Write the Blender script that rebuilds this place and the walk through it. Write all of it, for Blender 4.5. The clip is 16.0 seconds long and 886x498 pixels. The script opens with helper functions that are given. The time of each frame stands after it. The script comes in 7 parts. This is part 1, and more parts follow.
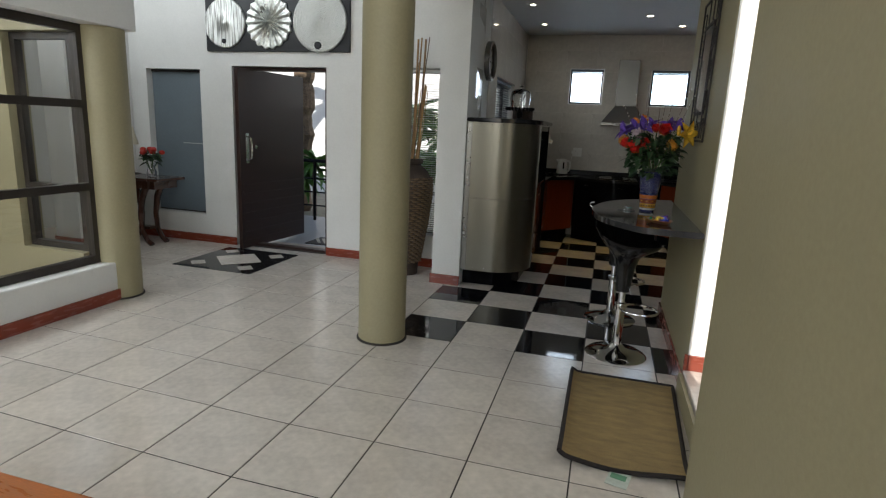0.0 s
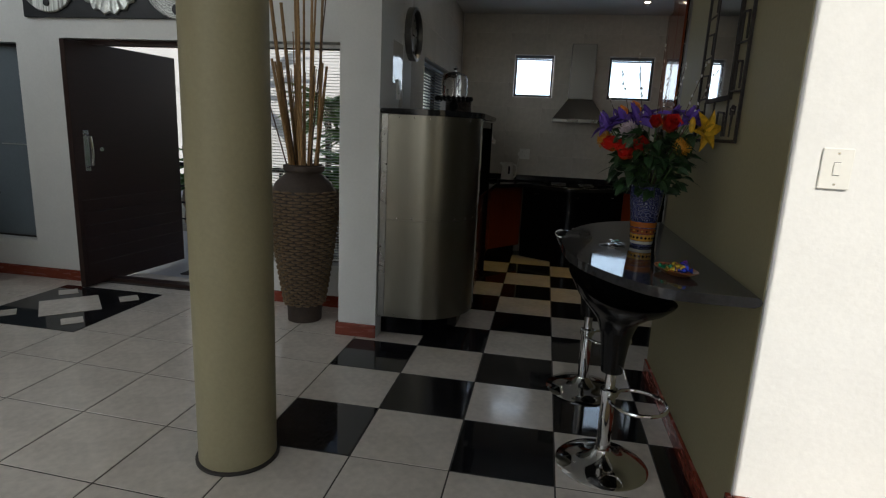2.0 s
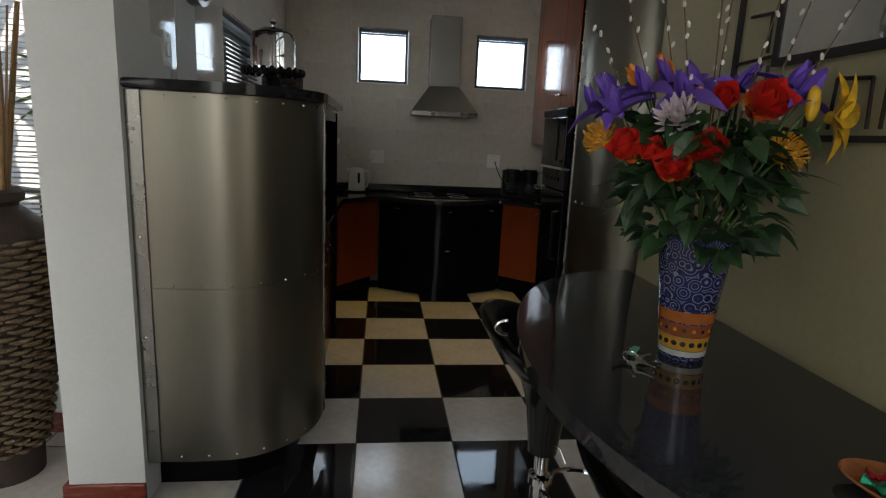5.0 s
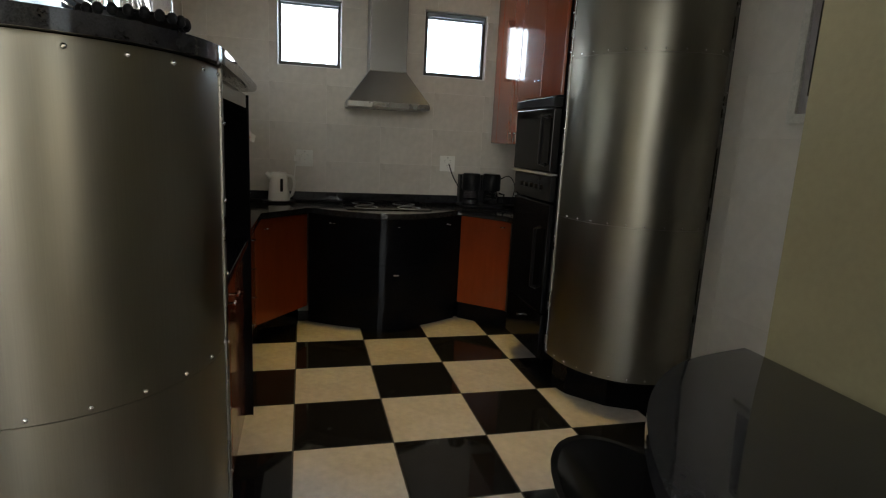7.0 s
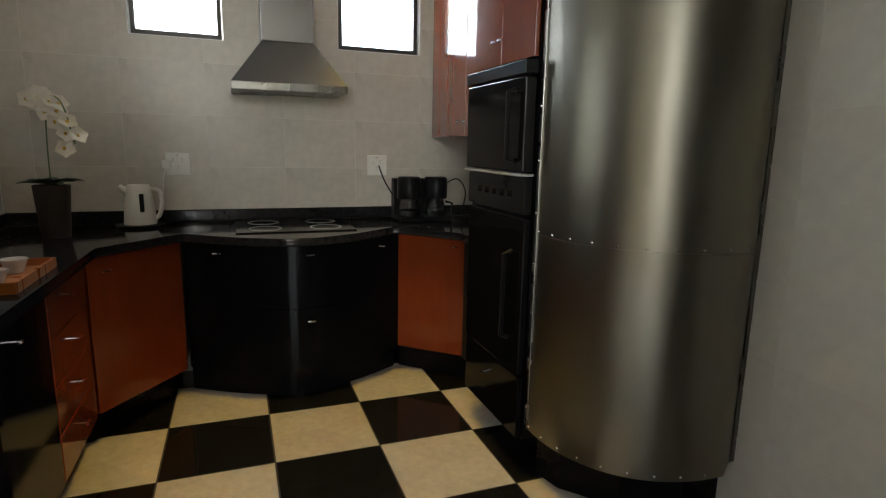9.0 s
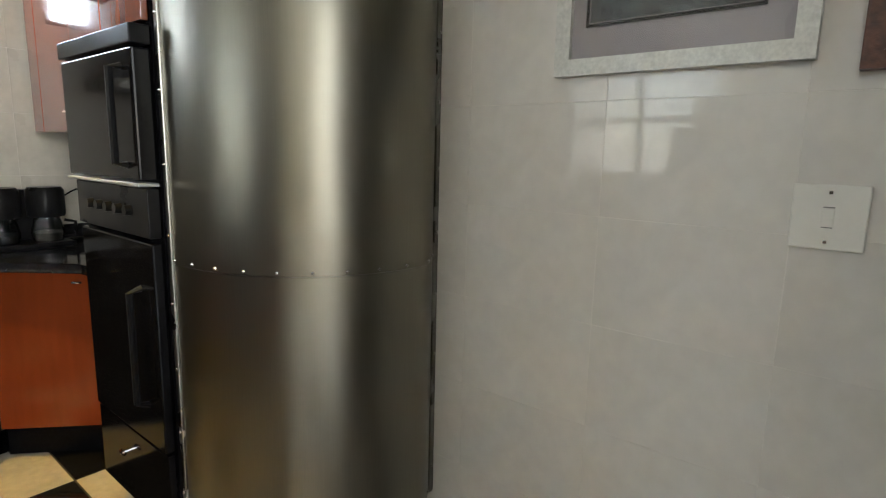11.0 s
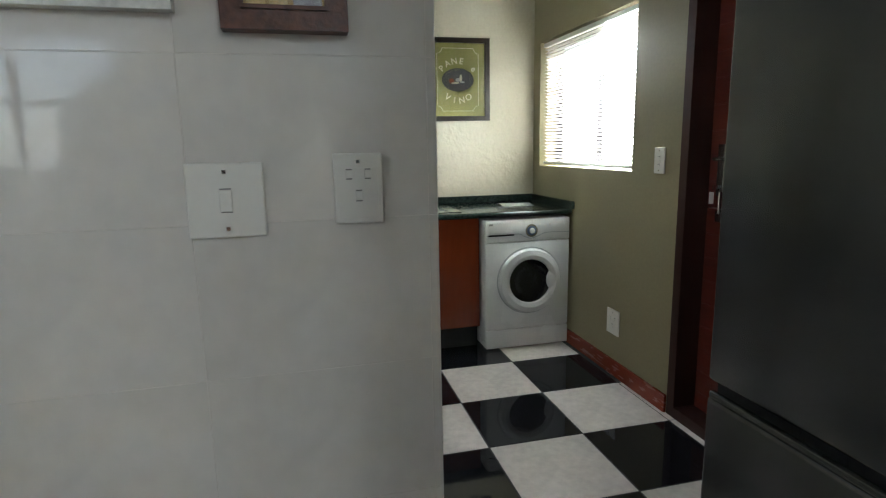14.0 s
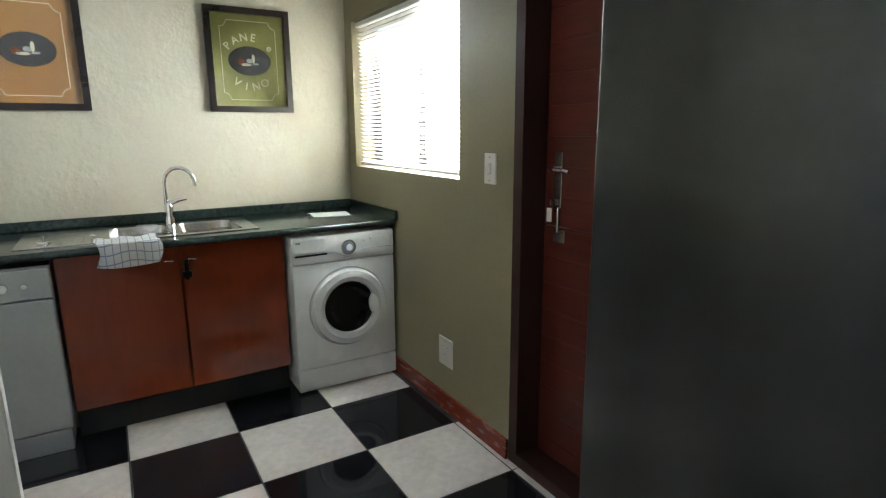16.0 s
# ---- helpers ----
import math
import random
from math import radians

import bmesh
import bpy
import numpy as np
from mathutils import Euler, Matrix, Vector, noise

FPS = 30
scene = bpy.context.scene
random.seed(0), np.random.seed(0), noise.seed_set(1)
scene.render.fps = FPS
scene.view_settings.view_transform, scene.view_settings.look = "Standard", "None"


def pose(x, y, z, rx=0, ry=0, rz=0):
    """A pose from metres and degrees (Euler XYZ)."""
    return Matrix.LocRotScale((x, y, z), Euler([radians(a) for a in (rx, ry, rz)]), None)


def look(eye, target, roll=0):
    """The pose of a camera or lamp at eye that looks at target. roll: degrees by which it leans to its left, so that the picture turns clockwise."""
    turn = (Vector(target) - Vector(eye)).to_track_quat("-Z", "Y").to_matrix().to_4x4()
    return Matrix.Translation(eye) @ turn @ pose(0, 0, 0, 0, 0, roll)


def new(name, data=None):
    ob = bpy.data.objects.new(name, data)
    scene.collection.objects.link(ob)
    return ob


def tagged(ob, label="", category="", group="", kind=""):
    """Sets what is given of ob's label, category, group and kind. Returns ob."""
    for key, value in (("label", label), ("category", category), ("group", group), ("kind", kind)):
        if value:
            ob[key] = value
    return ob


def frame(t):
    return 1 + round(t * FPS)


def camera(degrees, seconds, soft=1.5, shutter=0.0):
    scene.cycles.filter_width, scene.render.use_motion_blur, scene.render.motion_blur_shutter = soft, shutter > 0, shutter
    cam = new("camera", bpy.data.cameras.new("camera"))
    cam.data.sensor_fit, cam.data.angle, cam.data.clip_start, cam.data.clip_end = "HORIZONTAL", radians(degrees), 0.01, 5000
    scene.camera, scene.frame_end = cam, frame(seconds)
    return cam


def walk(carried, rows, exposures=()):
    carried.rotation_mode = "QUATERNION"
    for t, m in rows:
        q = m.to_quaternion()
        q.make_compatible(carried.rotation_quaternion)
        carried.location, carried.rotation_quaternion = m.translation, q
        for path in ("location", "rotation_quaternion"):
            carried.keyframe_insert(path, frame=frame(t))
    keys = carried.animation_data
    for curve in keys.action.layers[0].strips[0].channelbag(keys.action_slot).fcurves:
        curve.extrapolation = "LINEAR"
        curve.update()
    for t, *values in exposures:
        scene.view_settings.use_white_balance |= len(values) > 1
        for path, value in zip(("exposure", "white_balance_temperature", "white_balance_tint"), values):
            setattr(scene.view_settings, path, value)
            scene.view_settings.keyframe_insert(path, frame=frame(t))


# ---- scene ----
cam = camera(76.9, 16.0, 1.2)
PATH = [
    (0, (0.05, -0.144, 1.426), (-0.48, 1.737, 1.0), 2.6),
    (0.5, (0.017, 0.155, 1.422), (-0.502, 2.039, 0.996), 2.6),
    (1, (-0.036, 0.521, 1.409), (-0.525, 2.413, 0.984), 2.6),
    (1.5, (-0.068, 0.871, 1.403), (-0.483, 2.781, 0.982), 2.6),
    (2, (-0.116, 1.244, 1.405), (-0.448, 3.171, 0.987), 2.7),
    (2.5, (-0.157, 1.527, 1.413), (-0.395, 3.468, 0.995), 2.8),
    (3, (-0.179, 1.835, 1.396), (-0.319, 3.787, 0.984), 2.7),
    (3.5, (-0.22, 2.084, 1.401), (-0.271, 4.041, 0.992), 2.7),
    (4, (-0.263, 2.317, 1.405), (-0.193, 4.274, 0.998), 2.7),
    (4.5, (-0.292, 2.542, 1.393), (-0.134, 4.495, 0.991), 2.7),
    (5, (-0.323, 2.763, 1.382), (-0.094, 4.71, 0.985), 2.6),
    (7.5, (-0.366, 3.966, 1.335), (0.154, 5.86, 0.955), 2.5),
    (8, (-0.262, 4.211, 1.325), (0.269, 6.102, 0.947), 2.0),
    (8.1, (-0.256, 4.246, 1.33), (0.278, 6.136, 0.95), 2.3),
    (8.2, (-0.232, 4.302, 1.321), (0.312, 6.19, 0.946), 2.1),
    (10.3, (0.17, 4.866, 1.29), (1.378, 6.424, 0.954), 2.2),
    (10.4, (0.196, 4.878, 1.291), (1.46, 6.391, 0.956), 2.1),
    (10.5, (0.213, 4.902, 1.304), (1.524, 6.371, 0.953), 2.1),
    (11, (0.29, 4.925, 1.298), (1.805, 6.185, 0.956), 1.3),
    (11.5, (0.304, 4.987, 1.314), (2.029, 5.93, 0.947), 0.8),
    (12, (0.319, 5.072, 1.297), (2.212, 5.622, 0.957), 0.7),
    (12.5, (0.335, 5.082, 1.302), (2.288, 5.342, 0.956), 0.2),
    (13, (0.405, 5.023, 1.282), (2.375, 5.03, 0.937), -0.4),
    (13.5, (0.485, 4.966, 1.276), (2.441, 4.741, 0.923), -0.7),
    (14, (0.583, 4.913, 1.274), (2.493, 4.445, 0.912), -1.1),
    (14.5, (0.69, 4.885, 1.285), (2.530, 4.192, 0.911), -1.2),
    (15, (0.767, 4.777, 1.290), (2.533, 3.918, 0.912), -1.2),
    (15.5, (0.886, 4.652, 1.350), (2.606, 3.722, 0.927), -1.1),
    (16, (1.088, 4.598, 1.341), (2.767, 3.595, 0.923), -0.4),
]
EXPOSURE = [(0.0, 0.2, 6500, 10), (1.0, -0.05, 6500, 10), (2.0, -0.62, 6500, 10), (3.0, -0.6, 6500, 10), (3.5, -0.38, 6500, 10), (5.0, 0.3, 6700, 10), (7.5, 1.15, 6950, 10), (8.2, 1.27, 6950, 10), (10.3, 2.3, 6900, 10), (12.0, 2.5, 6450, 10), (13.0, 2.18, 6350, 10), (13.5, 2.08, 6300, 10), (14.5, 2.22, 5950, 8), (16.0, 2.38, 6100, 9)]
walk(cam, [(t, look(eye, target, roll)) for t, eye, target, roll in PATH], EXPOSURE)

# ---- world and sun ----
world = bpy.data.worlds.new("sky")
scene.world = world
world.use_nodes = True
wn = world.node_tree.nodes
sky = wn.new("ShaderNodeTexSky")
sky.sky_type = 'NISHITA'
sky.sun_disc = False
sky.sun_elevation = radians(37)
sky.sun_rotation = radians(170)
wn["Background"].inputs[1].default_value = 0.15
world.node_tree.links.new(sky.outputs[0], wn["Background"].inputs[0])

sun = new("sun", bpy.data.lights.new("sun", 'SUN'))
sun.data.energy, sun.data.angle, sun.data.color = 5.0, radians(0.5), (1.0, 0.95, 0.86)
sun.matrix_world = look((3.66, -9, 9.0), (1.5, 3, 0))


def area(name, loc, target, w, h, power, color=(1, 1, 1)):
    a = new(name, bpy.data.lights.new(name, 'AREA'))
    a.data.shape, a.data.size, a.data.size_y = 'RECTANGLE', w, h
    a.data.energy, a.data.color = power, color
    a.matrix_world = look(loc, target)
    return a


DOWN = 1.3
DAY = (0.9, 0.96, 1.0)
# Added fill from two unseen openings, west and south, to brighten the living room.
area("unseen_west_fill", (-5.7, 0.3, 3.2), (-3, 1.0, 0.8), 4.4, 1.35, 105, DAY)
area("unseen_south_fill", (-2.6, -3.1, 2.3), (-2.6, 3, 2.5), 3.4, 3.2, 74, DAY)
# Added fill through an unseen high east opening, to lift the upper walls.
area("unseen_east_fill", (0.68, -1.6, 3.4), (-4, 0.2, 3.0), 1.9, 0.95, 40, DAY)
# Added fill lamp, no source seen, to brighten the entrance wall.
area("unseen_entrance_fill", (-4.7, 3.42, 3.35), (-4.3, 5.2, 2.3), 1.5, 1.1, 20, DAY)
area("sky_kitchen_window_a", (-0.32, 8.12, 2.05), (-0.32, 4, 1.4), 0.44, 0.46, 2.2, (0.62, 0.8, 1.0))
area("sky_kitchen_window_b", (0.75, 8.12, 2.05), (0.75, 4, 1.4), 0.46, 0.46, 2.2, (0.62, 0.8, 1.0))
area("sky_side_window", (-1.42, 6.52, 1.56), (1.5, 6.3, 1.3), 1.14, 0.82, 1.6, DAY)
area("sky_laundry_window", (3.54, 3.0, 1.54), (1.9, 4.7, 0.0), 0.8, 0.82, 34, DAY)

# ---- materials ----


def mat(name, col, rough=0.5, metal=0.0, var=0.12, scale=6.0, fine=60.0, bump=0.0, bscale=120.0, spec=0.5, piece=0.0, coat=0.0, stretch=None, rvar=0.06, emit=0.0):
    """Principled surface with cloudy and grainy variation of colour and gloss, fine relief, and a shift from piece to piece."""
    m = bpy.data.materials.new(name)
    m.use_nodes = True
    nt = m.node_tree
    b = nt.nodes["Principled BSDF"]
    b.inputs["Roughness"].default_value, b.inputs["Metallic"].default_value = rough, metal
    b.inputs["Specular IOR Level"].default_value = spec
    b.inputs["Coat Weight"].default_value = coat
    b.inputs["Coat Roughness"].default_value = 0.05
    tc = nt.nodes.new("ShaderNodeTexCoord")
    src = tc.outputs["Object"]
    if stretch:
        mp = nt.nodes.new("ShaderNodeMapping")
        mp.inputs["Scale"].default_value = stretch
        nt.links.new(src, mp.inputs[0])
        src = mp.outputs[0]
    n1 = nt.nodes.new("ShaderNodeTexNoise")
    n1.inputs["Scale"].default_value, n1.inputs["Detail"].default_value = scale, 5
    n2 = nt.nodes.new("ShaderNodeTexNoise")
    n2.inputs["Scale"].default_value, n2.inputs["Detail"].default_value = fine, 3
    for n in (n1, n2):
        nt.links.new(src, n.inputs["Vector"])
    add = nt.nodes.new("ShaderNodeMath")
    add.operation = 'ADD'
    nt.links.new(n1.outputs[0], add.inputs[0])
    nt.links.new(n2.outputs[0], add.inputs[1])
    val = add.outputs[0]
    mr = nt.nodes.new("ShaderNodeMapRange")
    mr.inputs[1].default_value, mr.inputs[2].default_value = 0.7, 1.3
    mr.inputs[3].default_value, mr.inputs[4].default_value = 1 - var, 1 + var
    nt.links.new(val, mr.inputs[0])
    val = mr.outputs[0]
    if piece:
        oi = nt.nodes.new("ShaderNodeObjectInfo")
        pr = nt.nodes.new("ShaderNodeMapRange")
        pr.inputs[3].default_value, pr.inputs[4].default_value = 1 - piece, 1 + piece
        nt.links.new(oi.outputs["Random"], pr.inputs[0])
        mu = nt.nodes.new("ShaderNodeMath")
        mu.operation = 'MULTIPLY'
        nt.links.new(val, mu.inputs[0])
        nt.links.new(pr.outputs[0], mu.inputs[1])
        val = mu.outputs[0]
    vm = nt.nodes.new("ShaderNodeVectorMath")
    vm.operation = 'SCALE'
    vm.inputs[0].default_value = col
    nt.links.new(val, vm.inputs["Scale"])
    nt.links.new(vm.outputs[0], b.inputs["Base Color"])
    rr = nt.nodes.new("ShaderNodeMapRange")
    rr.inputs[3].default_value, rr.inputs[4].default_value = max(0.02, rough - rvar), min(1, rough + rvar)
    rr.inputs[1].default_value, rr.inputs[2].default_value = 0.3, 0.7
    nt.links.new(n1.outputs[0], rr.inputs[0])
    nt.links.new(rr.outputs[0], b.inputs["Roughness"])
    if bump:
        nb = nt.nodes.new("ShaderNodeTexNoise")
        nb.inputs["Scale"].default_value, nb.inputs["Detail"].default_value = bscale, 4
        nt.links.new(src, nb.inputs["Vector"])
        bp = nt.nodes.new("ShaderNodeBump")
        bp.inputs["Strength"].default_value, bp.inputs["Distance"].default_value = bump, 0.004
        nt.links.new(nb.outputs[0], bp.inputs["Height"])
        nt.links.new(bp.outputs[0], b.inputs["Normal"])
    if emit:
        b.inputs["Emission Color"].default_value = (1, 0.85, 0.6, 1)
        b.inputs["Emission Strength"].default_value = emit
    return m


def glass(name, col=(1, 1, 1), rough=0.0):
    m = bpy.data.materials.new(name)
    m.use_nodes = True
    b = m.node_tree.nodes["Principled BSDF"]
    b.inputs["Base Color"].default_value = (*col, 1)
    b.inputs["Transmission Weight"].default_value = 1
    b.inputs["Roughness"].default_value = rough
    b.inputs["IOR"].default_value = 1.45
    return m


M_WHITE = mat("white_plaster", (0.76, 0.76, 0.74), 0.7, var=0.03, bump=0.25, bscale=60)
M_OLIVE = mat("olive_plaster", (0.31, 0.275, 0.165), 0.55, var=0.06, bump=0.2, bscale=70, scale=2.5)
M_CREAM = mat("cream_plaster", (0.5, 0.465, 0.35), 0.55, var=0.05, bump=1.0, bscale=30, scale=3)
M_CEIL = mat("ceiling_paint", (0.62, 0.62, 0.62), 0.7, var=0.03, bump=0.1)
M_SKIRT = mat("red_skirting", (0.23, 0.042, 0.022), 0.25, var=0.06, scale=9, stretch=(1, 1, 6), coat=0.3)
M_TILE = mat("ivory_floor_tile", (0.6, 0.55, 0.49), 0.16, var=0.13, scale=5, fine=26, bump=0.06, bscale=30, piece=0.05)
M_BLACKTILE = mat("black_floor_tile", (0.012, 0.012, 0.014), 0.04, var=0.4, scale=12, fine=200, bump=0.02, bscale=30, piece=0.1, rvar=0.03)
M_GROUT = mat("dark_grout", (0.035, 0.03, 0.027), 0.8, var=0.3, fine=150)
# Same tile twice: colour lifted for daylight, darker and duller for the rear wall.
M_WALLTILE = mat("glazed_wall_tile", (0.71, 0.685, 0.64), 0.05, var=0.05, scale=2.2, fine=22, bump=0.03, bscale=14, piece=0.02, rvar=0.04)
M_REARTILE = mat("dimmed_wall_tile", (0.54, 0.505, 0.44), 0.3, var=0.09, scale=3.2, fine=22, bump=0.03, bscale=14, piece=0.03, rvar=0.04)
M_WGROUT = mat("pale_grout", (0.72, 0.69, 0.64), 0.7, var=0.1)
M_STEEL = mat("brushed_steel", (0.225, 0.212, 0.175), 0.33, 1.0, var=0.05, scale=2.5, fine=400, stretch=(1, 1, 0.02), rvar=0.03)
M_STEELSIDE = mat("steel_edge_trim", (0.22, 0.215, 0.2), 0.28, 1.0, var=0.1)
M_CHROME = mat("chrome", (0.8, 0.8, 0.8), 0.08, 1.0, var=0.03)
M_SS = mat("stainless_sink", (0.62, 0.62, 0.6), 0.22, 1.0, var=0.06)
M_GRANITE = mat("black_granite", (0.014, 0.014, 0.016), 0.1, var=0.7, scale=40, fine=320, rvar=0.04, spec=0.25)
M_GREENGRANITE = mat("dark_green_granite", (0.022, 0.035, 0.03), 0.14, var=0.7, scale=50, fine=300)
M_BARTOP = mat("charcoal_granite", (0.028, 0.028, 0.031), 0.05, var=0.35, scale=60, fine=350, rvar=0.03)
M_BLACKGLOSS = mat("black_lacquer", (0.005, 0.005, 0.006), 0.1, var=0.3, rvar=0.02, spec=0.08)
M_BLACK = mat("black_plastic", (0.01, 0.01, 0.011), 0.32, var=0.2, spec=0.1)
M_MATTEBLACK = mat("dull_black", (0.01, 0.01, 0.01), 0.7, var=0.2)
M_RED = mat("cherry_lacquer", (0.2, 0.038, 0.012), 0.13, var=0.1, scale=3, fine=30, stretch=(1, 1, 0.15), coat=0.25)
M_DOORWOOD = mat("dark_stained_wood", (0.03, 0.014, 0.011), 0.36, var=0.18, scale=4, fine=50, stretch=(1, 1, 9), bump=0.05, bscale=60)
M_REDDOOR = mat("red_mahogany", (0.13, 0.02, 0.012), 0.4, var=0.25, scale=4, fine=40, stretch=(1, 1, 10), bump=0.15)
M_FRAMEDARK = mat("dark_bronze_aluminium", (0.03, 0.024, 0.02), 0.4, var=0.15)
M_JUTE = mat("jute_weave", (0.3, 0.21, 0.09), 0.9, var=0.3, scale=8, fine=240, bump=1.0, bscale=320, stretch=(1, 3, 1))
M_BIND = mat("dark_binding", (0.02, 0.014, 0.012), 0.8, var=0.3)
M_WICKER = mat("woven_seagrass", (0.15, 0.1, 0.055), 0.7, var=0.4, scale=30, fine=140, bump=0.4, piece=0.3)
M_POT = mat("brown_clay", (0.045, 0.03, 0.022), 0.55, var=0.25, bump=0.3)
M_APPL = mat("white_enamel", (0.75, 0.76, 0.74), 0.25, var=0.02)
M_SILVER = mat("silver_paint", (0.45, 0.47, 0.47), 0.35, 0.6, var=0.05)
M_FRIDGE = mat("graphite_metal", (0.09, 0.093, 0.095), 0.24, 0.75, var=0.05, scale=1.5, fine=60, rvar=0.03)
M_PLASTIC = mat("white_plastic", (0.78, 0.77, 0.72), 0.35, var=0.02)
M_GLASS = glass("clear_glass")
M_BLIND = mat("pale_slat", (0.78, 0.78, 0.74), 0.5, var=0.03)
M_GREYBLIND = mat("blue_grey_fabric", (0.15, 0.185, 0.215), 0.5, var=0.05)

# ---- building blocks ----


def thing(name, loc, label="", category="", group="", kind=""):
    e = new(name)
    e.location = loc
    e.empty_display_size = 0.1
    return tagged(e, label, category, group, kind)


def part(name, bm, material, parent=None, label="", smooth=False):
    """Links a bmesh, in world coordinates, as one mesh under a thing or a part."""
    bmesh.ops.recalc_face_normals(bm, faces=bm.faces)
    me = bpy.data.meshes.new(name)
    bm.to_mesh(me)
    bm.free()
    me.materials.append(material)
    if smooth:
        for p in me.polygons:
            p.use_smooth = True
        me.set_sharp_from_angle(angle=radians(38))
    ob = new(name, me)
    if parent:
        ob.parent = parent
        if parent.type == 'EMPTY':
            ob.location = -Vector(parent.location)
    return tagged(ob, label)


def box(bm, x0, x1, y0, y1, z0, z1, bevel=0.0, seg=2):
    r = bmesh.ops.create_cube(bm, size=1, matrix=Matrix.Translation(((x0 + x1) / 2, (y0 + y1) / 2, (z0 + z1) / 2)) @ Matrix.Diagonal((abs(x1 - x0), abs(y1 - y0), abs(z1 - z0), 1)))
    if bevel:
        es = {e for v in r["verts"] for e in v.link_edges}
        bmesh.ops.bevel(bm, geom=list(es), offset=bevel, segments=seg, profile=0.5, affect='EDGES')
    return bm


def B(*a, **k):
    return box(bmesh.new(), *a, **k)


def lathe(bm, prof, c=(0, 0), seg=40):
    """Turned shape: prof is rows of (radius, height)."""
    rings = []
    for r, z in prof:
        if r < 1e-4:
            rings.append([bm.verts.new((c[0], c[1], z))])
        else:
            rings.append([bm.verts.new((c[0] + r * math.cos(2 * math.pi * i / seg), c[1] + r * math.sin(2 * math.pi * i / seg), z)) for i in range(seg)])
    for a, b in zip(rings, rings[1:]):
        for i in range(seg):
            j = (i + 1) % seg
            if len(a) == 1 and len(b) == 1:
                continue
            if len(a) == 1:
                bm.faces.new((a[0], b[i], b[j]))
            elif len(b) == 1:
                bm.faces.new((a[i], b[0], a[j]))
            else:
                bm.faces.new((a[i], b[i], b[j], a[j]))
    return bm


def L(prof, c=(0, 0), seg=40):
    return lathe(bmesh.new(), prof, c, seg)


def tube(bm, pts, r, seg=10, cap=True):
    """A round bar along points; r may be one radius or one for each point."""
    pts = [Vector(p) for p in pts]
    rs = r if isinstance(r, (list, tuple)) else [r] * len(pts)
    rings, up = [], None
    for i, p in enumerate(pts):
        d = (pts[min(i + 1, len(pts) - 1)] - pts[max(i - 1, 0)]).normalized()
        if up is None:
            up = d.orthogonal().normalized()
        up = (up - d * up.dot(d)).normalized()
        side = d.cross(up)
        rings.append([bm.verts.new(p + rs[i] * (math.cos(2 * math.pi * k / seg) * up + math.sin(2 * math.pi * k / seg) * side)) for k in range(seg)])
    for a, b in zip(rings, rings[1:]):
        for k in range(seg):
            bm.faces.new((a[k], a[(k + 1) % seg], b[(k + 1) % seg], b[k]))
    if cap:
        bm.faces.new(rings[0][::-1])
        bm.faces.new(rings[-1])
    return bm


def T(pts, r, seg=10):
    return tube(bmesh.new(), pts, r, seg)


def prism(bm, outline, z0, z1, bevel=0.0, seg=3):
    lo = [bm.verts.new((x, y, z0)) for x, y in outline]
    hi = [bm.verts.new((x, y, z1)) for x, y in outline]
    n = len(lo)
    f = [bm.faces.new(lo[::-1]), bm.faces.new(hi)]
    for i in range(n):
        bm.faces.new((lo[i], lo[(i + 1) % n], hi[(i + 1) % n], hi[i]))
    if bevel:
        bmesh.ops.bevel(bm, geom=[e for fa in f for e in fa.edges], offset=bevel, segments=seg, profile=0.5, affect='EDGES')
    return bm


def P(outline, z0, z1, bevel=0.0, seg=3):
    return prism(bmesh.new(), outline, z0, z1, bevel, seg)


def turned(bm, m):
    bmesh.ops.transform(bm, matrix=m, verts=bm.verts)
    return bm


def wall(name, bm, material, label):
    return tagged(part(name, bm, material), label, "wall", kind="structure")


def wall_y(y0, y1, x0, x1, z0, z1, holes=()):
    """A wall that runs along x, with rectangular openings (xa, xb, za, zb) through it."""
    bm = bmesh.new()
    xs = sorted({x0, x1, *[h[0] for h in holes], *[h[1] for h in holes]})
    for a, b in zip(xs, xs[1:]):
        cut = sorted((h[2], h[3]) for h in holes if h[0] <= a and h[1] >= b)
        z = z0
        for c, d in cut:
            if c > z:
                box(bm, a, b, y0, y1, z, c)
            z = d
        if z < z1:
            box(bm, a, b, y0, y1, z, z1)
    bmesh.ops.remove_doubles(bm, verts=bm.verts, dist=1e-5)
    return bm


def wall_x(x0, x1, y0, y1, z0, z1, holes=()):
    bm = wall_y(x0, x1, y0, y1, z0, z1, holes)
    for v in bm.verts:
        v.co.x, v.co.y = v.co.y, v.co.x
    return bm


# ---- the shell of the building ----
TS = 0.44
GX, GY = -0.8456, 3.7725      # a crossing of the floor joints
HIGH, LOW = 4.2, 2.72
FY = 5.24                     # inner face of the entrance wall
BX = 0.6                      # face of the bar wall
RX = 1.565                    # tiled wall beside the steel cupboard
KY = 7.97                     # rear wall of the kitchen

HOLES_ENTRY = [(-5.05, -4.33, 0.32, 1.93), (-3.92, -2.79, 0.0, 1.97), (-2.30, -1.52, 0.33, 1.98)]
wall("wall_entrance", wall_y(FY, FY + 0.24, -5.85, -1.15, 0, HIGH, HOLES_ENTRY), M_WHITE, "white plastered entrance wall with door and tall windows")
wall("wall_pillar", B(-1.415, -1.153, 4.70, FY, 0, HIGH), M_WHITE, "white plastered wall end beside the steel counter")
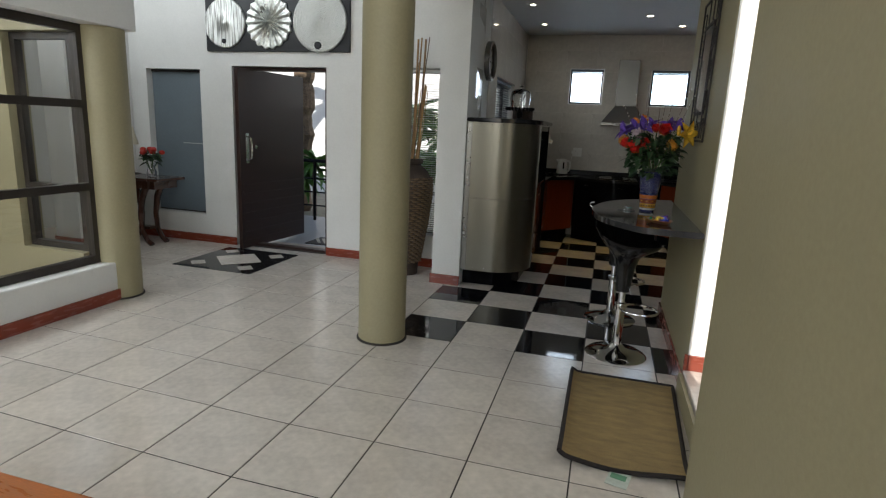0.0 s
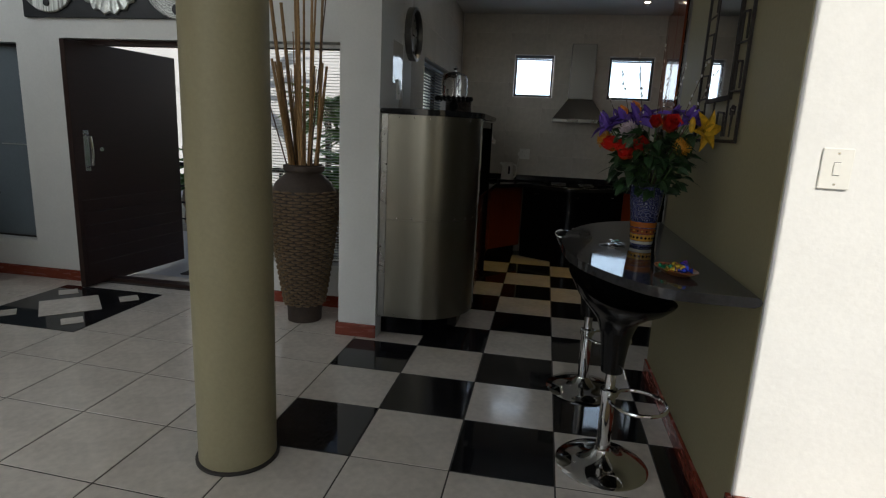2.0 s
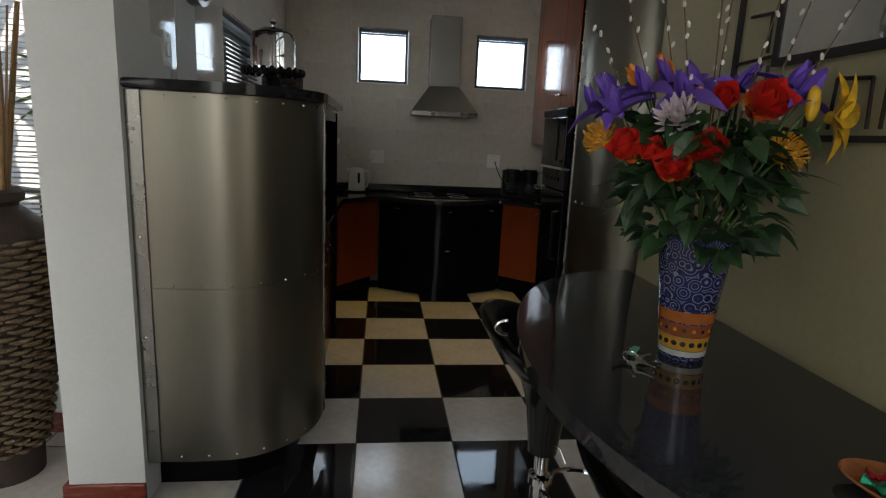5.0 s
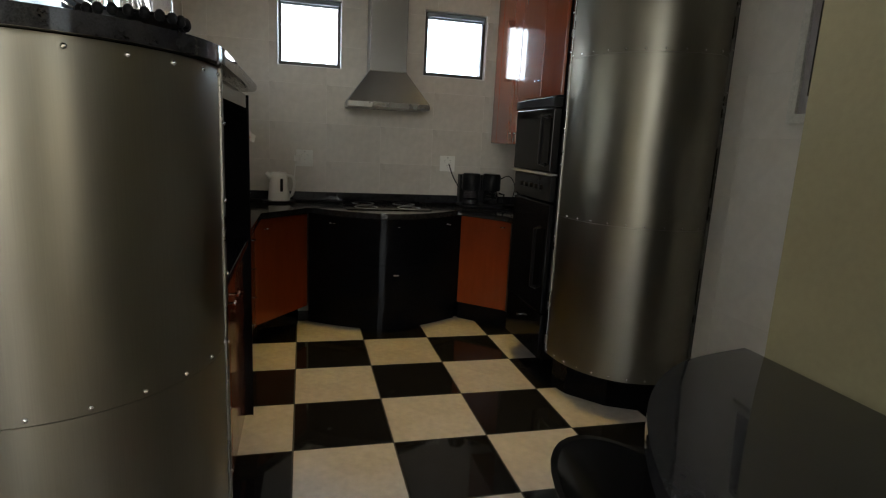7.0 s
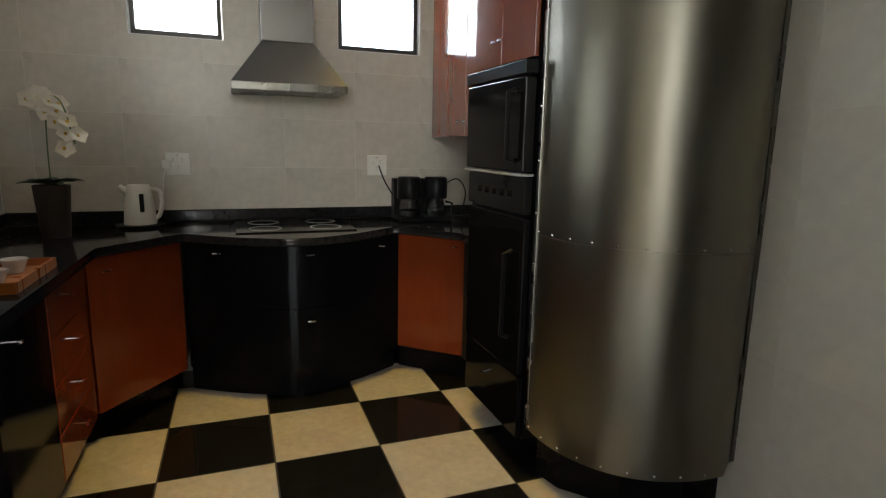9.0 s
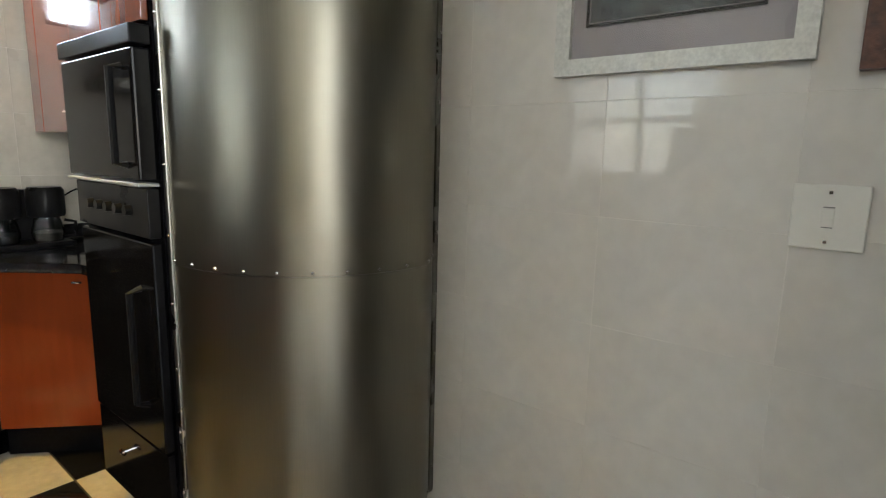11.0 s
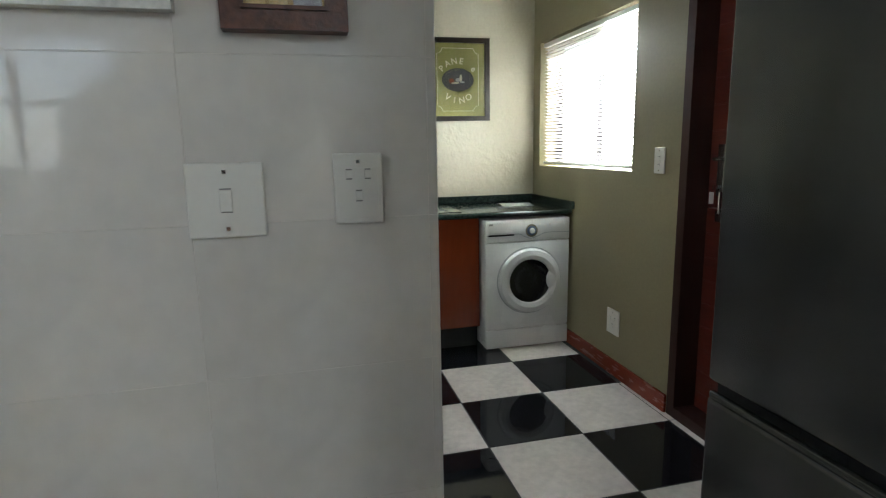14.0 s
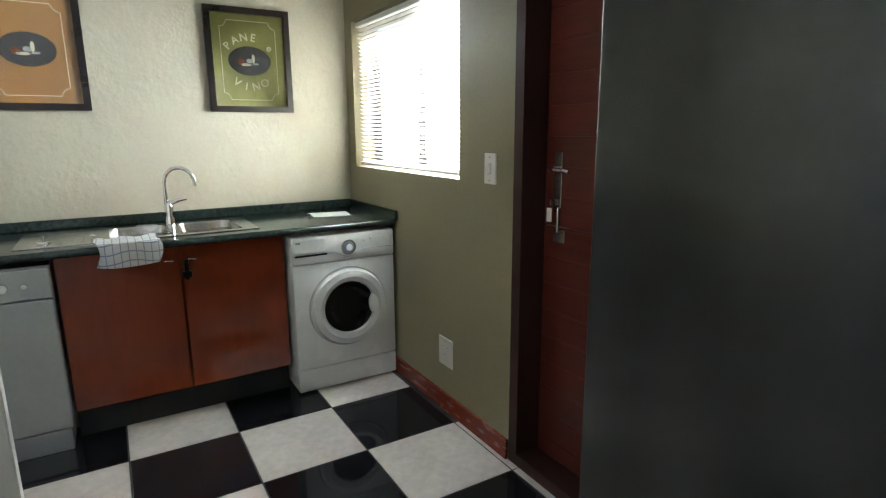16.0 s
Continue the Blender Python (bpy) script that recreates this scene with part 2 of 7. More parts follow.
wall("wall_kitchen_side", wall_x(-1.40, -1.165, FY + 0.24, KY + 0.2, 0, LOW, [(5.95, 7.1, 1.15, 1.98)]), M_WHITE, "kitchen side wall behind glazed tiles")
wall("wall_kitchen_fill", B(-1.40, -1.165, FY, FY + 0.24, 0, LOW), M_WHITE, "kitchen side wall beside the pillar")
wall("wall_kitchen_rear", wall_y(KY + 0.012, KY + 0.2, -1.165, 1.8, 0, LOW, [(-0.54, -0.10, 1.82, 2.28), (0.51, 0.985, 1.82, 2.28)]), M_WHITE, "kitchen rear wall behind glazed tiles")
wall("wall_tiled", B(RX + 0.012, 1.655, 4.702, KY + 0.012, 0, LOW), M_WHITE, "wall between kitchen and laundry")
wall("wall_bar", B(BX, BX + 0.15, 3.10, 4.63, 0, LOW), M_OLIVE, "olive plastered wall behind the breakfast bar")
wall("wall_laundry_back", B(4.38, 4.6, 3.3, 7.2, 0, LOW), M_CREAM, "cream textured laundry wall above the sink")
wall("wall_laundry_window", wall_y(3.12, 3.30, 0.75, 4.6, 0, LOW, [(2.0, 2.745, 0, 2.05), (3.12, 4.27, 1.13, 1.95)]), M_OLIVE, "olive plastered laundry wall with window and door")
wall("wall_passage", B(BX + 0.004, 2.6, 3.09, 3.118, 0.145, HIGH), M_WHITE, "white passage wall in bright light")
wall("wall_laundry_end", B(1.8, 4.6, 7.2, 7.4, 0, LOW), M_CREAM, "plain laundry end wall")
wall("wall_near", B(0.43, 0.75, 1.0, 1.78, 0, HIGH), M_OLIVE, "olive plastered wall end beside the passage step")
# Unseen opening, sized so that sun falls on the passage wall opposite.
wall("wall_passage_sun_opening", wall_y(1.6, 1.78, 0.75, 2.6, 0, HIGH, [(0.85, 2.45, 0.9, 3.9)]), M_WHITE, "white passage wall with a tall unseen opening that lets the sun in")
# The high hole is added for the east fill lamp, out of view.
wall("wall_east", wall_x(0.43, 0.65, -3.2, 1.0, 0, HIGH, [(-2.6, -0.6, 2.9, 3.9)]), M_OLIVE, "olive plastered living room wall")
# South and west walls carry the added openings for the fill lamps.
wall("wall_south", wall_y(-3.2, -3.0, -5.86, 0.65, 0, HIGH, [(-4.4, -0.9, 0.6, 3.95)]), M_WHITE, "white living room wall with an added, unseen window")
wall("wall_west", wall_x(-5.86, -5.66, -3.2, 3.14, 0, HIGH, [(-2.0, 2.6, 2.5, 3.95)]), M_OLIVE, "white living room wall with an added, unseen window")
wall("wall_passage_end", wall_x(2.6, 2.75, 1.6, 3.09, 0, HIGH), M_WHITE, "white passage end wall")
tagged(part("ceiling_passage", B(0.66, 2.75, 1.6, 3.2, HIGH, HIGH + 0.2), M_CEIL), "white passage ceiling", "ceiling", kind="structure")
tagged(part("ceiling", B(-6.7, 0.65, -3.2, 3.2, HIGH, HIGH + 0.2), M_CEIL), "high white living room ceiling", "ceiling", kind="structure")
tagged(part("ceiling", B(-6.7, -1.15, 3.2, FY + 0.24, HIGH, HIGH + 0.2), M_CEIL), "high white entrance ceiling", "ceiling", kind="structure")
# Unseen slab, added only to block sun at the south and east openings.
tagged(part("sun_blocker_slab", P([(-6.7, -5.2), (1.05, -5.2), (1.05, -0.5), (0.66, -0.5), (0.66, -3.21), (-6.7, -3.21)], HIGH + 0.02, HIGH + 0.18), M_CEIL), "white unseen slab added to keep the sun off the living room floor", "roof", kind="structure")
tagged(part("ceiling_kitchen", B(-1.4, 4.6, 3.3, 8.2, LOW, LOW + 0.2), M_CEIL), "low grey-white kitchen ceiling with downlights", "ceiling", kind="structure")
wall("wall_bulkhead", B(-1.15, 0.6, 3.2, 3.3, LOW, HIGH), M_WHITE, "white upper wall above the kitchen ceiling")
tagged(part("floor_passage", B(0.585, 2.6, 1.78, 3.09, 0, 0.145, bevel=0.006), M_TILE), "pale tiled raised passage floor", "floor", kind="structure")
tagged(part("step_riser", B(0.565, 0.583, 1.78, 3.09, 0, 0.12), M_OLIVE), "olive riser of the passage step", "step", kind="structure")

tagged(part("ground", B(-60, 60, -60, 80, -0.32, -0.12), mat("garden_ground", (0.2, 0.19, 0.15), 0.9, var=0.3, scale=0.6, fine=8)), "pale garden ground outside", "ground", kind="structure")


# columns
def column(name, x, y, r, h, label):
    c = thing(name, (x, y, 0), label, "column")
    part("shaft", L([(0, 0.012), (r, 0.012), (r, h), (0, h)], (x, y), 64), M_OLIVE, c, smooth=True)
    part("base_ring", L([(0, 0.0), (r + 0.012, 0.0), (r + 0.012, 0.009), (r + 0.004, 0.012), (0, 0.012)], (x, y), 64), M_GROUT, c, smooth=True)
    return c


column("column", -1.312, 3.235, 0.159, HIGH, "round olive painted column on the pale tiled floor")
column("column", -3.60, 3.29, 0.165, 2.021, "round olive painted column beside the glazed screen")

# ---- shared small builders ----


def shared(name, me, parent, loc, rot=(0, 0, 0), scale=(1, 1, 1), label=""):
    """One more piece on a mesh that alike pieces share; loc in world coordinates."""
    o = new(name, me)
    o.parent = parent
    off = Vector(parent.location) if parent.type == 'EMPTY' else Vector((0, 0, 0))
    o.location, o.rotation_euler, o.scale = Vector(loc) - off, rot, scale
    return tagged(o, label)


def mesh_of(name, bm, material, smooth=False):
    bmesh.ops.recalc_face_normals(bm, faces=bm.faces)
    me = bpy.data.meshes.new(name)
    bm.to_mesh(me)
    bm.free()
    me.materials.append(material)
    if smooth:
        for p in me.polygons:
            p.use_smooth = True
        me.set_sharp_from_angle(angle=radians(38))
    return me


def ball(bm, c, r, seg=12, rings=8, squash=1.0):
    bmesh.ops.create_uvsphere(bm, u_segments=seg, v_segments=rings, radius=r, matrix=Matrix.Translation(c) @ Matrix.Diagonal((1, 1, squash, 1)))
    return bm


def arc(cx, cy, a, b, t0, t1, n=20, e=2.0):
    out = []
    for i in range(n + 1):
        t = radians(t0 + (t1 - t0) * i / n)
        c, s = math.cos(t), math.sin(t)
        out.append((cx + a * math.copysign(abs(c) ** (2 / e), c), cy + b * math.copysign(abs(s) ** (2 / e), s)))
    return out


def smoothline(pts, k=5):
    out = []
    n = len(pts)
    for i in range(n - 1):
        p0, p1, p2, p3 = (Vector(pts[max(0, min(n - 1, j))]) for j in (i - 1, i, i + 1, i + 2))
        for s in range(k):
            t = s / k
            q = 0.5 * ((2 * p1) + (p2 - p0) * t + (2 * p0 - 5 * p1 + 4 * p2 - p3) * t * t + (3 * p1 - p0 - 3 * p2 + p3) * t ** 3)
            out.append(tuple(q))
    return out + [tuple(pts[-1])]


def sheet(bm, line, z0, z1, d):
    """A curved upright sheet of thickness d along a plan line."""
    n = len(line)
    off = []
    for i in range(n):
        a, b = Vector(line[max(i - 1, 0)]), Vector(line[min(i + 1, n - 1)])
        t = (b - a).normalized()
        off.append((line[i][0] - t.y * d, line[i][1] + t.x * d))
    return prism(bm, list(line) + off[::-1], z0, z1)


def along(line, step, start=0.02):
    """Points at even steps along a plan line, with the outward normal."""
    out, want, run = [], start, 0.0
    for a, b in zip(line, line[1:]):
        a, b = Vector(a), Vector(b)
        d = (b - a).length
        while want <= run + d and d > 0:
            p = a + (b - a) * ((want - run) / d)
            t = (b - a).normalized()
            out.append((p.x, p.y, t.y, -t.x))
            want += step
        run += d
    return out


RIVET = mesh_of("rivet", ball(bmesh.new(), (0, 0, 0), 0.0055, 8, 6), M_CHROME, True)


def rivets(parent, line, zs, step):
    for x, y, nx, ny in along(line, step):
        for z in zs:
            shared("rivet", RIVET, parent, (x + nx * 0.0005, y + ny * 0.0005, z))


def skirting(x0, x1, y0, y1, z0=0.0, h=0.09):
    return tagged(part("baseboard", B(x0, x1, y0, y1, z0, z0 + h, bevel=0.003), M_SKIRT), "red varnished skirting board", "baseboard", kind="structure")


def frame_y(name, x0, x1, z0, z1, y0, y1, w, material, parent, bars=()):
    """A rectangular frame in a plane of constant y, with horizontal bars at given heights."""
    bm = bmesh.new()
    box(bm, x0, x0 + w, y0, y1, z0, z1)
    box(bm, x1 - w, x1, y0, y1, z0, z1)
    box(bm, x0 + w, x1 - w, y0, y1, z0, z0 + w)
    box(bm, x0 + w, x1 - w, y0, y1, z1 - w, z1)
    for z in bars:
        box(bm, x0 + w, x1 - w, y0, y1, z - w / 2, z + w / 2)
    return part(name, bm, material, parent)


def frame_x(name, y0, y1, z0, z1, x0, x1, w, material, parent, bars=()):
    bm = bmesh.new()
    box(bm, x0, x1, y0, y0 + w, z0, z1)
    box(bm, x0, x1, y1 - w, y1, z0, z1)
    box(bm, x0, x1, y0 + w, y1 - w, z0, z0 + w)
    box(bm, x0, x1, y0 + w, y1 - w, z1 - w, z1)
    for z in bars:
        box(bm, x0, x1, y0 + w, y1 - w, z - w / 2, z + w / 2)
    return part(name, bm, material, parent)


def pane(bm, parent):
    o = part("pane", bm, M_GLASS, parent)
    o.visible_shadow = False
    return o


def blind(axis, a0, a1, at, z0, z1, tilt, material, label, pitch=0.022, drawn=0.0):
    """Venetian blind hung in a window; axis x or y is the way that its slats run."""
    mid = (a0 + a1) / 2
    org = (mid, at, z0) if axis == 'x' else (at, mid, z0)
    b = thing("venetian_blind", org, label, "blind", kind="")
    ln = a1 - a0 - 0.02

    def bx(u0, u1, v0, v1, za, zb, **k):
        return B(u0, u1, v0, v1, za, zb, **k) if axis == 'x' else B(v0, v1, u0, u1, za, zb, **k)
    part("headrail", bx(a0 + 0.005, a1 - 0.005, at - 0.018, at + 0.018, z1 - 0.03, z1 - 0.004, bevel=0.003), material, b)
    lo = z0 + drawn * (z1 - z0)
    part("bottom_rail", bx(a0 + 0.008, a1 - 0.008, at - 0.014, at + 0.014, lo + 0.004, lo + 0.018, bevel=0.004), material, b)
    for u in (a0 + 0.12, a1 - 0.12):
        p = (u, at - 0.0, lo) if axis == 'x' else (at, u, lo)
        q = (p[0], p[1], z1 - 0.03)
        part("cord", T([p, q], 0.0012, 5), material, b)
    bm = bmesh.new()
    n = 5
    rows = []
    for k in range(n):
        v = (k / (n - 1) - 0.5) * 0.025
        h = 0.0022 * (1 - (2 * k / (n - 1) - 1) ** 2)
        rows.append([bm.verts.new((u, v, h) if axis == 'x' else (v, u, h)) for u in (-ln / 2, ln / 2)])
    for r, s in zip(rows, rows[1:]):
        bm.faces.new((r[0], r[1], s[1], s[0]))
    bmesh.ops.solidify(bm, geom=bm.faces[:], thickness=0.0005)
    me = mesh_of("slat", bm, material, False)
    z = lo + 0.03
    cnt = 0
    while z < z1 - 0.035 and cnt < 110:
        t = radians(tilt + random.uniform(-2.5, 2.5))
        shared("slat", me, b, (mid, at, z) if axis == 'x' else (at, mid, z), (t, 0, 0) if axis == 'x' else (0, t, 0))
        z += pitch
        cnt += 1
    return b


# ---- entrance wall: door, windows, skirting ----
random.seed(11)
skirting(-5.253, -3.92, FY - 0.016, FY - 0.001)
skirting(-2.79, -1.418, FY - 0.016, FY - 0.001)
skirting(-1.420, -1.149, 4.684, 4.699)
skirting(-1.432, -1.417, 4.684, FY - 0.017)
skirting(BX - 0.016, BX - 0.001, 3.10, 4.63)
skirting(BX + 0.004, 2.6, 3.073, 3.088, 0.145)
skirting(2.745, 3.80, 3.301, 3.315)
skirting(-3.49, -3.475, -3.0, 3.18)
skirting(BX - 0.016, BX + 0.002, 3.073, 3.099, 0.0, 0.235)

dl = thing("door_1", (-3.70, FY, 0), "dark stained pivot door standing open on the porch", "door", kind="structure")
DOORM = Matrix.Translation((-3.715, FY + 0.05, 0)) @ Matrix.Rotation(radians(84.5), 4, 'Z')
part("leaf", turned(B(-0.235, 0.90, -0.024, 0.024, 0.012, 1.94, bevel=0.003), DOORM), M_DOORWOOD, dl)
for k in range(6):
    zz = 0.10 + 0.105 * k
    part("plank", turned(B(-0.20, 0.86, -0.0275, -0.0235, zz, zz + 0.096, bevel=0.0015, seg=1), DOORM), M_DOORWOOD, dl)
    part("plank", turned(B(-0.20, 0.86, 0.0235, 0.0275, zz, zz + 0.096, bevel=0.0015, seg=1), DOORM), M_DOORWOOD, dl)
hb = bmesh.new()
tube(hb, [(-0.12, -0.03, 0.98), (-0.12, -0.075, 1.0), (-0.12, -0.085, 1.08), (-0.12, -0.085, 1.14), (-0.12, -0.075, 1.22), (-0.12, -0.03, 1.24)], 0.009, 8)
part("handle", turned(hb, DOORM), M_CHROME, dl, "curved chrome pull handle")
part("lock_plate", turned(B(-0.145, -0.095, -0.028, -0.024, 0.95, 1.27, bevel=0.002), DOORM), M_SS, dl)
part("keyhole_rose", turned(L([(0, 0), (0.02, 0), (0.018, 0.006), (0, 0.006)], seg=20), DOORM @ Matrix.Translation((0.02, -0.024, 1.12)) @ Matrix.Rotation(radians(90), 4, 'X')), M_SS, dl)
frame_y("door_frame", -3.915, -2.795, 0.0, 1.965, FY + 0.05, FY + 0.14, 0.035, M_DOORWOOD, dl)
part("threshold", B(-3.88, -2.83, FY + 0.02, FY + 0.22, -0.004, 0.006), M_GROUT, dl)

for i, (a, b_, zb, zt, m, tl, nm) in enumerate([(-5.05, -4.33, 0.32, 1.93, M_GREYBLIND, 84, "smooth blue-grey roller blind drawn down in the window"), (-2.30, -1.52, 0.33, 1.98, M_BLIND, 12, "open white venetian blind behind the tall pot")]):
    w = thing("window_%d" % (i + 1), ((a + b_) / 2, FY + 0.1, zb), "tall narrow window with dark aluminium frame", "window", kind="structure")
    frame_y("window_frame", a + 0.003, b_ - 0.003, zb + 0.003, zt - 0.003, FY + 0.13, FY + 0.17, 0.035, M_FRAMEDARK, w, [1.12] if i == 0 else [0.75])
    pane(B(a + 0.03, b_ - 0.03, FY + 0.148, FY + 0.152, zb + 0.03, zt - 0.03), w)
    if i:
        blind('x', a + 0.01, b_ - 0.01, FY + 0.085, zb + 0.02, zt - 0.005, tl, m, nm)
    else:
        rb = thing("roller_blind", ((a + b_) / 2, FY + 0.085, zb), nm, "blind")
        part("fabric", B(a + 0.006, b_ - 0.006, FY + 0.083, FY + 0.086, zb + 0.004, zt - 0.03), m, rb)
        part("headrail", B(a + 0.004, b_ - 0.004, FY + 0.07, FY + 0.1, zt - 0.03, zt - 0.004, bevel=0.004), M_FRAMEDARK, rb)
        part("bottom_bar", B(a + 0.006, b_ - 0.006, FY + 0.078, FY + 0.0825, zb + 0.004, zb + 0.02), M_FRAMEDARK, rb)
        part("grip", B(b_ - 0.33, b_ - 0.07, FY + 0.078, FY + 0.0825, 1.115, 1.125), M_SILVER, rb)

# metal discs panel above the door
M_HAMMER = mat("hammered_silver_leaf", (0.5, 0.51, 0.48), 0.32, 0.85, var=0.35, scale=9, fine=40, bump=1.0, bscale=45)


def disc_leaf(name, cx, cz, turned_rings):
    """Silver leaf worked in upright streaks, or in rough rings round the disc's middle."""
    m = mat(name, (0.6, 0.61, 0.58), 0.36, 0.7, var=0.2, scale=9, fine=40)
    nt = m.node_tree
    b = nt.nodes["Principled BSDF"]
    tc = nt.nodes.new("ShaderNodeTexCoord")
    mp = nt.nodes.new("ShaderNodeMapping")
    if turned_rings:
        mp.inputs["Location"].default_value = (-cx, -FY, -cz)
        w = nt.nodes.new("ShaderNodeTexWave")
        w.wave_type, w.rings_direction = 'RINGS', 'Y'
        w.inputs["Scale"].default_value, w.inputs["Distortion"].default_value = 19, 9
        w.inputs["Detail"].default_value, w.inputs["Detail Scale"].default_value = 4, 2.5
    else:
        mp.inputs["Scale"].default_value = (60, 1, 3)
        w = nt.nodes.new("ShaderNodeTexNoise")
        w.inputs["Scale"].default_value, w.inputs["Detail"].default_value = 1.4, 5
    nt.links.new(tc.outputs["Object"], mp.inputs[0])
    nt.links.new(mp.outputs[0], w.inputs["Vector"])
    r = nt.nodes.new("ShaderNodeValToRGB")
    r.color_ramp.elements[0].position, r.color_ramp.elements[0].color = (0.1, (0.28, 0.29, 0.27, 1)) if turned_rings else (0.36, (0.2, 0.2, 0.18, 1))
    r.color_ramp.elements[1].position, r.color_ramp.elements[1].color = (0.75, (0.72, 0.73, 0.7, 1)) if turned_rings else (0.56, (0.72, 0.73, 0.7, 1))
    nt.links.new(w.outputs[0], r.inputs[0])
    nt.links.new(r.outputs[0], b.inputs["Base Color"])
    bp = nt.nodes.new("ShaderNodeBump")
    bp.inputs["Strength"].default_value, bp.inputs["Distance"].default_value = 0.6, 0.004
    nt.links.new(w.outputs[0], bp.inputs["Height"])
    nt.links.new(bp.outputs[0], b.inputs["Normal"])
    return m


M_PANEL = mat("black_painted_board", (0.008, 0.009, 0.012), 0.5, var=0.2)
art = thing("wall_art_panel", (-3.36, FY, 2.11), "black panel with three silver hammered metal discs", "wall art")
part("backing_board", B(-4.20, -2.52, FY - 0.03, FY - 0.001, 2.115, 2.76, bevel=0.004), M_PANEL, art)


def disc_y(name, cx, cz, r, y, material, rim, parent, label):
    bm = bmesh.new()
    seg = 72
    rows = []
    for q, dep in ((1.0, 0.0), (1.0, 0.012), (0.97, 0.02), (0.7, 0.016), (0.4, 0.01), (0.16, 0.02), (0.1, 0.03), (0.0, 0.032)):
        rows.append([bm.verts.new((cx + r * q * (1 + rim * math.cos(18 * 2 * math.pi * k / seg) * q) * math.cos(2 * math.pi * k / seg), y - dep - rim * 0.5 * math.cos(18 * 2 * math.pi * k / seg) * q * (1 - q) * 2, cz + r * q * (1 + rim * math.cos(18 * 2 * math.pi * k / seg) * q) * math.sin(2 * math.pi * k / seg))) for k in range(seg)] if q else [bm.verts.new((cx, y - dep, cz))])
    for a, b in zip(rows, rows[1:]):
        for k in range(seg):
            if len(b) == 1:
                bm.faces.new((a[k], a[(k + 1) % seg], b[0]))
            else:
                bm.faces.new((a[k], a[(k + 1) % seg], b[(k + 1) % seg], b[k]))
    return part(name, bm, material, parent, label, smooth=True)


disc_y("disc", -3.955, 2.395, 0.248, FY - 0.032, disc_leaf("streaked_silver_leaf", -3.955, 2.395, False), 0.0, art, "streaked silver disc")
disc_y("disc", -3.425, 2.405, 0.262, FY - 0.032, M_HAMMER, 0.045, art, "fluted silver disc with wavy rim")
disc_y("disc", -2.845, 2.405, 0.298, FY - 0.032, disc_leaf("ringed_silver_leaf", -2.845, 2.405, True), 0.0, art, "hammered silver disc")
for cx, cz, r in ((-3.965, 2.215, 0.026), (-2.86, 2.175, 0.04)):
    part("dark_boss", turned(L([(0, 0), (r, 0), (r * 0.9, 0.012), (0, 0.014)], seg=24), Matrix.Translation((cx, FY - 0.047, cz)) @ Matrix.Rotation(radians(90), 4, 'X')), M_PANEL, art, smooth=True)

# inlaid floor medallion
med = thing("floor_inlay", (-3.485, 4.65, 0.0), "black and white inlaid tile medallion in front of the door", "floor inlay", kind="structure")
cx, cy = GX - 6 * TS, GY + 2 * TS
part("border_tile", B(cx - 0.437, cx + 0.437, cy - 0.437, cy + 0.437, 0.0005, 0.0045), M_BLACKTILE, med)
part("diamond_tile", turned(B(-0.19, 0.19, -0.19, 0.19, 0.0046, 0.0085), Matrix.Translation((cx, cy, 0)) @ Matrix.Rotation(radians(45), 4, 'Z')), M_TILE, med)
for sx in (-1, 1):
    for sy in (-1, 1):
        part("inset_tile", turned(B(-0.065, 0.065, -0.065, 0.065, 0.0046, 0.0085), Matrix.Translation((cx + sx * 0.27, cy + sy * 0.27, 0)) @ Matrix.Rotation(radians(45), 4, 'Z')), M_TILE, med)

# ---- glazed screens of the courtyard beside the living room ----
wall("wall_low", B(-3.76, -3.49, -3.0, 3.18, 0, 0.30, bevel=0.012), M_WHITE, "low white wall under the glazed screen")
wall("wall_beam", B(-3.79, -3.43, -3.0, 3.46, 2.022, HIGH, bevel=0.006), M_WHITE, "white beam above the glazed screen")
# Hole above the beam is added, unseen, to go with the entrance fill.
wall("wall_beam_alcove", wall_y(3.14, 3.40, -5.65, -3.79, 2.33, HIGH, [(-5.45, -3.95, 2.8, 3.9)]), M_WHITE, "white beam above the alcove screen")
for nm, y0, y1 in (("glazed_screen", 1.62, 3.14), ("glazed_screen", 0.05, 1.60), ("glazed_screen", -1.5, 0.03)):
    gs = thing(nm, (-3.62, (y0 + y1) / 2, 0.3), "dark aluminium glazed screen on the low white wall", "glazed screen", "glazed screens", "structure")
    frame_x("window_frame", y0, y1, 0.302, 2.02, -3.65, -3.59, 0.055, M_FRAMEDARK, gs, [0.882, 1.476])
    for za, zb in ((0.35, 0.86), (0.905, 1.455), (1.50, 1.97)):
        pane(B(-3.623, -3.617, y0 + 0.05, y1 - 0.05, za, zb), gs)
gs = thing("glazed_screen", (-4.08, 3.25, 0.35), "dark aluminium glazed screen of the alcove", "glazed screen", "glazed screens", "structure")
frame_y("window_frame", -4.395, -3.80, 0.342, 1.985, 3.22, 3.28, 0.05, M_FRAMEDARK, gs, [0.83])
for za, zb in ((0.38, 0.81), (0.85, 1.95)):
    pane(B(-4.36, -3.82, 3.247, 3.253, za, zb), gs)
wall("wall_alcove_screen", wall_y(3.16, 3.34, -5.65, -3.795, 0, 2.33, [(-4.40, -3.795, 0.34, 1.99)]), M_OLIVE, "olive plastered alcove wall round the inner screen")
wall("wall_alcove_far", B(-6.7, -6.5, 3.14, FY + 0.24, 0, HIGH), M_WHITE, "white far wall behind the alcove")
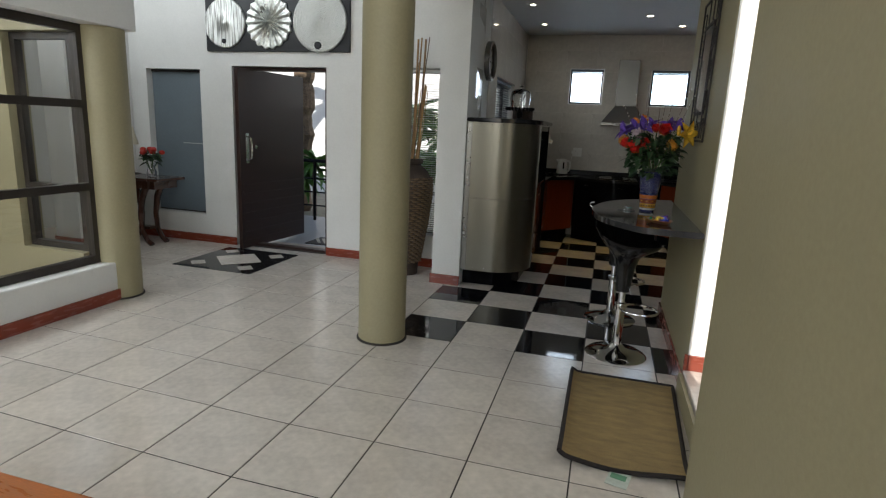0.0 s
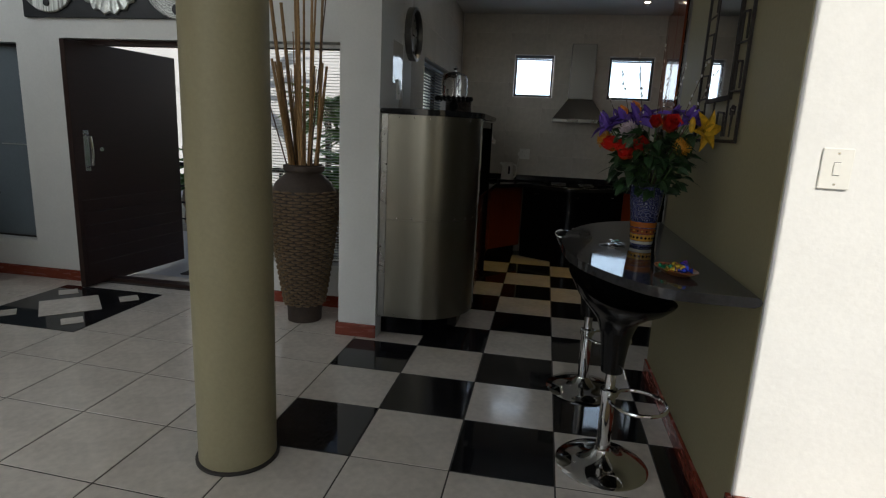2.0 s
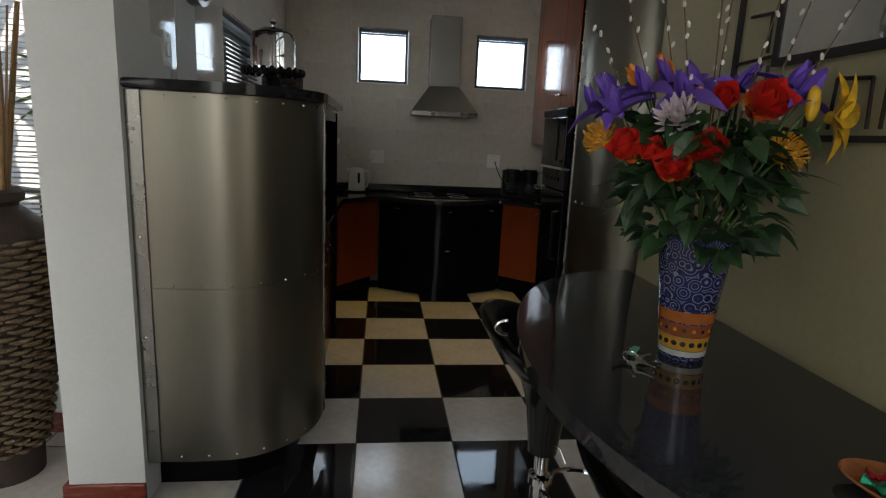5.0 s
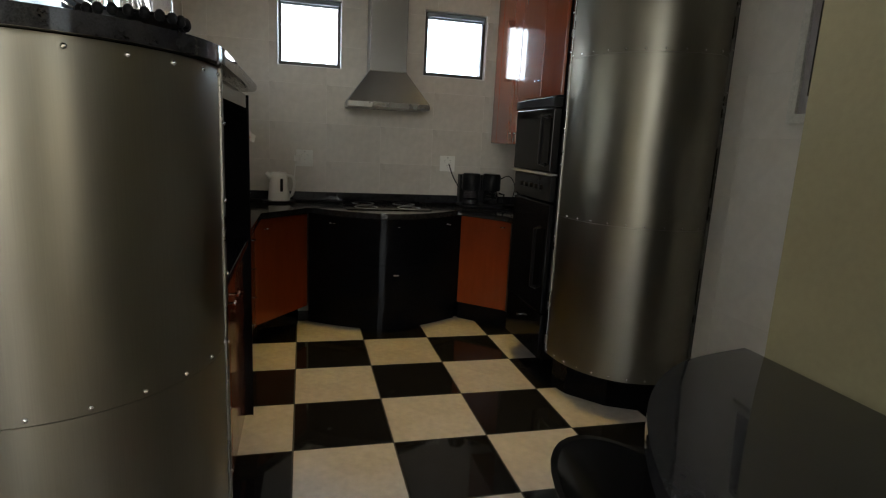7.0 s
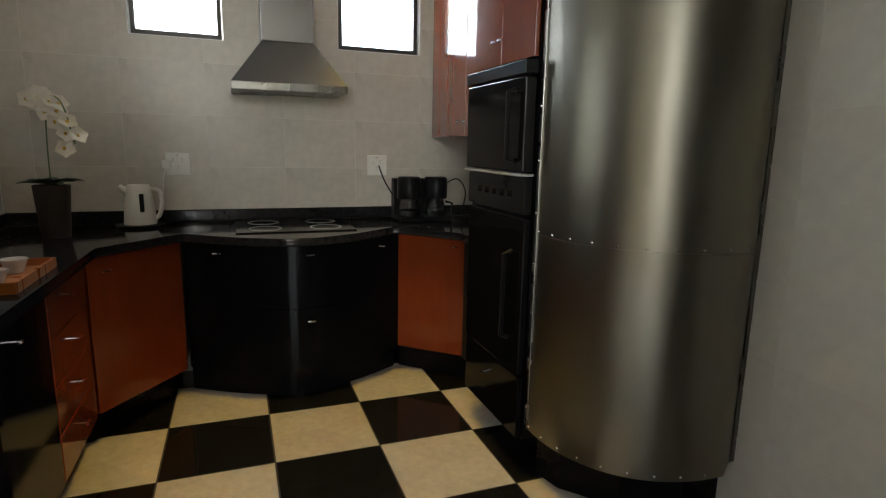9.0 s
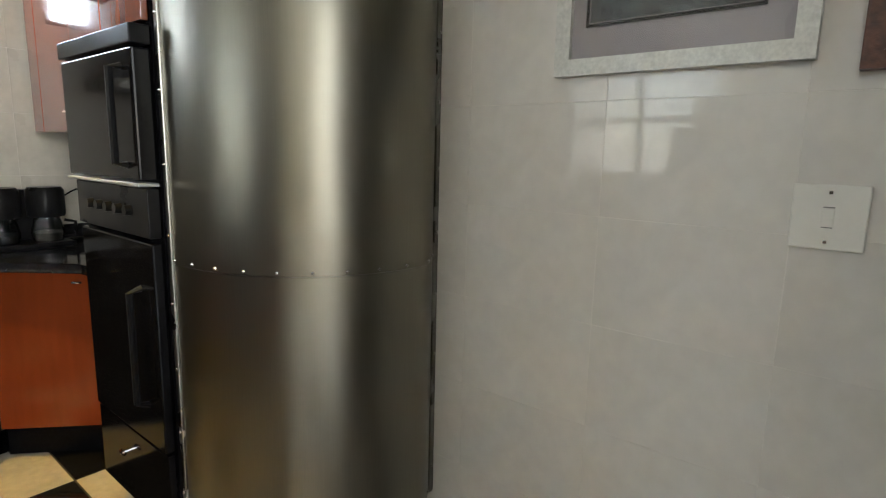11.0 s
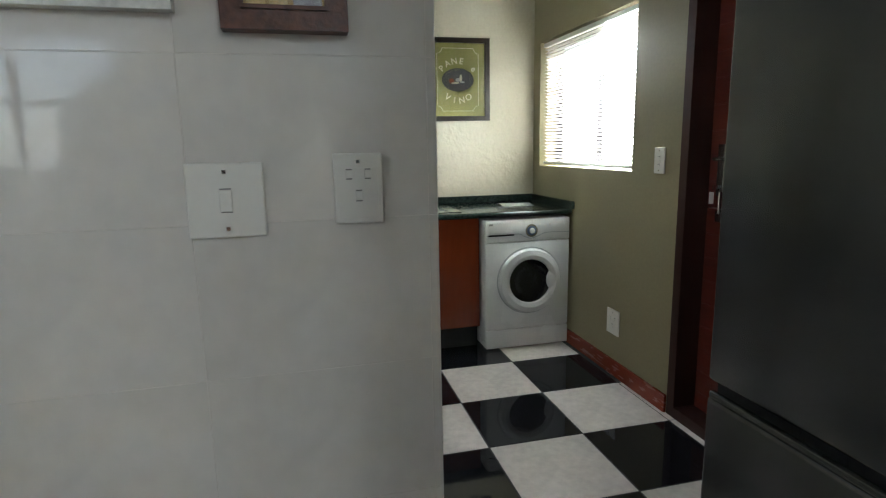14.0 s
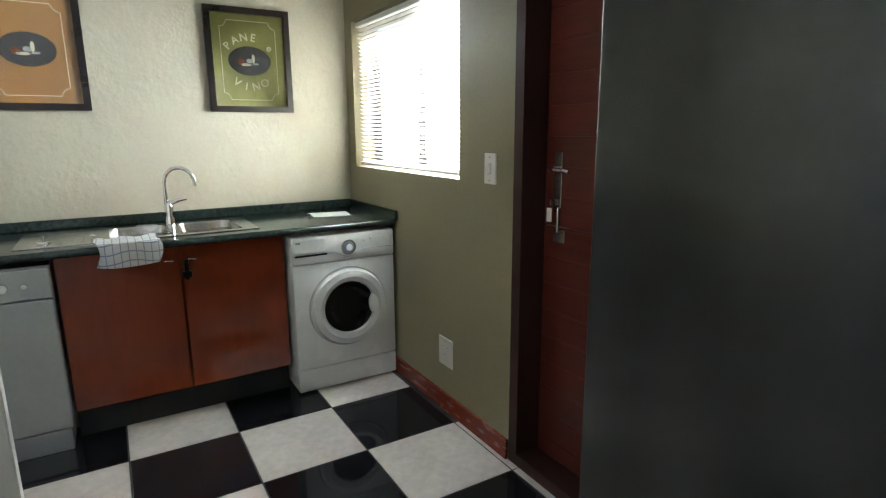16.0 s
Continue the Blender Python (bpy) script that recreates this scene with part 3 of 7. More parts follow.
wall("wall_entrance_end", B(-6.5, -5.85, FY, FY + 0.24, 0, HIGH), M_WHITE, "white end of the entrance wall")
wall("wall_alcove_return", B(-6.5, -5.86, 2.94, 3.14, 0, HIGH), M_OLIVE, "olive return wall beside the courtyard")
tagged(part("floor_alcove", B(-6.5, -5.862, 3.14, FY, -0.1, -0.001), M_TILE), "pale tiled alcove floor", "floor", kind="structure")
d3 = thing("door_3", (-6.49, 4.2, 0), "dark grey panelled door on the far alcove wall", "door", kind="structure")
part("leaf", B(-6.495, -6.46, 3.75, 4.5, 0.01, 1.98, bevel=0.004), M_FRAMEDARK, d3)
part("handle", T([(-6.46, 4.42, 1.0), (-6.42, 4.42, 1.0), (-6.42, 4.32, 1.0)], 0.009, 8), M_CHROME, d3)
tagged(part("floor_courtyard", B(-5.65, -3.76, -3.0, 3.16, -0.1, -0.002), mat("sand_plaster_floor", (0.5, 0.44, 0.28), 0.7, var=0.08)), "plain sandy courtyard floor", "floor", kind="structure")

# alcove furniture
M_TABLE = mat("red_brown_wood", (0.06, 0.022, 0.014), 0.25, var=0.3, scale=5, fine=60, stretch=(6, 1, 1), coat=0.3)
ct = thing("console_table", (-5.1, 4.85, 0), "dark red-brown console table with curved legs", "table")
part("tabletop", B(-5.25, -4.46, 4.66, 5.08, 0.725, 0.755, bevel=0.008), M_TABLE, ct)
part("apron", B(-5.2, -4.53, 4.70, 5.03, 0.64, 0.724), M_TABLE, ct)
part("stretcher", B(-5.1, -4.75, 4.83, 4.93, 0.17, 0.20, bevel=0.005), M_TABLE, ct)
for lx, s in ((-4.73, 1), (-5.09, -1)):
    for ly in (4.78, 5.0):
        part("leg", T([(lx + 0.03 * s, ly, 0.70), (lx - 0.05 * s, ly, 0.52), (lx - 0.085 * s, ly, 0.33), (lx - 0.07 * s, ly, 0.15), (lx - 0.01 * s, ly, 0.05), (lx + 0.05 * s, ly, 0.008)], [0.04, 0.034, 0.028, 0.026, 0.027, 0.03], 8), M_TABLE, ct, smooth=True)
lamp = thing("table_lamp", (-5.1, 4.9, 0.755), "chrome table lamp with a white shade on the console", "lamp")
part("stem", L([(0, 0.757), (0.07, 0.757), (0.06, 0.775), (0.015, 0.79), (0.022, 0.87), (0.014, 0.95), (0.02, 1.03), (0.01, 1.1), (0, 1.12)], (-5.1, 4.9), 20), M_CHROME, lamp, smooth=True)
part("shade", L([(0.15, 1.09), (0.105, 1.28), (0.102, 1.28), (0.147, 1.09)], (-5.1, 4.9), 32), mat("linen_shade", (0.72, 0.66, 0.52), 0.8, var=0.04), lamp, smooth=True)
M_LEAF = mat("dark_green_leaf", (0.02, 0.05, 0.017), 0.4, var=0.4, scale=20, fine=90, piece=0.35)
M_STEMG = mat("green_stem", (0.06, 0.13, 0.03), 0.5, var=0.2)
M_TWIG = mat("brown_twig", (0.09, 0.05, 0.03), 0.7, var=0.2)
M_ROSE = mat("red_rose", (0.42, 0.02, 0.012), 0.5, var=0.3, scale=40)


def petal_mesh(name, ln, w, cup, material, curl=0.3):
    """A petal or leaf, lengthwise along +x from the origin, cupped and curled."""
    bm = bmesh.new()
    rows = []
    n = 5
    for i in range(n + 1):
        u = i / n
        half = w * math.sin(math.pi * min(1, 0.12 + 0.88 * u) ** 0.85) * 0.5 + 0.001
        z = curl * ln * u * u
        rows.append([bm.verts.new((ln * u, half * v, z + cup * abs(v) * half)) for v in (-1, -0.5, 0, 0.5, 1)])
    for a, b in zip(rows, rows[1:]):
        for k in range(4):
            bm.faces.new((a[k], a[k + 1], b[k + 1], b[k]))
    return mesh_of(name, bm, material, True)


LEAFMESH = petal_mesh("leaf", 0.085, 0.056, 0.5, M_LEAF, -0.25)
fv = thing("flower_vase", (-4.74, 4.9, 0.755), "glass vase of red roses on the console table", "vase")
part("glass_vase", L([(0, 0.757), (0.045, 0.757), (0.05, 0.80), (0.035, 0.86), (0.055, 0.90), (0.05, 0.90), (0.03, 0.86), (0.044, 0.80), (0.04, 0.763), (0, 0.763)], (-4.74, 4.9), 24), M_GLASS, fv, smooth=True)
for k in range(9):
    a = k * 2.4
    r = 0.03 + 0.09 * (k % 3) / 2
    p = (-4.74 + r * math.cos(a), 4.9 + r * math.sin(a), 1.02 + 0.03 * (k % 2))
    part("stem", T([(-4.74, 4.9, 0.78), p], 0.003, 5), M_STEMG, fv)
    part("rose", ball(bmesh.new(), p, 0.032, 10, 7, 0.8), M_ROSE, fv, smooth=True)
for k in range(26):
    a = k * 2.4
    shared("leaf", LEAFMESH, fv, (-4.74 + 0.03 * math.cos(a), 4.9 + 0.03 * math.sin(a), 0.90 + 0.11 * random.random()), (0, -random.uniform(-0.4, 0.7), a), (1.2, 1.2, 1))
bowl = part("dish", turned(L([(0, 0.0), (0.05, 0.0), (0.17, 0.035), (0.165, 0.038), (0.05, 0.008), (0, 0.008)], seg=32), Matrix.Translation((-4.93, 4.76, 0.757)) @ Matrix.Diagonal((1, 0.45, 1, 1))), mat("dark_carved_wood", (0.02, 0.013, 0.01), 0.5), None, "", True)
tagged(bowl, "dark carved wooden boat dish on the console", "dish")
wall("wall_alcove_side", B(-5.60, -5.27, 4.42, FY - 0.001, 0, HIGH), M_WHITE, "white alcove wall end with two dark pictures")
skirting(-5.615, -5.254, 4.404, 4.419)
skirting(-5.269, -5.254, 4.42, FY - 0.017)
for z in (1.462, 1.73):
    pc = thing("framed_picture", (-5.26, 5.04, z), "small dark framed picture on the white wall", "picture", "pair of dark pictures")
    part("frame", B(-5.269, -5.245, 4.93, 5.16, z, z + 0.19, bevel=0.004), M_BLACK, pc)
    part("print", B(-5.246, -5.242, 4.95, 5.14, z + 0.02, z + 0.17), mat("dark_print", (0.02, 0.022, 0.02), 0.3, var=0.4), pc)

# ---- tall pot with bamboo ----
PX, PY = -1.76, 4.93
pot = thing("floor_pot", (PX, PY, 0), "tall woven seagrass floor pot with bamboo canes", "pot")
PROF = [(0.128, 0.0), (0.132, 0.10), (0.14, 0.14), (0.16, 0.26), (0.185, 0.42), (0.21, 0.58), (0.228, 0.74), (0.235, 0.86), (0.228, 0.94), (0.20, 1.00), (0.155, 1.04), (0.128, 1.065)]
part("body", L([(0, 0)] + [(r - 0.008, z) for r, z in PROF] + [(0.12, 1.07), (0.14, 1.085), (0.142, 1.115), (0.125, 1.125), (0.105, 1.118), (0.10, 1.05), (0.12, 0.9), (0, 0.9)], (PX, PY), 48), M_POT, pot, "dark brown clay body with rounded rim", smooth=True)


def rad_at(z):
    for (r0, z0), (r1, z1) in zip(PROF, PROF[1:]):
        if z0 <= z <= z1:
            return r0 + (r1 - r0) * (z - z0) / (z1 - z0)
    return PROF[-1][0]


wv = bmesh.new()
rows = 40
for i in range(rows):
    z = 0.135 + i * 0.0208
    r = rad_at(z)
    n = 30
    for k in range(n):
        if (k + i) % 2:
            continue
        a0 = 2 * math.pi * (k + 0.2 * random.random()) / n
        a1 = a0 + 2 * math.pi * 1.72 / n
        pts = []
        for s in range(5):
            a = a0 + (a1 - a0) * s / 4
            rr = r - 0.004 + 0.011 * math.sin(math.pi * s / 4)
            pts.append((PX + rr * math.cos(a), PY + rr * math.sin(a), z + random.uniform(-0.002, 0.002)))
        tube(wv, pts, [0.004, 0.0085, 0.0098, 0.0085, 0.004], 5)
weave = part("woven_band", wv, M_WICKER, pot, "woven seagrass rope band", smooth=True)
weave["kind"] = "stuff"
M_CANE = mat("dry_bamboo", (0.3, 0.175, 0.07), 0.4, var=0.3, scale=12, fine=60, stretch=(3, 3, 0.6), piece=0.3)
for k in range(24):
    a = k * 2.399
    r0 = 0.02 + 0.065 * random.random()
    lean = 0.02 + 0.2 * random.random()
    h = random.choice((2.5, 2.35, 2.2, 1.8, 2.6)) if k % 3 else random.choice((1.75, 2.0))
    th = random.choice((0.010, 0.013, 0.016, 0.014)) if k % 3 else 0.005
    p0 = Vector((PX + r0 * math.cos(a), PY + r0 * math.sin(a), 0.92))
    p1 = Vector((PX + (r0 + lean) * math.cos(a), PY + 0.8 * (r0 + lean) * math.sin(a), h))
    bm = bmesh.new()
    pts, rs = [], []
    n = 9
    for i in range(n):
        u = i / (n - 1)
        for du, f in ((-0.006, 1.0), (0.0, 1.22), (0.006, 1.0)):
            if not 0 <= u + du <= 1:
                continue
            q = p0.lerp(p1, min(1, max(0, u + du)))
            pts.append(q)
            rs.append(th * f * (1 - 0.3 * u))
    tube(bm, pts, rs, 8)
    part("bamboo_cane", bm, M_CANE, pot, smooth=True)

for dx, dy, h in ((-0.34, -0.12, 1.98), (-0.16, -0.05, 1.86), (0.2, -0.1, 2.2)):
    q0 = Vector((PX + 0.2 * dx, PY + 0.2 * dy, 0.95))
    part("dark_reed", T([q0, q0.lerp(Vector((PX + dx, PY + dy, h)), 0.55) + Vector((0, 0, 0.03)), (PX + dx, PY + dy, h)], [0.005, 0.0045, 0.004], 6), M_TWIG, pot, "thin dark leaning reed", smooth=True)

# ---- jute mat ----
jm = thing("door_mat", (0.26, 2.65, 0), "tan jute mat with dark binding beside the step", "mat")


def mat_grid(x0, x1, y0, y1, z0, thick):
    bm = bmesh.new()
    nx, ny = 20, 30
    up, dn = [], []
    for j in range(ny + 1):
        ru, rd = [], []
        for i in range(nx + 1):
            u, v = i / nx, j / ny
            x, y = x0 + (x1 - x0) * u, y0 + (y1 - y0) * v
            bend = 0.028 * max(0, 0.16 - v) / 0.16 * (0.5 + 0.5 * math.cos(5.5 * u + 0.6)) + 0.02 * max(0, 0.06 - u) / 0.06
            ru.append(bm.verts.new((x - 0.035 * (1 - v) * u, y, z0 + thick + bend)))
            rd.append(bm.verts.new((x - 0.035 * (1 - v) * u, y, z0 + bend)))
        up.append(ru)
        dn.append(rd)
    for j in range(ny):
        for i in range(nx):
            bm.faces.new((up[j][i], up[j][i + 1], up[j + 1][i + 1], up[j + 1][i]))
            bm.faces.new((dn[j][i], dn[j + 1][i], dn[j + 1][i + 1], dn[j][i + 1]))
    for j in range(ny):
        for i in (0, nx):
            bm.faces.new((up[j][i], up[j + 1][i], dn[j + 1][i], dn[j][i]))
    for i in range(nx):
        for j in (0, ny):
            bm.faces.new((up[j][i], dn[j][i], dn[j][i + 1], up[j][i + 1]))
    edge = [up[0][i].co.copy() for i in range(nx + 1)] + [up[j][nx].co.copy() for j in range(1, ny + 1)] + [up[ny][i].co.copy() for i in range(nx - 1, -1, -1)] + [up[j][0].co.copy() for j in range(ny - 1, -1, -1)]
    return bm, edge


gm, edge = mat_grid(-0.022, 0.552, 2.15, 3.135, 0.002, 0.009)
part("weave", gm, M_JUTE, jm, smooth=True)
part("binding", tube(bmesh.new(), [p - Vector((0, 0, 0.002)) for p in edge], 0.011, 8), M_BIND, jm, smooth=True)
part("label", turned(B(-0.045, 0.045, -0.06, 0.06, 0, 0.002), Matrix.Translation((0.235, 2.10, 0.004)) @ Matrix.Rotation(radians(-14), 4, 'Z')), mat("paper_label", (0.5, 0.56, 0.5), 0.6), jm, "white and green paper label")
part("label_print", turned(B(-0.035, 0.03, -0.01, 0.03, 0.0025, 0.003), Matrix.Translation((0.235, 2.10, 0.004)) @ Matrix.Rotation(radians(-14), 4, 'Z')), mat("green_ink", (0.12, 0.3, 0.18), 0.6), jm)

# low wooden table at the edge of the living room
lt = thing("coffee_table", (-1.9, 0.4, 0), "orange varnished wooden low table", "table")
M_ORANGEWOOD = mat("orange_varnished_wood", (0.42, 0.13, 0.03), 0.3, var=0.2, scale=3, fine=40, stretch=(1, 8, 1))
part("tabletop", B(-2.7, -1.0, 0.1, 0.865, 0.395, 0.425, bevel=0.006), M_ORANGEWOOD, lt)
for x in (-2.62, -1.08):
    for y in (0.18, 0.78):
        part("leg", B(x - 0.03, x + 0.03, y - 0.03, y + 0.03, 0, 0.394, bevel=0.004), M_ORANGEWOOD, lt)

# ---- steel drum cupboard with microwave niche ----
DRUM = [(-1.15, 4.735), (-1.0, 4.73), (-0.90, 4.735)] + arc(-0.90, 5.115, 0.345, 0.38, -90, 0, 24)[1:]
drum = thing("drum_cupboard", (-0.85, 5.3, 0), "curved riveted steel cupboard with black granite top", "cupboard")
part("steel_skin", sheet(bmesh.new(), DRUM, 0.15, 0.816, 0.012), M_STEEL, drum, "brushed steel sheet", smooth=True)
part("steel_skin", sheet(bmesh.new(), DRUM, 0.8175, 1.485, 0.012), M_STEEL, drum, "brushed steel sheet", smooth=True)
part("edge_strip", B(-1.152, -1.105, 4.7265, 4.7315, 0.15, 1.485), M_STEELSIDE, drum)
part("edge_trim", B(-0.562, -0.548, 5.113, 5.135, 0.15, 1.485, bevel=0.003), M_STEELSIDE, drum)
rivets(drum, DRUM, (0.172, 0.83, 1.468), 0.098)
for k in range(7):
    shared("rivet", RIVET, drum, (-1.128, 4.7265, 0.28 + 0.18 * k))
    shared("rivet", RIVET, drum, (-0.548, 5.123, 0.28 + 0.18 * k))
part("granite_top", P([(-1.15, 4.70)] + [(x + 0.02, y - 0.022) for x, y in DRUM[1:]] + [(-0.532, 5.93), (-0.56, 5.98), (-1.15, 5.98)], 1.487, 1.522, 0.014), M_GRANITE, drum, "black granite slab with rounded edge", smooth=True)
part("plinth", P([(-1.15, 4.83), (-0.86, 4.83), (-0.70, 4.95), (-0.66, 5.12), (-0.66, 6.05), (-1.15, 6.05)], 0.0, 0.148), M_BLACKGLOSS, drum)
part("back_panel", B(-1.145, -1.12, 5.12, 6.05, 0.87, 1.48), M_BLACKGLOSS, drum)
part("side_panel", B(-1.12, -0.57, 5.114, 5.134, 0.87, 1.48), M_BLACKGLOSS, drum)
part("side_panel", B(-1.12, -0.57, 6.03, 6.05, 0.15, 1.48), M_BLACKGLOSS, drum)
part("shelf", B(-1.14, -0.575, 5.137, 6.028, 0.900, 0.926, bevel=0.004), M_BLACKGLOSS, drum, "glossy black shelf")
part("top_rail", B(-0.60, -0.575, 5.137, 6.028, 1.43, 1.478), M_BLACKGLOSS, drum)
part("body", B(-1.14, -0.62, 5.137, 6.028, 0.15, 0.898), M_MATTEBLACK, drum)
KNOB = mesh_of("handle", tube(tube(bmesh.new(), [(0, 0, 0), (0.022, 0, 0)], 0.004, 8), [(0.022, -0.018, 0), (0.026, 0, 0), (0.022, 0.018, 0)], 0.005, 8), M_CHROME, True)


def cab_door(parent, p0, p1, z0, z1, material, knob=None, name="door", thick=0.018):
    """A flat cabinet door between two plan points; its face looks to the right of the way p0 to p1. knob: share along, height."""
    a, b = Vector(p0), Vector(p1)
    t = (b - a).normalized()
    m = Matrix.Translation((a.x, a.y, 0)) @ Matrix.Rotation(math.atan2(t.y, t.x), 4, 'Z')
    d = part(name, turned(B(0.0015, (b - a).length - 0.0015, 0.0, thick, z0, z1, bevel=0.002), m), material, parent)
    if knob:
        u, z = knob
        q = m @ Vector((u * (b - a).length, -0.0005, z))
        o = shared("handle", KNOB, d, (0, 0, 0), (0, 0, math.atan2(t.y, t.x) - math.pi / 2), label="small chrome bow handle")
        o.location = q
    return d


cab_door(drum, (-0.602, 5.14), (-0.602, 5.585), 0.155, 0.895, M_RED, (0.88, 0.80))
cab_door(drum, (-0.602, 5.588), (-0.602, 6.03), 0.155, 0.895, M_RED, (0.12, 0.80))

mw = thing("microwave_oven", (-0.82, 5.36, 0.928), "black microwave oven with a grey handle in the niche", "microwave")
part("body", B(-1.05, -0.66, 5.15, 5.60, 0.932, 1.24, bevel=0.008), M_BLACK, mw)
part("door", B(-0.66, -0.645, 5.16, 5.47, 0.945, 1.23, bevel=0.004), M_BLACKGLOSS, mw)
part("door_window", B(-0.6448, -0.6425, 5.19, 5.39, 0.985, 1.19, bevel=0.001), M_BLACK, mw)
part("handle", T([(-0.645, 5.43, 1.05), (-0.612, 5.43, 1.055), (-0.602, 5.43, 1.08), (-0.602, 5.43, 1.17), (-0.612, 5.43, 1.195), (-0.645, 5.43, 1.20)], 0.008, 8), M_SILVER, mw, "silver grey handle", smooth=True)
part("control_panel", B(-0.66, -0.648, 5.475, 5.595, 0.945, 1.23), M_BLACK, mw)
for k in range(2):
    part("dial", turned(L([(0, 0), (0.018, 0), (0.015, 0.014), (0, 0.014)], seg=20), Matrix.Translation((-0.648, 5.535, 1.02 + 0.1 * k)) @ Matrix.Rotation(radians(90), 4, 'Y')), M_SILVER, mw, smooth=True)
for y in (5.2, 5.55):
    for x in (-1.0, -0.7):
        part("foot", L([(0, 0.9262), (0.012, 0.9262), (0.012, 0.933), (0, 0.933)], (x, y), 12), M_BLACK, mw)

# wicker basket and glass-domed cake stand on the drum top
bk = thing("wicker_basket", (-0.85, 5.95, 1.522), "small dark wicker basket on the granite top", "basket")
bm = bmesh.new()
for i in range(9):
    z = 1.53 + 0.014 * i
    for k in range(16):
        if (i + k) % 2:
            continue
        a0 = 2 * math.pi * k / 16
        tube(bm, [(-0.85 + 0.10 * math.cos(a0 + s * 0.17), 5.92 + 0.10 * math.sin(a0 + s * 0.17), z) for s in range(4)], 0.008, 5)
part("woven_side", bm, M_POT, bk, smooth=True)
part("base", L([(0, 1.523), (0.1, 1.523), (0.1, 1.64), (0.094, 1.64), (0.094, 1.53), (0, 1.53)], (-0.85, 5.92), 24), M_POT, bk, smooth=True)
CX, CY = -0.82, 5.50
cs = thing("cake_stand", (CX, CY, 1.522), "black lace-edged cake stand under a glass dome", "cake stand")
part("pedestal", L([(0, 1.524), (0.06, 1.524), (0.05, 1.535), (0.016, 1.545), (0.03, 1.565), (0.036, 1.585), (0.028, 1.605), (0.014, 1.615), (0.02, 1.63), (0, 1.63)], (CX, CY), 24), M_BLACK, cs, smooth=True)
part("plate", L([(0, 1.63), (0.125, 1.632), (0.13, 1.64), (0, 1.641)], (CX, CY), 32), M_BLACK, cs, smooth=True)
bm = bmesh.new()
for k in range(22):
    a = 2 * math.pi * k / 22
    ball(bm, (CX + 0.131 * math.cos(a), CY + 0.131 * math.sin(a), 1.634), 0.014, 8, 6, 1.2)
part("lace_rim", bm, M_BLACK, cs, "black lace rim", smooth=True)
dm = part("dome", L([(0.098, 1.643), (0.098, 1.76), (0.088, 1.80), (0.05, 1.822), (0, 1.828), (0, 1.825), (0.048, 1.819), (0.085, 1.797), (0.095, 1.76), (0.095, 1.643)], (CX, CY), 40), M_GLASS, cs, "clear glass dome", smooth=True)
part("dome_knob", L([(0, 1.826), (0.008, 1.829), (0.008, 1.838), (0.018, 1.85), (0.014, 1.864), (0, 1.87)], (CX, CY), 20), M_CHROME, dm, smooth=True)

# ---- tall steel cupboard ----
COL = [(0.966, 6.45)] + arc(1.45, 6.43, 0.484, 0.485, 180, 270, 26, 2.25) + [(RX - 0.004, 6.02)]
rc = thing("steel_cupboard", (1.25, 6.2, 0), "tall curved riveted steel cupboard against the tiled wall", "cupboard")
for z0, z1 in ((0.205, 0.982), (0.9835, 1.785), (1.7865, LOW - 0.01)):
    part("steel_skin", sheet(bmesh.new(), COL, z0, z1, 0.012), M_STEEL, rc, "brushed steel sheet", smooth=True)
rivets(rc, COL, (0.222, 0.993, 1.80), 0.087)
part("edge_trim", B(0.958, 0.970, 6.435, 6.455, 0.205, LOW - 0.01, bevel=0.003), M_STEELSIDE, rc)
part("edge_trim", B(RX - 0.022, RX - 0.006, 6.002, 6.014, 0.205, LOW - 0.01, bevel=0.003), M_STEELSIDE, rc)
# Dull black strip paints the shade between the steel and the tiles.
part("gap_shade_strip", B(RX - 0.005, RX - 0.0005, 6.006, 6.06, 0.205, LOW - 0.01), M_MATTEBLACK, rc)
for k in range(12):
    shared("rivet", RIVET, rc, (0.9585, 6.445, 0.3 + 0.19 * k))
    shared("rivet", RIVET, rc, (RX - 0.014, 6.0015, 0.3 + 0.19 * k))
part("plinth", P([(1.02, 6.45), (1.05, 6.33), (1.2, 6.16), (1.4, 6.06), (RX - 0.004, 6.06), (RX - 0.004, 6.45)], 0, 0.203), M_BLACKGLOSS, rc)

# ---- breakfast bar ----
BAR = [(0.597, 3.085), (0.33, 3.095), (0.2, 3.19), (0.075, 3.38), (0.012, 3.58), (-0.008, 3.8), (0.018, 4.03), (0.09, 4.27), (0.21, 4.47), (0.38, 4.61), (0.597, 4.67)]
bar = thing("breakfast_bar", (0.4, 3.85, 0.9), "charcoal granite breakfast bar fixed to the olive wall", "counter")
part("granite_top", P(smoothline(BAR, 8), 0.897, 0.932, 0.0168, 5), M_BARTOP, bar, smooth=True)
for y in (3.52, 4.22):
    part("bracket", P([(0.25, y - 0.012), (0.597, y - 0.012), (0.597, y + 0.012), (0.25, y + 0.012)], 0.885, 0.897), M_BLACK, bar)
hk = thing("bag_hook", (-0.02, 4.05, 0.92), "small chrome hook on the bar edge", "hook")
part("loop", T([(-0.002 - 0.03 * math.sin(a * 0.4), 4.05, 0.925 + 0.018 * math.cos(a * 0.4)) for a in range(9)], 0.004, 8), M_CHROME, hk, smooth=True)

# bar stools
M_SHELL = mat("black_gloss_plastic", (0.008, 0.008, 0.009), 0.16, var=0.2, rvar=0.04)


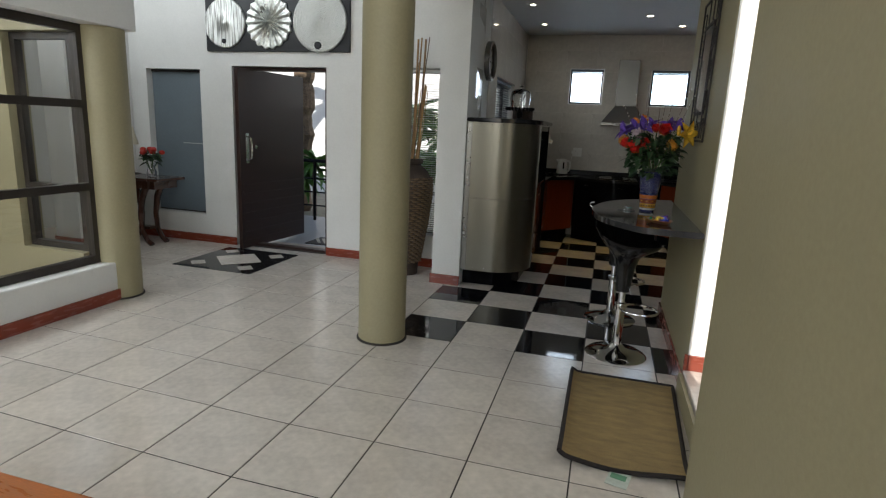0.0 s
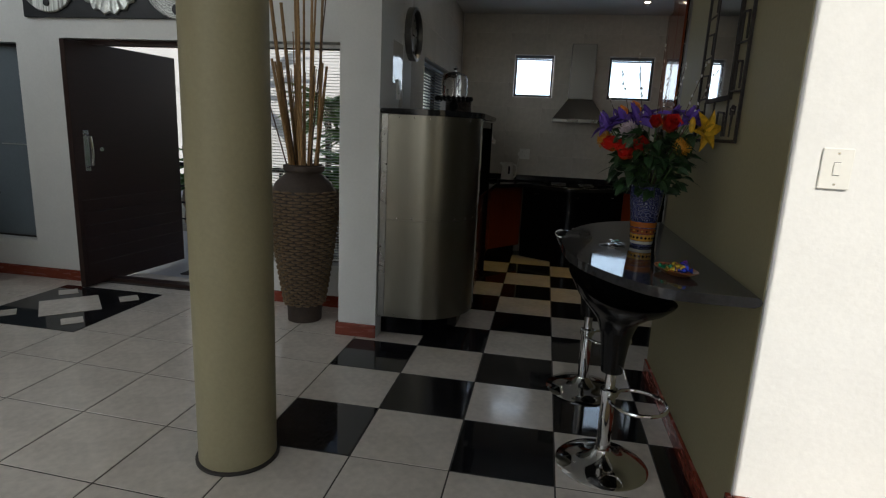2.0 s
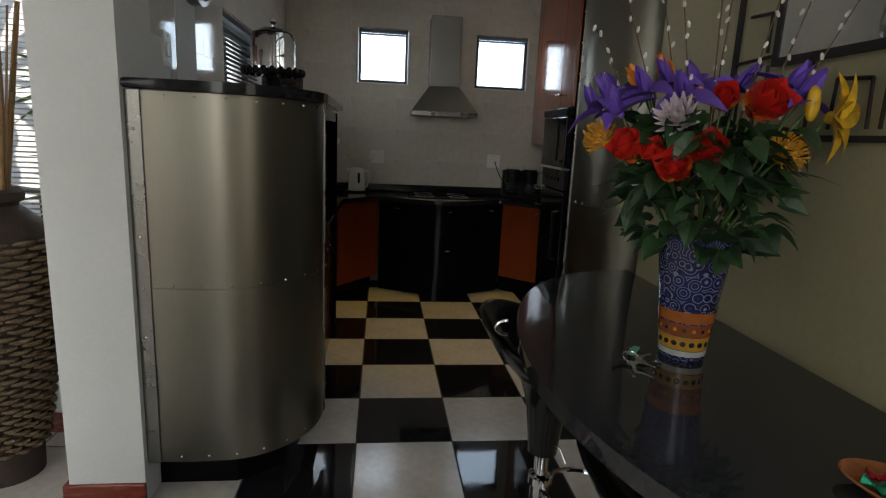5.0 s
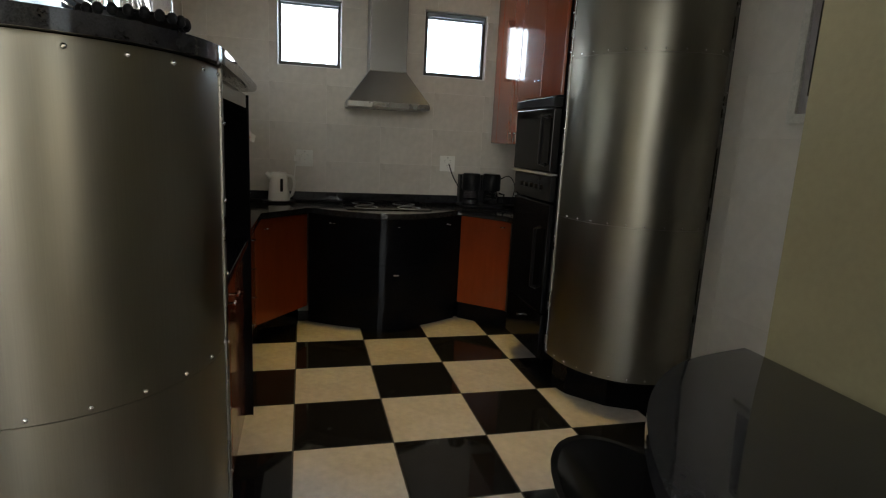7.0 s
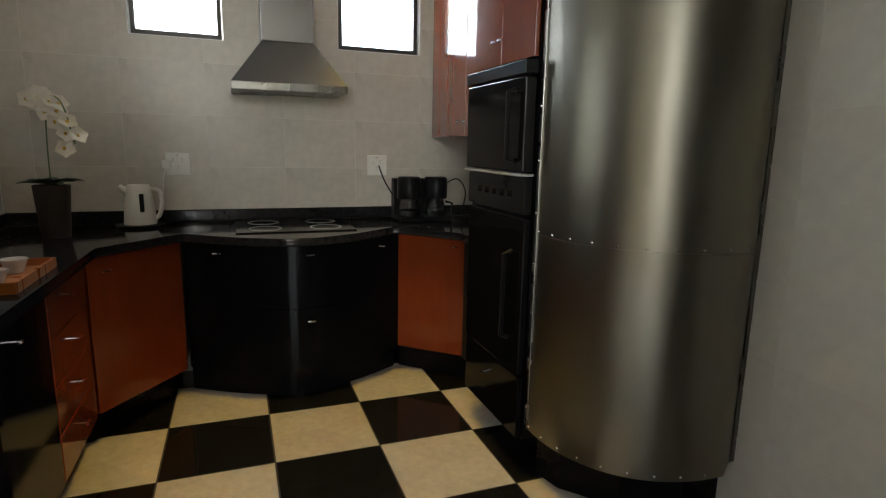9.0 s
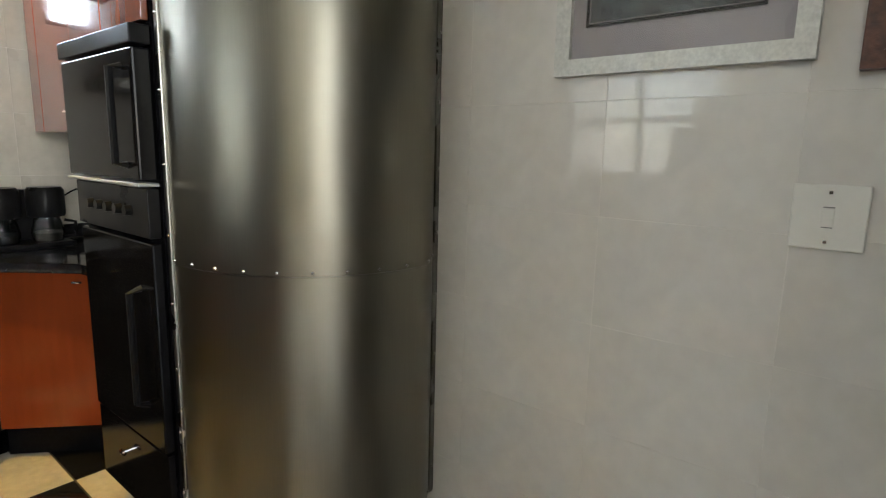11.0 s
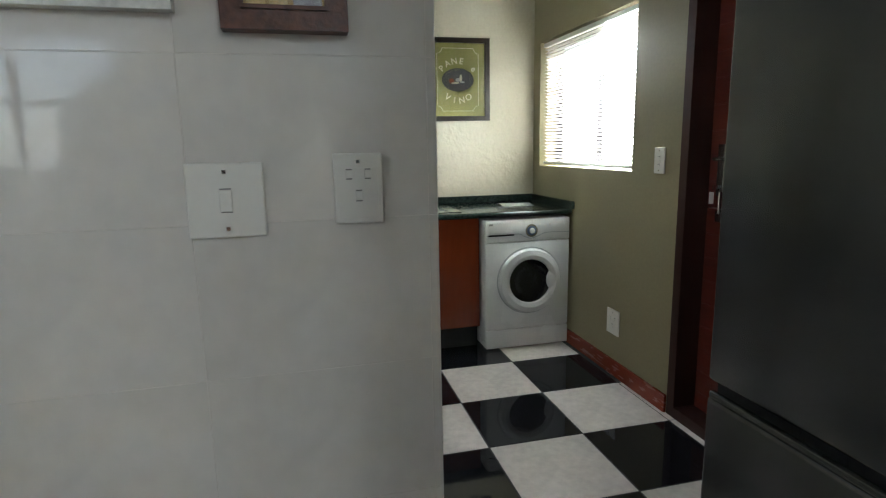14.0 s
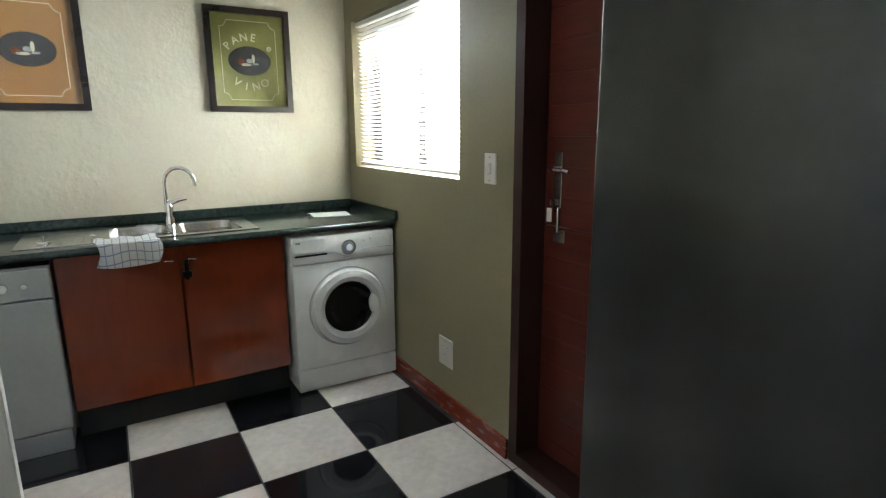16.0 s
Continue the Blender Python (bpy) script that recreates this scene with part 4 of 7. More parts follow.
def bar_stool(x, y, turn):
    st = thing("bar_stool", (x, y, 0), "black bucket bar stool on a chrome pedestal", "bar stool", "stools at the bar")
    part("base", L([(0, 0.0), (0.196, 0.0), (0.198, 0.006), (0.185, 0.016), (0.12, 0.032), (0.06, 0.05), (0.036, 0.075), (0, 0.075)], (x, y), 56), M_CHROME, st, "polished chrome trumpet base", smooth=True)
    part("column", L([(0, 0.07), (0.03, 0.07), (0.03, 0.36), (0.022, 0.365), (0.022, 0.47), (0, 0.47)], (x, y), 28), M_CHROME, st, smooth=True)
    part("collar", L([(0.031, 0.33), (0.038, 0.332), (0.038, 0.358), (0.031, 0.36)], (x, y), 28), M_CHROME, st, smooth=True)
    c, s = math.cos(turn), math.sin(turn)
    pts = []
    for k in range(25):
        a = radians(-155 + 310 * k / 24)
        u, v = 0.13 + 0.115 * math.cos(a), 0.115 * math.sin(a)
        pts.append((x + c * u - s * v, y + s * u + c * v, 0.345))
    pts = [(x + c * 0.03, y + s * 0.03 - 0.0, 0.345)] + pts + [(x + c * 0.03, y + s * 0.03, 0.345)]
    part("footrest", T(pts, 0.008, 8), M_CHROME, st, smooth=True)
    bm = bmesh.new()
    seg = 48
    rows = []
    prof = [(0.045, 0.44, 0), (0.05, 0.50, 0), (0.062, 0.60, 0), (0.085, 0.67, 0.1), (0.125, 0.71, 0.3), (0.175, 0.755, 0.7), (0.205, 0.80, 1.0), (0.208, 0.808, 1.0), (0.198, 0.806, 1.0), (0.165, 0.772, 0.75), (0.11, 0.735, 0.35), (0.05, 0.722, 0.1)]
    for r, z, f in prof:
        row = []
        for k in range(seg):
            a = 2 * math.pi * k / seg
            lift = f * (0.055 * math.cos(a - turn - math.pi) + 0.018 * math.cos(2 * (a - turn)))
            ex = 1 + 0.08 * f * math.cos(2 * (a - turn))
            row.append(bm.verts.new((x + r * ex * math.cos(a), y + r * ex * math.sin(a), z + lift)))
        rows.append(row)
    for p, q in zip(rows, rows[1:]):
        for k in range(seg):
            bm.faces.new((p[k], p[(k + 1) % seg], q[(k + 1) % seg], q[k]))
    bm.faces.new(rows[0][::-1])
    bm.faces.new(rows[-1])
    part("seat", bm, M_SHELL, st, "glossy black bucket seat", smooth=True)
    part("lever", T([(x, y + 0.03, 0.50), (x + 0.04, y - 0.05, 0.47), (x + 0.05, y - 0.075, 0.44)], 0.004, 6), M_CHROME, st)
    return st


bar_stool(0.235, 3.545, radians(-35))
bar_stool(0.195, 4.29, radians(-35))

# framed metal mirror on the bar wall
mr = thing("wall_mirror", (BX, 3.85, 1.41), "rusty iron openwork frame with a small mirror on the olive wall", "mirror")
M_IRON = mat("rusted_iron", (0.013, 0.008, 0.006), 0.6, 0.1, var=0.4, scale=20, bump=0.5)
Y0, Y1, Z0, Z1 = 3.565, 4.20, 1.405, 2.30
frame_x("outer_frame", Y0, Y1, Z0, Z1, BX - 0.016, BX - 0.006, 0.013, M_IRON, mr)
frame_x("inner_frame", 3.705, 4.045, 1.575, 2.13, BX - 0.017, BX - 0.004, 0.018, M_IRON, mr)
mir = bpy.data.materials.new("mirror_glass")
mir.use_nodes = True
mir.node_tree.nodes["Principled BSDF"].inputs["Metallic"].default_value = 1
mir.node_tree.nodes["Principled BSDF"].inputs["Roughness"].default_value = 0.03
mir.node_tree.nodes["Principled BSDF"].inputs["Base Color"].default_value = (0.75, 0.75, 0.72, 1)
part("mirror_pane", B(BX - 0.014, BX - 0.008, 3.722, 4.028, 1.592, 2.113), mir, mr)
RODS = [(3.72, 1.43, 3.72, 1.58), (3.91, 1.43, 3.91, 1.58), (4.06, 1.43, 4.06, 1.58), (3.75, 1.43, 3.755, 1.525), (3.755, 1.525, 3.84, 1.53), (3.84, 1.53, 3.845, 1.43),
        (4.09, 1.43, 4.09, 1.54), (4.09, 1.54, 4.16, 1.545), (4.16, 1.545, 4.16, 1.43), (3.94, 1.5, 4.03, 1.505)]
for z in (1.60, 1.78, 1.96, 2.12):
    RODS += [(3.585, z, 3.71, z + 0.005), (4.04, z, 4.18, z - 0.004)]
    RODS += [(3.61, z + 0.01, 3.615, z + 0.11), (3.615, z + 0.11, 3.69, z + 0.12), (3.675, z + 0.115, 3.675, z + 0.01)]
    RODS += [(4.07, z + 0.01, 4.07, z + 0.1), (4.07, z + 0.1, 4.15, z + 0.105)]
RODS += [(3.80, 2.14, 3.80, 2.28), (3.95, 2.14, 3.95, 2.28)]
for ya, za, yb, zb in RODS:
    part("rod", T([(BX - 0.012, ya, za), (BX - 0.012, yb, zb)], 0.0042, 6), M_IRON, mr)
fg = bmesh.new()
tube(fg, [(BX - 0.012, 3.655, 1.428), (BX - 0.012, 3.65, 1.49), (BX - 0.012, 3.648, 1.53)], [0.003, 0.004, 0.006], 6)
tube(fg, [(BX - 0.012, 3.618, 1.545), (BX - 0.012, 3.625, 1.515), (BX - 0.012, 3.648, 1.525), (BX - 0.012, 3.672, 1.515), (BX - 0.012, 3.678, 1.54)], 0.003, 6)
ball(fg, (BX - 0.012, 3.648, 1.542), 0.0075, 8, 6, 1.3)
part("cast_ornament", fg, M_IRON, mr, "small cast iron ornament")

# ---- vase and bouquet ----
VX, VY, VZ = 0.345, 3.86, 0.932
vs = thing("vase", (VX, VY, VZ), "tall painted vase with blue dots and ochre bands on the bar", "vase")
VR = lambda z: 0.047 + (0.078 - 0.047) * ((z - VZ) / 0.27) ** 1.1
M_BLUE = bpy.data.materials.new("painted_blue_dots")
M_BLUE.use_nodes = True
_n = M_BLUE.node_tree
_b = _n.nodes["Principled BSDF"]
_b.inputs["Roughness"].default_value = 0.18
_tc = _n.nodes.new("ShaderNodeTexCoord")
_v = _n.nodes.new("ShaderNodeTexVoronoi")
_v.inputs["Scale"].default_value = 42
_n.links.new(_tc.outputs["Object"], _v.inputs["Vector"])
_w = _n.nodes.new("ShaderNodeMath")
_w.operation = 'SINE'
_mul = _n.nodes.new("ShaderNodeMath")
_mul.operation = 'MULTIPLY'
_mul.inputs[1].default_value = 26
_n.links.new(_v.outputs["Distance"], _mul.inputs[0])
_n.links.new(_mul.outputs[0], _w.inputs[0])
_r = _n.nodes.new("ShaderNodeValToRGB")
_r.color_ramp.elements[0].position, _r.color_ramp.elements[0].color = 0.0, (0.012, 0.014, 0.05, 1)
_r.color_ramp.elements[1].position, _r.color_ramp.elements[1].color = 1.0, (0.2, 0.21, 0.26, 1)
_e = _r.color_ramp.elements.new(0.7)
_e.color = (0.03, 0.04, 0.2, 1)
_n.links.new(_w.outputs[0], _r.inputs[0])
_n.links.new(_r.outputs[0], _b.inputs["Base Color"])


def vband(name, z0, z1, material, out=0.0, n=2):
    zs = [z0 + (z1 - z0) * i / n for i in range(n + 1)]
    return part(name, L([(VR(zs[0]) - 0.004, zs[0])] + [(VR(z) + out, z) for z in zs] + [(VR(zs[-1]) - 0.004, zs[-1])], (VX, VY), 40), material, vs, smooth=True)


M_OCHRE = mat("ochre_glaze", (0.42, 0.22, 0.03), 0.2, var=0.2)
M_RUST = mat("rust_glaze", (0.22, 0.06, 0.02), 0.2, var=0.2)
M_ORANGE = mat("orange_glaze", (0.34, 0.1, 0.02), 0.2, var=0.2)
M_INK = mat("black_glaze", (0.01, 0.01, 0.01), 0.2)
M_PALE = mat("pale_glaze", (0.45, 0.45, 0.4), 0.2, var=0.2)
part("body", L([(0, VZ + 0.0005), (0.044, VZ + 0.0005), (0.047, VZ + 0.006)] + [(VR(z) - 0.001, z) for z in [VZ + 0.27 * i / 10 for i in range(1, 11)]] + [(VR(VZ + 0.27) - 0.007, VZ + 0.27), (VR(VZ + 0.2) - 0.009, VZ + 0.2), (0, VZ + 0.2)], (VX, VY), 40), M_BLUE, vs, "blue dotted glaze", smooth=True)
vband("band", VZ + 0.012, VZ + 0.024, M_PALE, 0.0006)
vband("band", VZ + 0.026, VZ + 0.056, M_OCHRE, 0.0006)
vband("band", VZ + 0.058, VZ + 0.085, M_RUST, 0.0006)
vband("band", VZ + 0.088, VZ + 0.112, M_ORANGE, 0.0006)
for k in range(18):
    a = 2 * math.pi * k / 18
    for (dz, w, h, m, rr) in ((0.041, 0.009, 0.008, M_INK, 1), (0.0715, 0.006, 0.006, M_OCHRE if k % 2 else M_INK, 1), (0.12, 0.004, 0.004, M_INK, 1)):
        z = VZ + dz
        part("painted_mark", turned(L([(0, 0), (w * 0.7, 0), (w * 0.6, 0.0012), (0, 0.0012)], seg=8), Matrix.Translation((VX + (VR(z) + 0.0004) * math.cos(a), VY + (VR(z) + 0.0004) * math.sin(a), z)) @ Matrix.Rotation(a, 4, 'Z') @ Matrix.Rotation(radians(90), 4, 'Y')), m, vs)

bq = thing("bouquet", (VX, VY, VZ + 0.21), "mixed bouquet of irises, roses, lily and pincushions in the vase", "flowers")
RIGHT, DEEP = Vector((0.857, -0.516, 0)), Vector((0.516, 0.857, 0))


def spot(dx, z, deep=0.0):
    p = Vector((VX, VY, 0)) + RIGHT * (dx - 0.05) * 0.8 + DEEP * deep * 0.9
    return Vector((p.x, p.y, 1.2137 + 0.78 * (z - 1.2)))


def stem(p, r=0.0025):
    a = Vector((VX + (p.x - VX) * 0.12, VY + (p.y - VY) * 0.12, VZ + 0.215))
    mid = a.lerp(p, 0.5) + Vector((0, 0, 0.03))
    part("stem", T(smoothline([tuple(a), tuple(mid), tuple(p)], 4), r, 6), M_STEMG, bq)


M_ROSEO = bpy.data.materials.new("orange_red_petal")
M_ROSEO.use_nodes = True
_n = M_ROSEO.node_tree
_b = _n.nodes["Principled BSDF"]
_b.inputs["Roughness"].default_value = 0.45
_tc = _n.nodes.new("ShaderNodeTexCoord")
_x = _n.nodes.new("ShaderNodeSeparateXYZ")
_n.links.new(_tc.outputs["Object"], _x.inputs[0])
_r = _n.nodes.new("ShaderNodeValToRGB")
_r.color_ramp.elements[0].position, _r.color_ramp.elements[0].color = 0.004, (0.75, 0.26, 0.03, 1)
_r.color_ramp.elements[1].position, _r.color_ramp.elements[1].color = 0.021, (0.55, 0.018, 0.012, 1)
_n.links.new(_x.outputs[0], _r.inputs[0])
_n.links.new(_r.outputs[0], _b.inputs["Base Color"])
M_PURPLE = mat("violet_petal", (0.115, 0.055, 0.34), 0.5, var=0.3, scale=40, piece=0.25)
M_YELLOW = mat("yellow_petal", (0.62, 0.36, 0.02), 0.5, var=0.25, scale=30, piece=0.15)
M_ORPET = mat("orange_petal", (0.7, 0.22, 0.015), 0.5, var=0.25, scale=30)
M_MAUVE = mat("pale_mauve_petal", (0.56, 0.46, 0.5), 0.6, var=0.15, scale=40)
M_PIN = mat("pincushion_style", (0.65, 0.3, 0.03), 0.5, var=0.25, piece=0.2)
M_CATKIN = mat("silver_catkin", (0.6, 0.58, 0.53), 0.9, var=0.1)
ROSEP = petal_mesh("petal", 0.045, 0.05, 0.8, M_ROSEO, 0.75)
IRISP = petal_mesh("petal", 0.062, 0.036, 0.6, M_PURPLE, -0.45)
IRISU = petal_mesh("petal", 0.05, 0.024, 0.7, M_PURPLE, 0.35)
LILYP = petal_mesh("petal", 0.085, 0.046, 0.5, M_YELLOW, -0.4)
TULP = petal_mesh("petal", 0.05, 0.03, 0.9, M_ORPET, 0.4)
YSPOT = petal_mesh("petal", 0.022, 0.009, 0.3, M_YELLOW, -0.3)
MUMP = petal_mesh("petal", 0.034, 0.008, 0.5, M_MAUVE, 0.5)


def whorl(parent, me, p, n, elev, a0, scale=1.0, tilt=None, jit=0.15):
    for k in range(n):
        a = a0 + 2 * math.pi * k / n + random.uniform(-jit, jit)
        m = Matrix.Rotation(a, 4, 'Z') @ Matrix.Rotation(-(elev + random.uniform(-jit, jit)), 4, 'Y')
        if tilt:
            m = tilt @ m
        sc = scale * random.uniform(0.92, 1.08)
        shared("petal", me, parent, p, m.to_euler(), (sc, sc, sc))


def head(name, p, label, core=None, cr=0.012, squash=1.0):
    """A flower head: a small mesh core that carries its petals."""
    bm = ball(bmesh.new(), p, cr, 10, 7, squash)
    return part(name, bm, core or M_STEMG, bq, label, smooth=True)


def facing(p, up=0.6):
    """A tilt that turns a head outward from the middle of the bouquet."""
    d = Vector((p.x - VX, p.y - VY, 0)) - DEEP * 0.09
    d = (d.normalized() + Vector((0, 0, up))).normalized()
    return d.to_track_quat('Z', 'Y').to_matrix().to_4x4()


def rose(dx, z, deep, s=1.0):
    p = spot(dx, z, deep)
    stem(p)
    h = head("rose", p, "orange-red rose", M_ROSE, 0.017 * s, 1.1)
    t = facing(p, 0.5)
    for n, el, sc in ((3, 1.25, 0.85), (4, 1.0, 0.95), (5, 0.75, 1.05), (5, 0.45, 1.1)):
        whorl(h, ROSEP, p - (t @ Vector((0, 0, 0.012))), n, el, random.random() * 6, sc * s * 1.15, t, 0.12)


for a in ((-0.115, 1.40, -0.10, 1.05), (-0.065, 1.395, -0.12, 0.75), (-0.012, 1.355, -0.13, 0.95), (0.05, 1.395, -0.11, 1.05), (0.14, 1.515, -0.04, 1.15), (0.065, 1.53, -0.02, 0.8)):
    rose(*a)


def iris(dx, z, deep):
    p = spot(dx, z, deep)
    stem(p)
    h = head("iris", p, "violet iris with yellow marks", M_PURPLE, 0.008)
    a = random.random() * 6
    t = facing(p, 1.6)
    whorl(h, IRISP, p, 3, 0.35, a, 1.2, t)
    whorl(h, IRISU, p, 3, 1.15, a + 1.05, 1.25, t)
    whorl(h, YSPOT, p + Vector((0, 0, 0.004)), 3, 0.4, a, 1.0, t, 0.02)


for a in ((-0.235, 1.50, 0.0), (-0.195, 1.53, -0.05), (-0.165, 1.49, -0.08), (-0.108, 1.545, -0.03), (-0.06, 1.575, 0.02), (0.0, 1.565, 0.03), (0.205, 1.565, 0.03), (0.235, 1.54, 0.0), (-0.2, 1.55, 0.08), (0.1, 1.57, 0.08), (-0.02, 1.53, -0.06)):
    iris(*a)
for dx, z, dp in ((-0.135, 1.575, 0.03), (-0.065, 1.60, 0.04)):
    p = spot(dx, z, dp)
    stem(p)
    h = head("tulip", p, "orange tulip", M_ORPET, 0.01)
    whorl(h, TULP, p, 6, 1.1, 0.3, 1.0, facing(p, 1.5))
p = spot(-0.02, 1.475, -0.12)
stem(p)
h = head("chrysanthemum", p, "pale mauve chrysanthemum", M_MAUVE, 0.018)
t = facing(p, 0.5)
for n, el in ((14, 0.15), (14, 0.45), (12, 0.75), (9, 1.05), (6, 1.35)):
    whorl(h, MUMP, p, n, el, random.random(), 1.45, t, 0.12)


def pincushion(dx, z, deep):
    p = spot(dx, z, deep)
    stem(p, 0.004)
    h = head("pincushion", p, "yellow-orange pincushion flower", M_PIN, 0.022)
    pm = bmesh.new()
    tube(pm, [(0, 0, 0), (0.03, 0, 0), (0.05, 0, 0.012)], [0.0014, 0.0012, 0.0022], 5)
    me = mesh_of("style", pm, M_PIN, True)
    t = facing(p, 0.7)
    for n, el in ((24, -0.15), (24, 0.2), (20, 0.55), (15, 0.9), (8, 1.25)):
        whorl(h, me, p, n, el, random.random(), 0.8, t, 0.12)


pincushion(0.215, 1.41, -0.03)
pincushion(-0.215, 1.43, -0.02)
p = spot(0.30, 1.50, 0.0)
stem(p, 0.004)
h = head("lily", p, "open yellow lily", M_YELLOW, 0.012)
whorl(h, LILYP, p, 6, 0.55, 0.2, 1.0, facing(p, 0.1))
p = spot(0.255, 1.53, -0.03)
h = head("lily_bud", p, "greenish yellow lily bud", M_YELLOW, 0.013, 2.6)
stem(p)
for k in range(300):
    a = random.random() * 2 * math.pi
    r = 0.02 + 0.125 * math.sqrt(random.random())
    z = 1.18 + 0.25 * random.random()
    rr = min(r, 0.05 + (z - 1.13) * 0.85)
    sc = random.uniform(0.5, 0.85)
    shared("leaf", LEAFMESH, bq, (VX + rr * math.cos(a), VY + rr * math.sin(a), z), (random.uniform(-0.8, 0.8), random.uniform(-0.7, 0.75), a + random.uniform(-0.7, 0.7)), (sc, sc, sc))
BLADE = petal_mesh("blade", 0.2, 0.022, 0.5, M_LEAF, -0.55)
for k in range(9):
    a = k * 2.4
    shared("blade", BLADE, bq, (VX + 0.08 * math.cos(a), VY + 0.08 * math.sin(a), 1.25 + 0.04 * (k % 3)), (0, -0.2 - 0.25 * (k % 2), a), (0.7, 0.8, 0.7))
CAT = mesh_of("catkin", ball(bmesh.new(), (0, 0, 0), 0.0036, 8, 6, 2.0), M_CATKIN, True)
for dx, z, dp in ((-0.2, 1.82, 0.05), (-0.13, 1.92, 0.1), (-0.05, 1.78, -0.03), (0.03, 1.95, 0.05), (0.06, 1.85, 0.1), (0.17, 1.84, 0.0), (0.25, 1.86, 0.08), (0.33, 1.80, 0.0), (-0.26, 1.72, 0.0)):
    p = spot(dx, z, dp)
    a = Vector((VX, VY, VZ + 0.22))
    mid = a.lerp(p, 0.55) + (p - a).cross(Vector((0, 0, 1))) * random.uniform(-0.1, 0.1)
    line = smoothline([tuple(a), tuple(mid), tuple(p)], 10)
    br = part("willow_branch", T(line, [0.0024 - 0.0014 * i / len(line) for i in range(len(line))], 6), M_TWIG, bq, "pussy willow branch with silver catkins")
    for i in range(9, len(line)):
        if i % 3 or i == len(line) - 1:
            q = Vector(line[i])
            shared("catkin", CAT, br, q + Vector((random.uniform(-0.006, 0.006), random.uniform(-0.006, 0.006), 0.004)), (random.uniform(-0.5, 0.5), random.uniform(-0.5, 0.5), 0))

# keys and sweets
ky = thing("key_bunch", (0.21, 3.82, VZ), "bunch of keys with a green tag on the bar", "keys")
part("ring", turned(T([(0.016 * math.cos(a * 0.393), 0.016 * math.sin(a * 0.393), 0) for a in range(17)], 0.0012, 6), Matrix.Translation((0.21, 3.82, VZ + 0.012)) @ Matrix.Rotation(0.5, 4, 'X')), M_CHROME, ky)
for k in range(6):
    a = -2.6 + 0.75 * k
    m = Matrix.Translation((0.21, 3.82, VZ + 0.003 + 0.003 * (k % 3))) @ Matrix.Rotation(a, 4, 'Z')
    bm = turned(box(L([(0, 0), (0.011, 0), (0.011, 0.002), (0, 0.002)], (0.024, 0), 14), 0.034, 0.062, -0.003, 0.003, 0, 0.002), m)
    part("key", bm, M_SS if k % 3 else M_BLACK, ky, "steel key")
part("tag", turned(B(0.01, 0.05, -0.007, 0.007, 0, 0.004, bevel=0.001), Matrix.Translation((0.215, 3.83, VZ + 0.012)) @ Matrix.Rotation(0.9, 4, 'Z')), mat("green_tag", (0.05, 0.3, 0.22), 0.4), ky, "green plastic tag")
DX, DY = 0.385, 3.335
ds = thing("sweet_dish", (DX, DY, VZ), "oval wooden dish of wrapped sweets on the bar", "dish")
part("dish", turned(L([(0, 0.001), (0.05, 0.001), (0.083, 0.02), (0.08, 0.022), (0.048, 0.006), (0, 0.006)], seg=36), Matrix.Translation((DX, DY, VZ)) @ Matrix.Rotation(radians(-62), 4, 'Z') @ Matrix.Diagonal((1.15, 0.72, 1, 1))), mat("warm_wood_dish", (0.3, 0.1, 0.03), 0.4, var=0.3, scale=30), ds, smooth=True)
FOIL = [mat("foil_" + n, c, 0.2, 0.7, var=0.3, scale=120, bump=0.8, bscale=200) for n, c in (("blue", (0.03, 0.06, 0.5)), ("red", (0.45, 0.02, 0.03)), ("gold", (0.65, 0.45, 0.05)), ("purple", (0.12, 0.02, 0.3)), ("green", (0.02, 0.3, 0.15)))]
for k in range(11):
    a = k * 2.4
    r = 0.045 * math.sqrt((k + 0.5) / 11)
    q = Vector((DX + r * math.cos(a) * 0.8, DY + r * math.sin(a) * 1.1, VZ + 0.016 + 0.008 * (k % 3)))
    bm = ball(bmesh.new(), (0, 0, 0), 0.015, 10, 7, 0.75)
    for s in (-1, 1):
        tube(bm, [(s * 0.012, 0, 0), (s * 0.018, 0, 0), (s * 0.03, 0, 0.001)], [0.006, 0.003, 0.011], 7)
    part("sweet", turned(bm, Matrix.Translation(q) @ Matrix.Rotation(a * 1.7, 4, 'Z')), FOIL[k % 5], ds, smooth=True)

# ---- kitchen: windows ----
random.seed(21)
for i, (a, b_) in enumerate(((-0.54, -0.10), (0.51, 0.985))):
    w = thing("window_%d" % (i + 3), ((a + b_) / 2, KY + 0.1, 1.82), "small square kitchen window with black frame", "window", kind="structure")
    frame_y("window_frame", a + 0.004, b_ - 0.004, 1.824, 2.276, KY + 0.03, KY + 0.07, 0.022, M_FRAMEDARK, w)
    pane(B(a + 0.02, b_ - 0.02, KY + 0.048, KY + 0.052, 1.84, 2.26), w)
    blind('x', a + 0.012, b_ - 0.012, KY + 0.018, 1.83, 2.272, 10, M_GREYBLIND, "raised venetian blind at the window head", 0.008, 0.88)
w = thing("window_5", (-1.3, 6.5, 1.15), "kitchen side window with crossed glazing bars", "window", kind="structure")
frame_x("window_frame", 5.954, 7.096, 1.154, 1.976, -1.33, -1.29, 0.035, M_FRAMEDARK, w, [1.56])
part("mullion", B(-1.328, -1.292, 6.50, 6.54, 1.19, 1.54), M_FRAMEDARK, w)
part("mullion", B(-1.328, -1.292, 6.50, 6.54, 1.58, 1.94), M_FRAMEDARK, w)
pane(B(-1.312, -1.308, 5.98, 7.07, 1.18, 1.95), w)
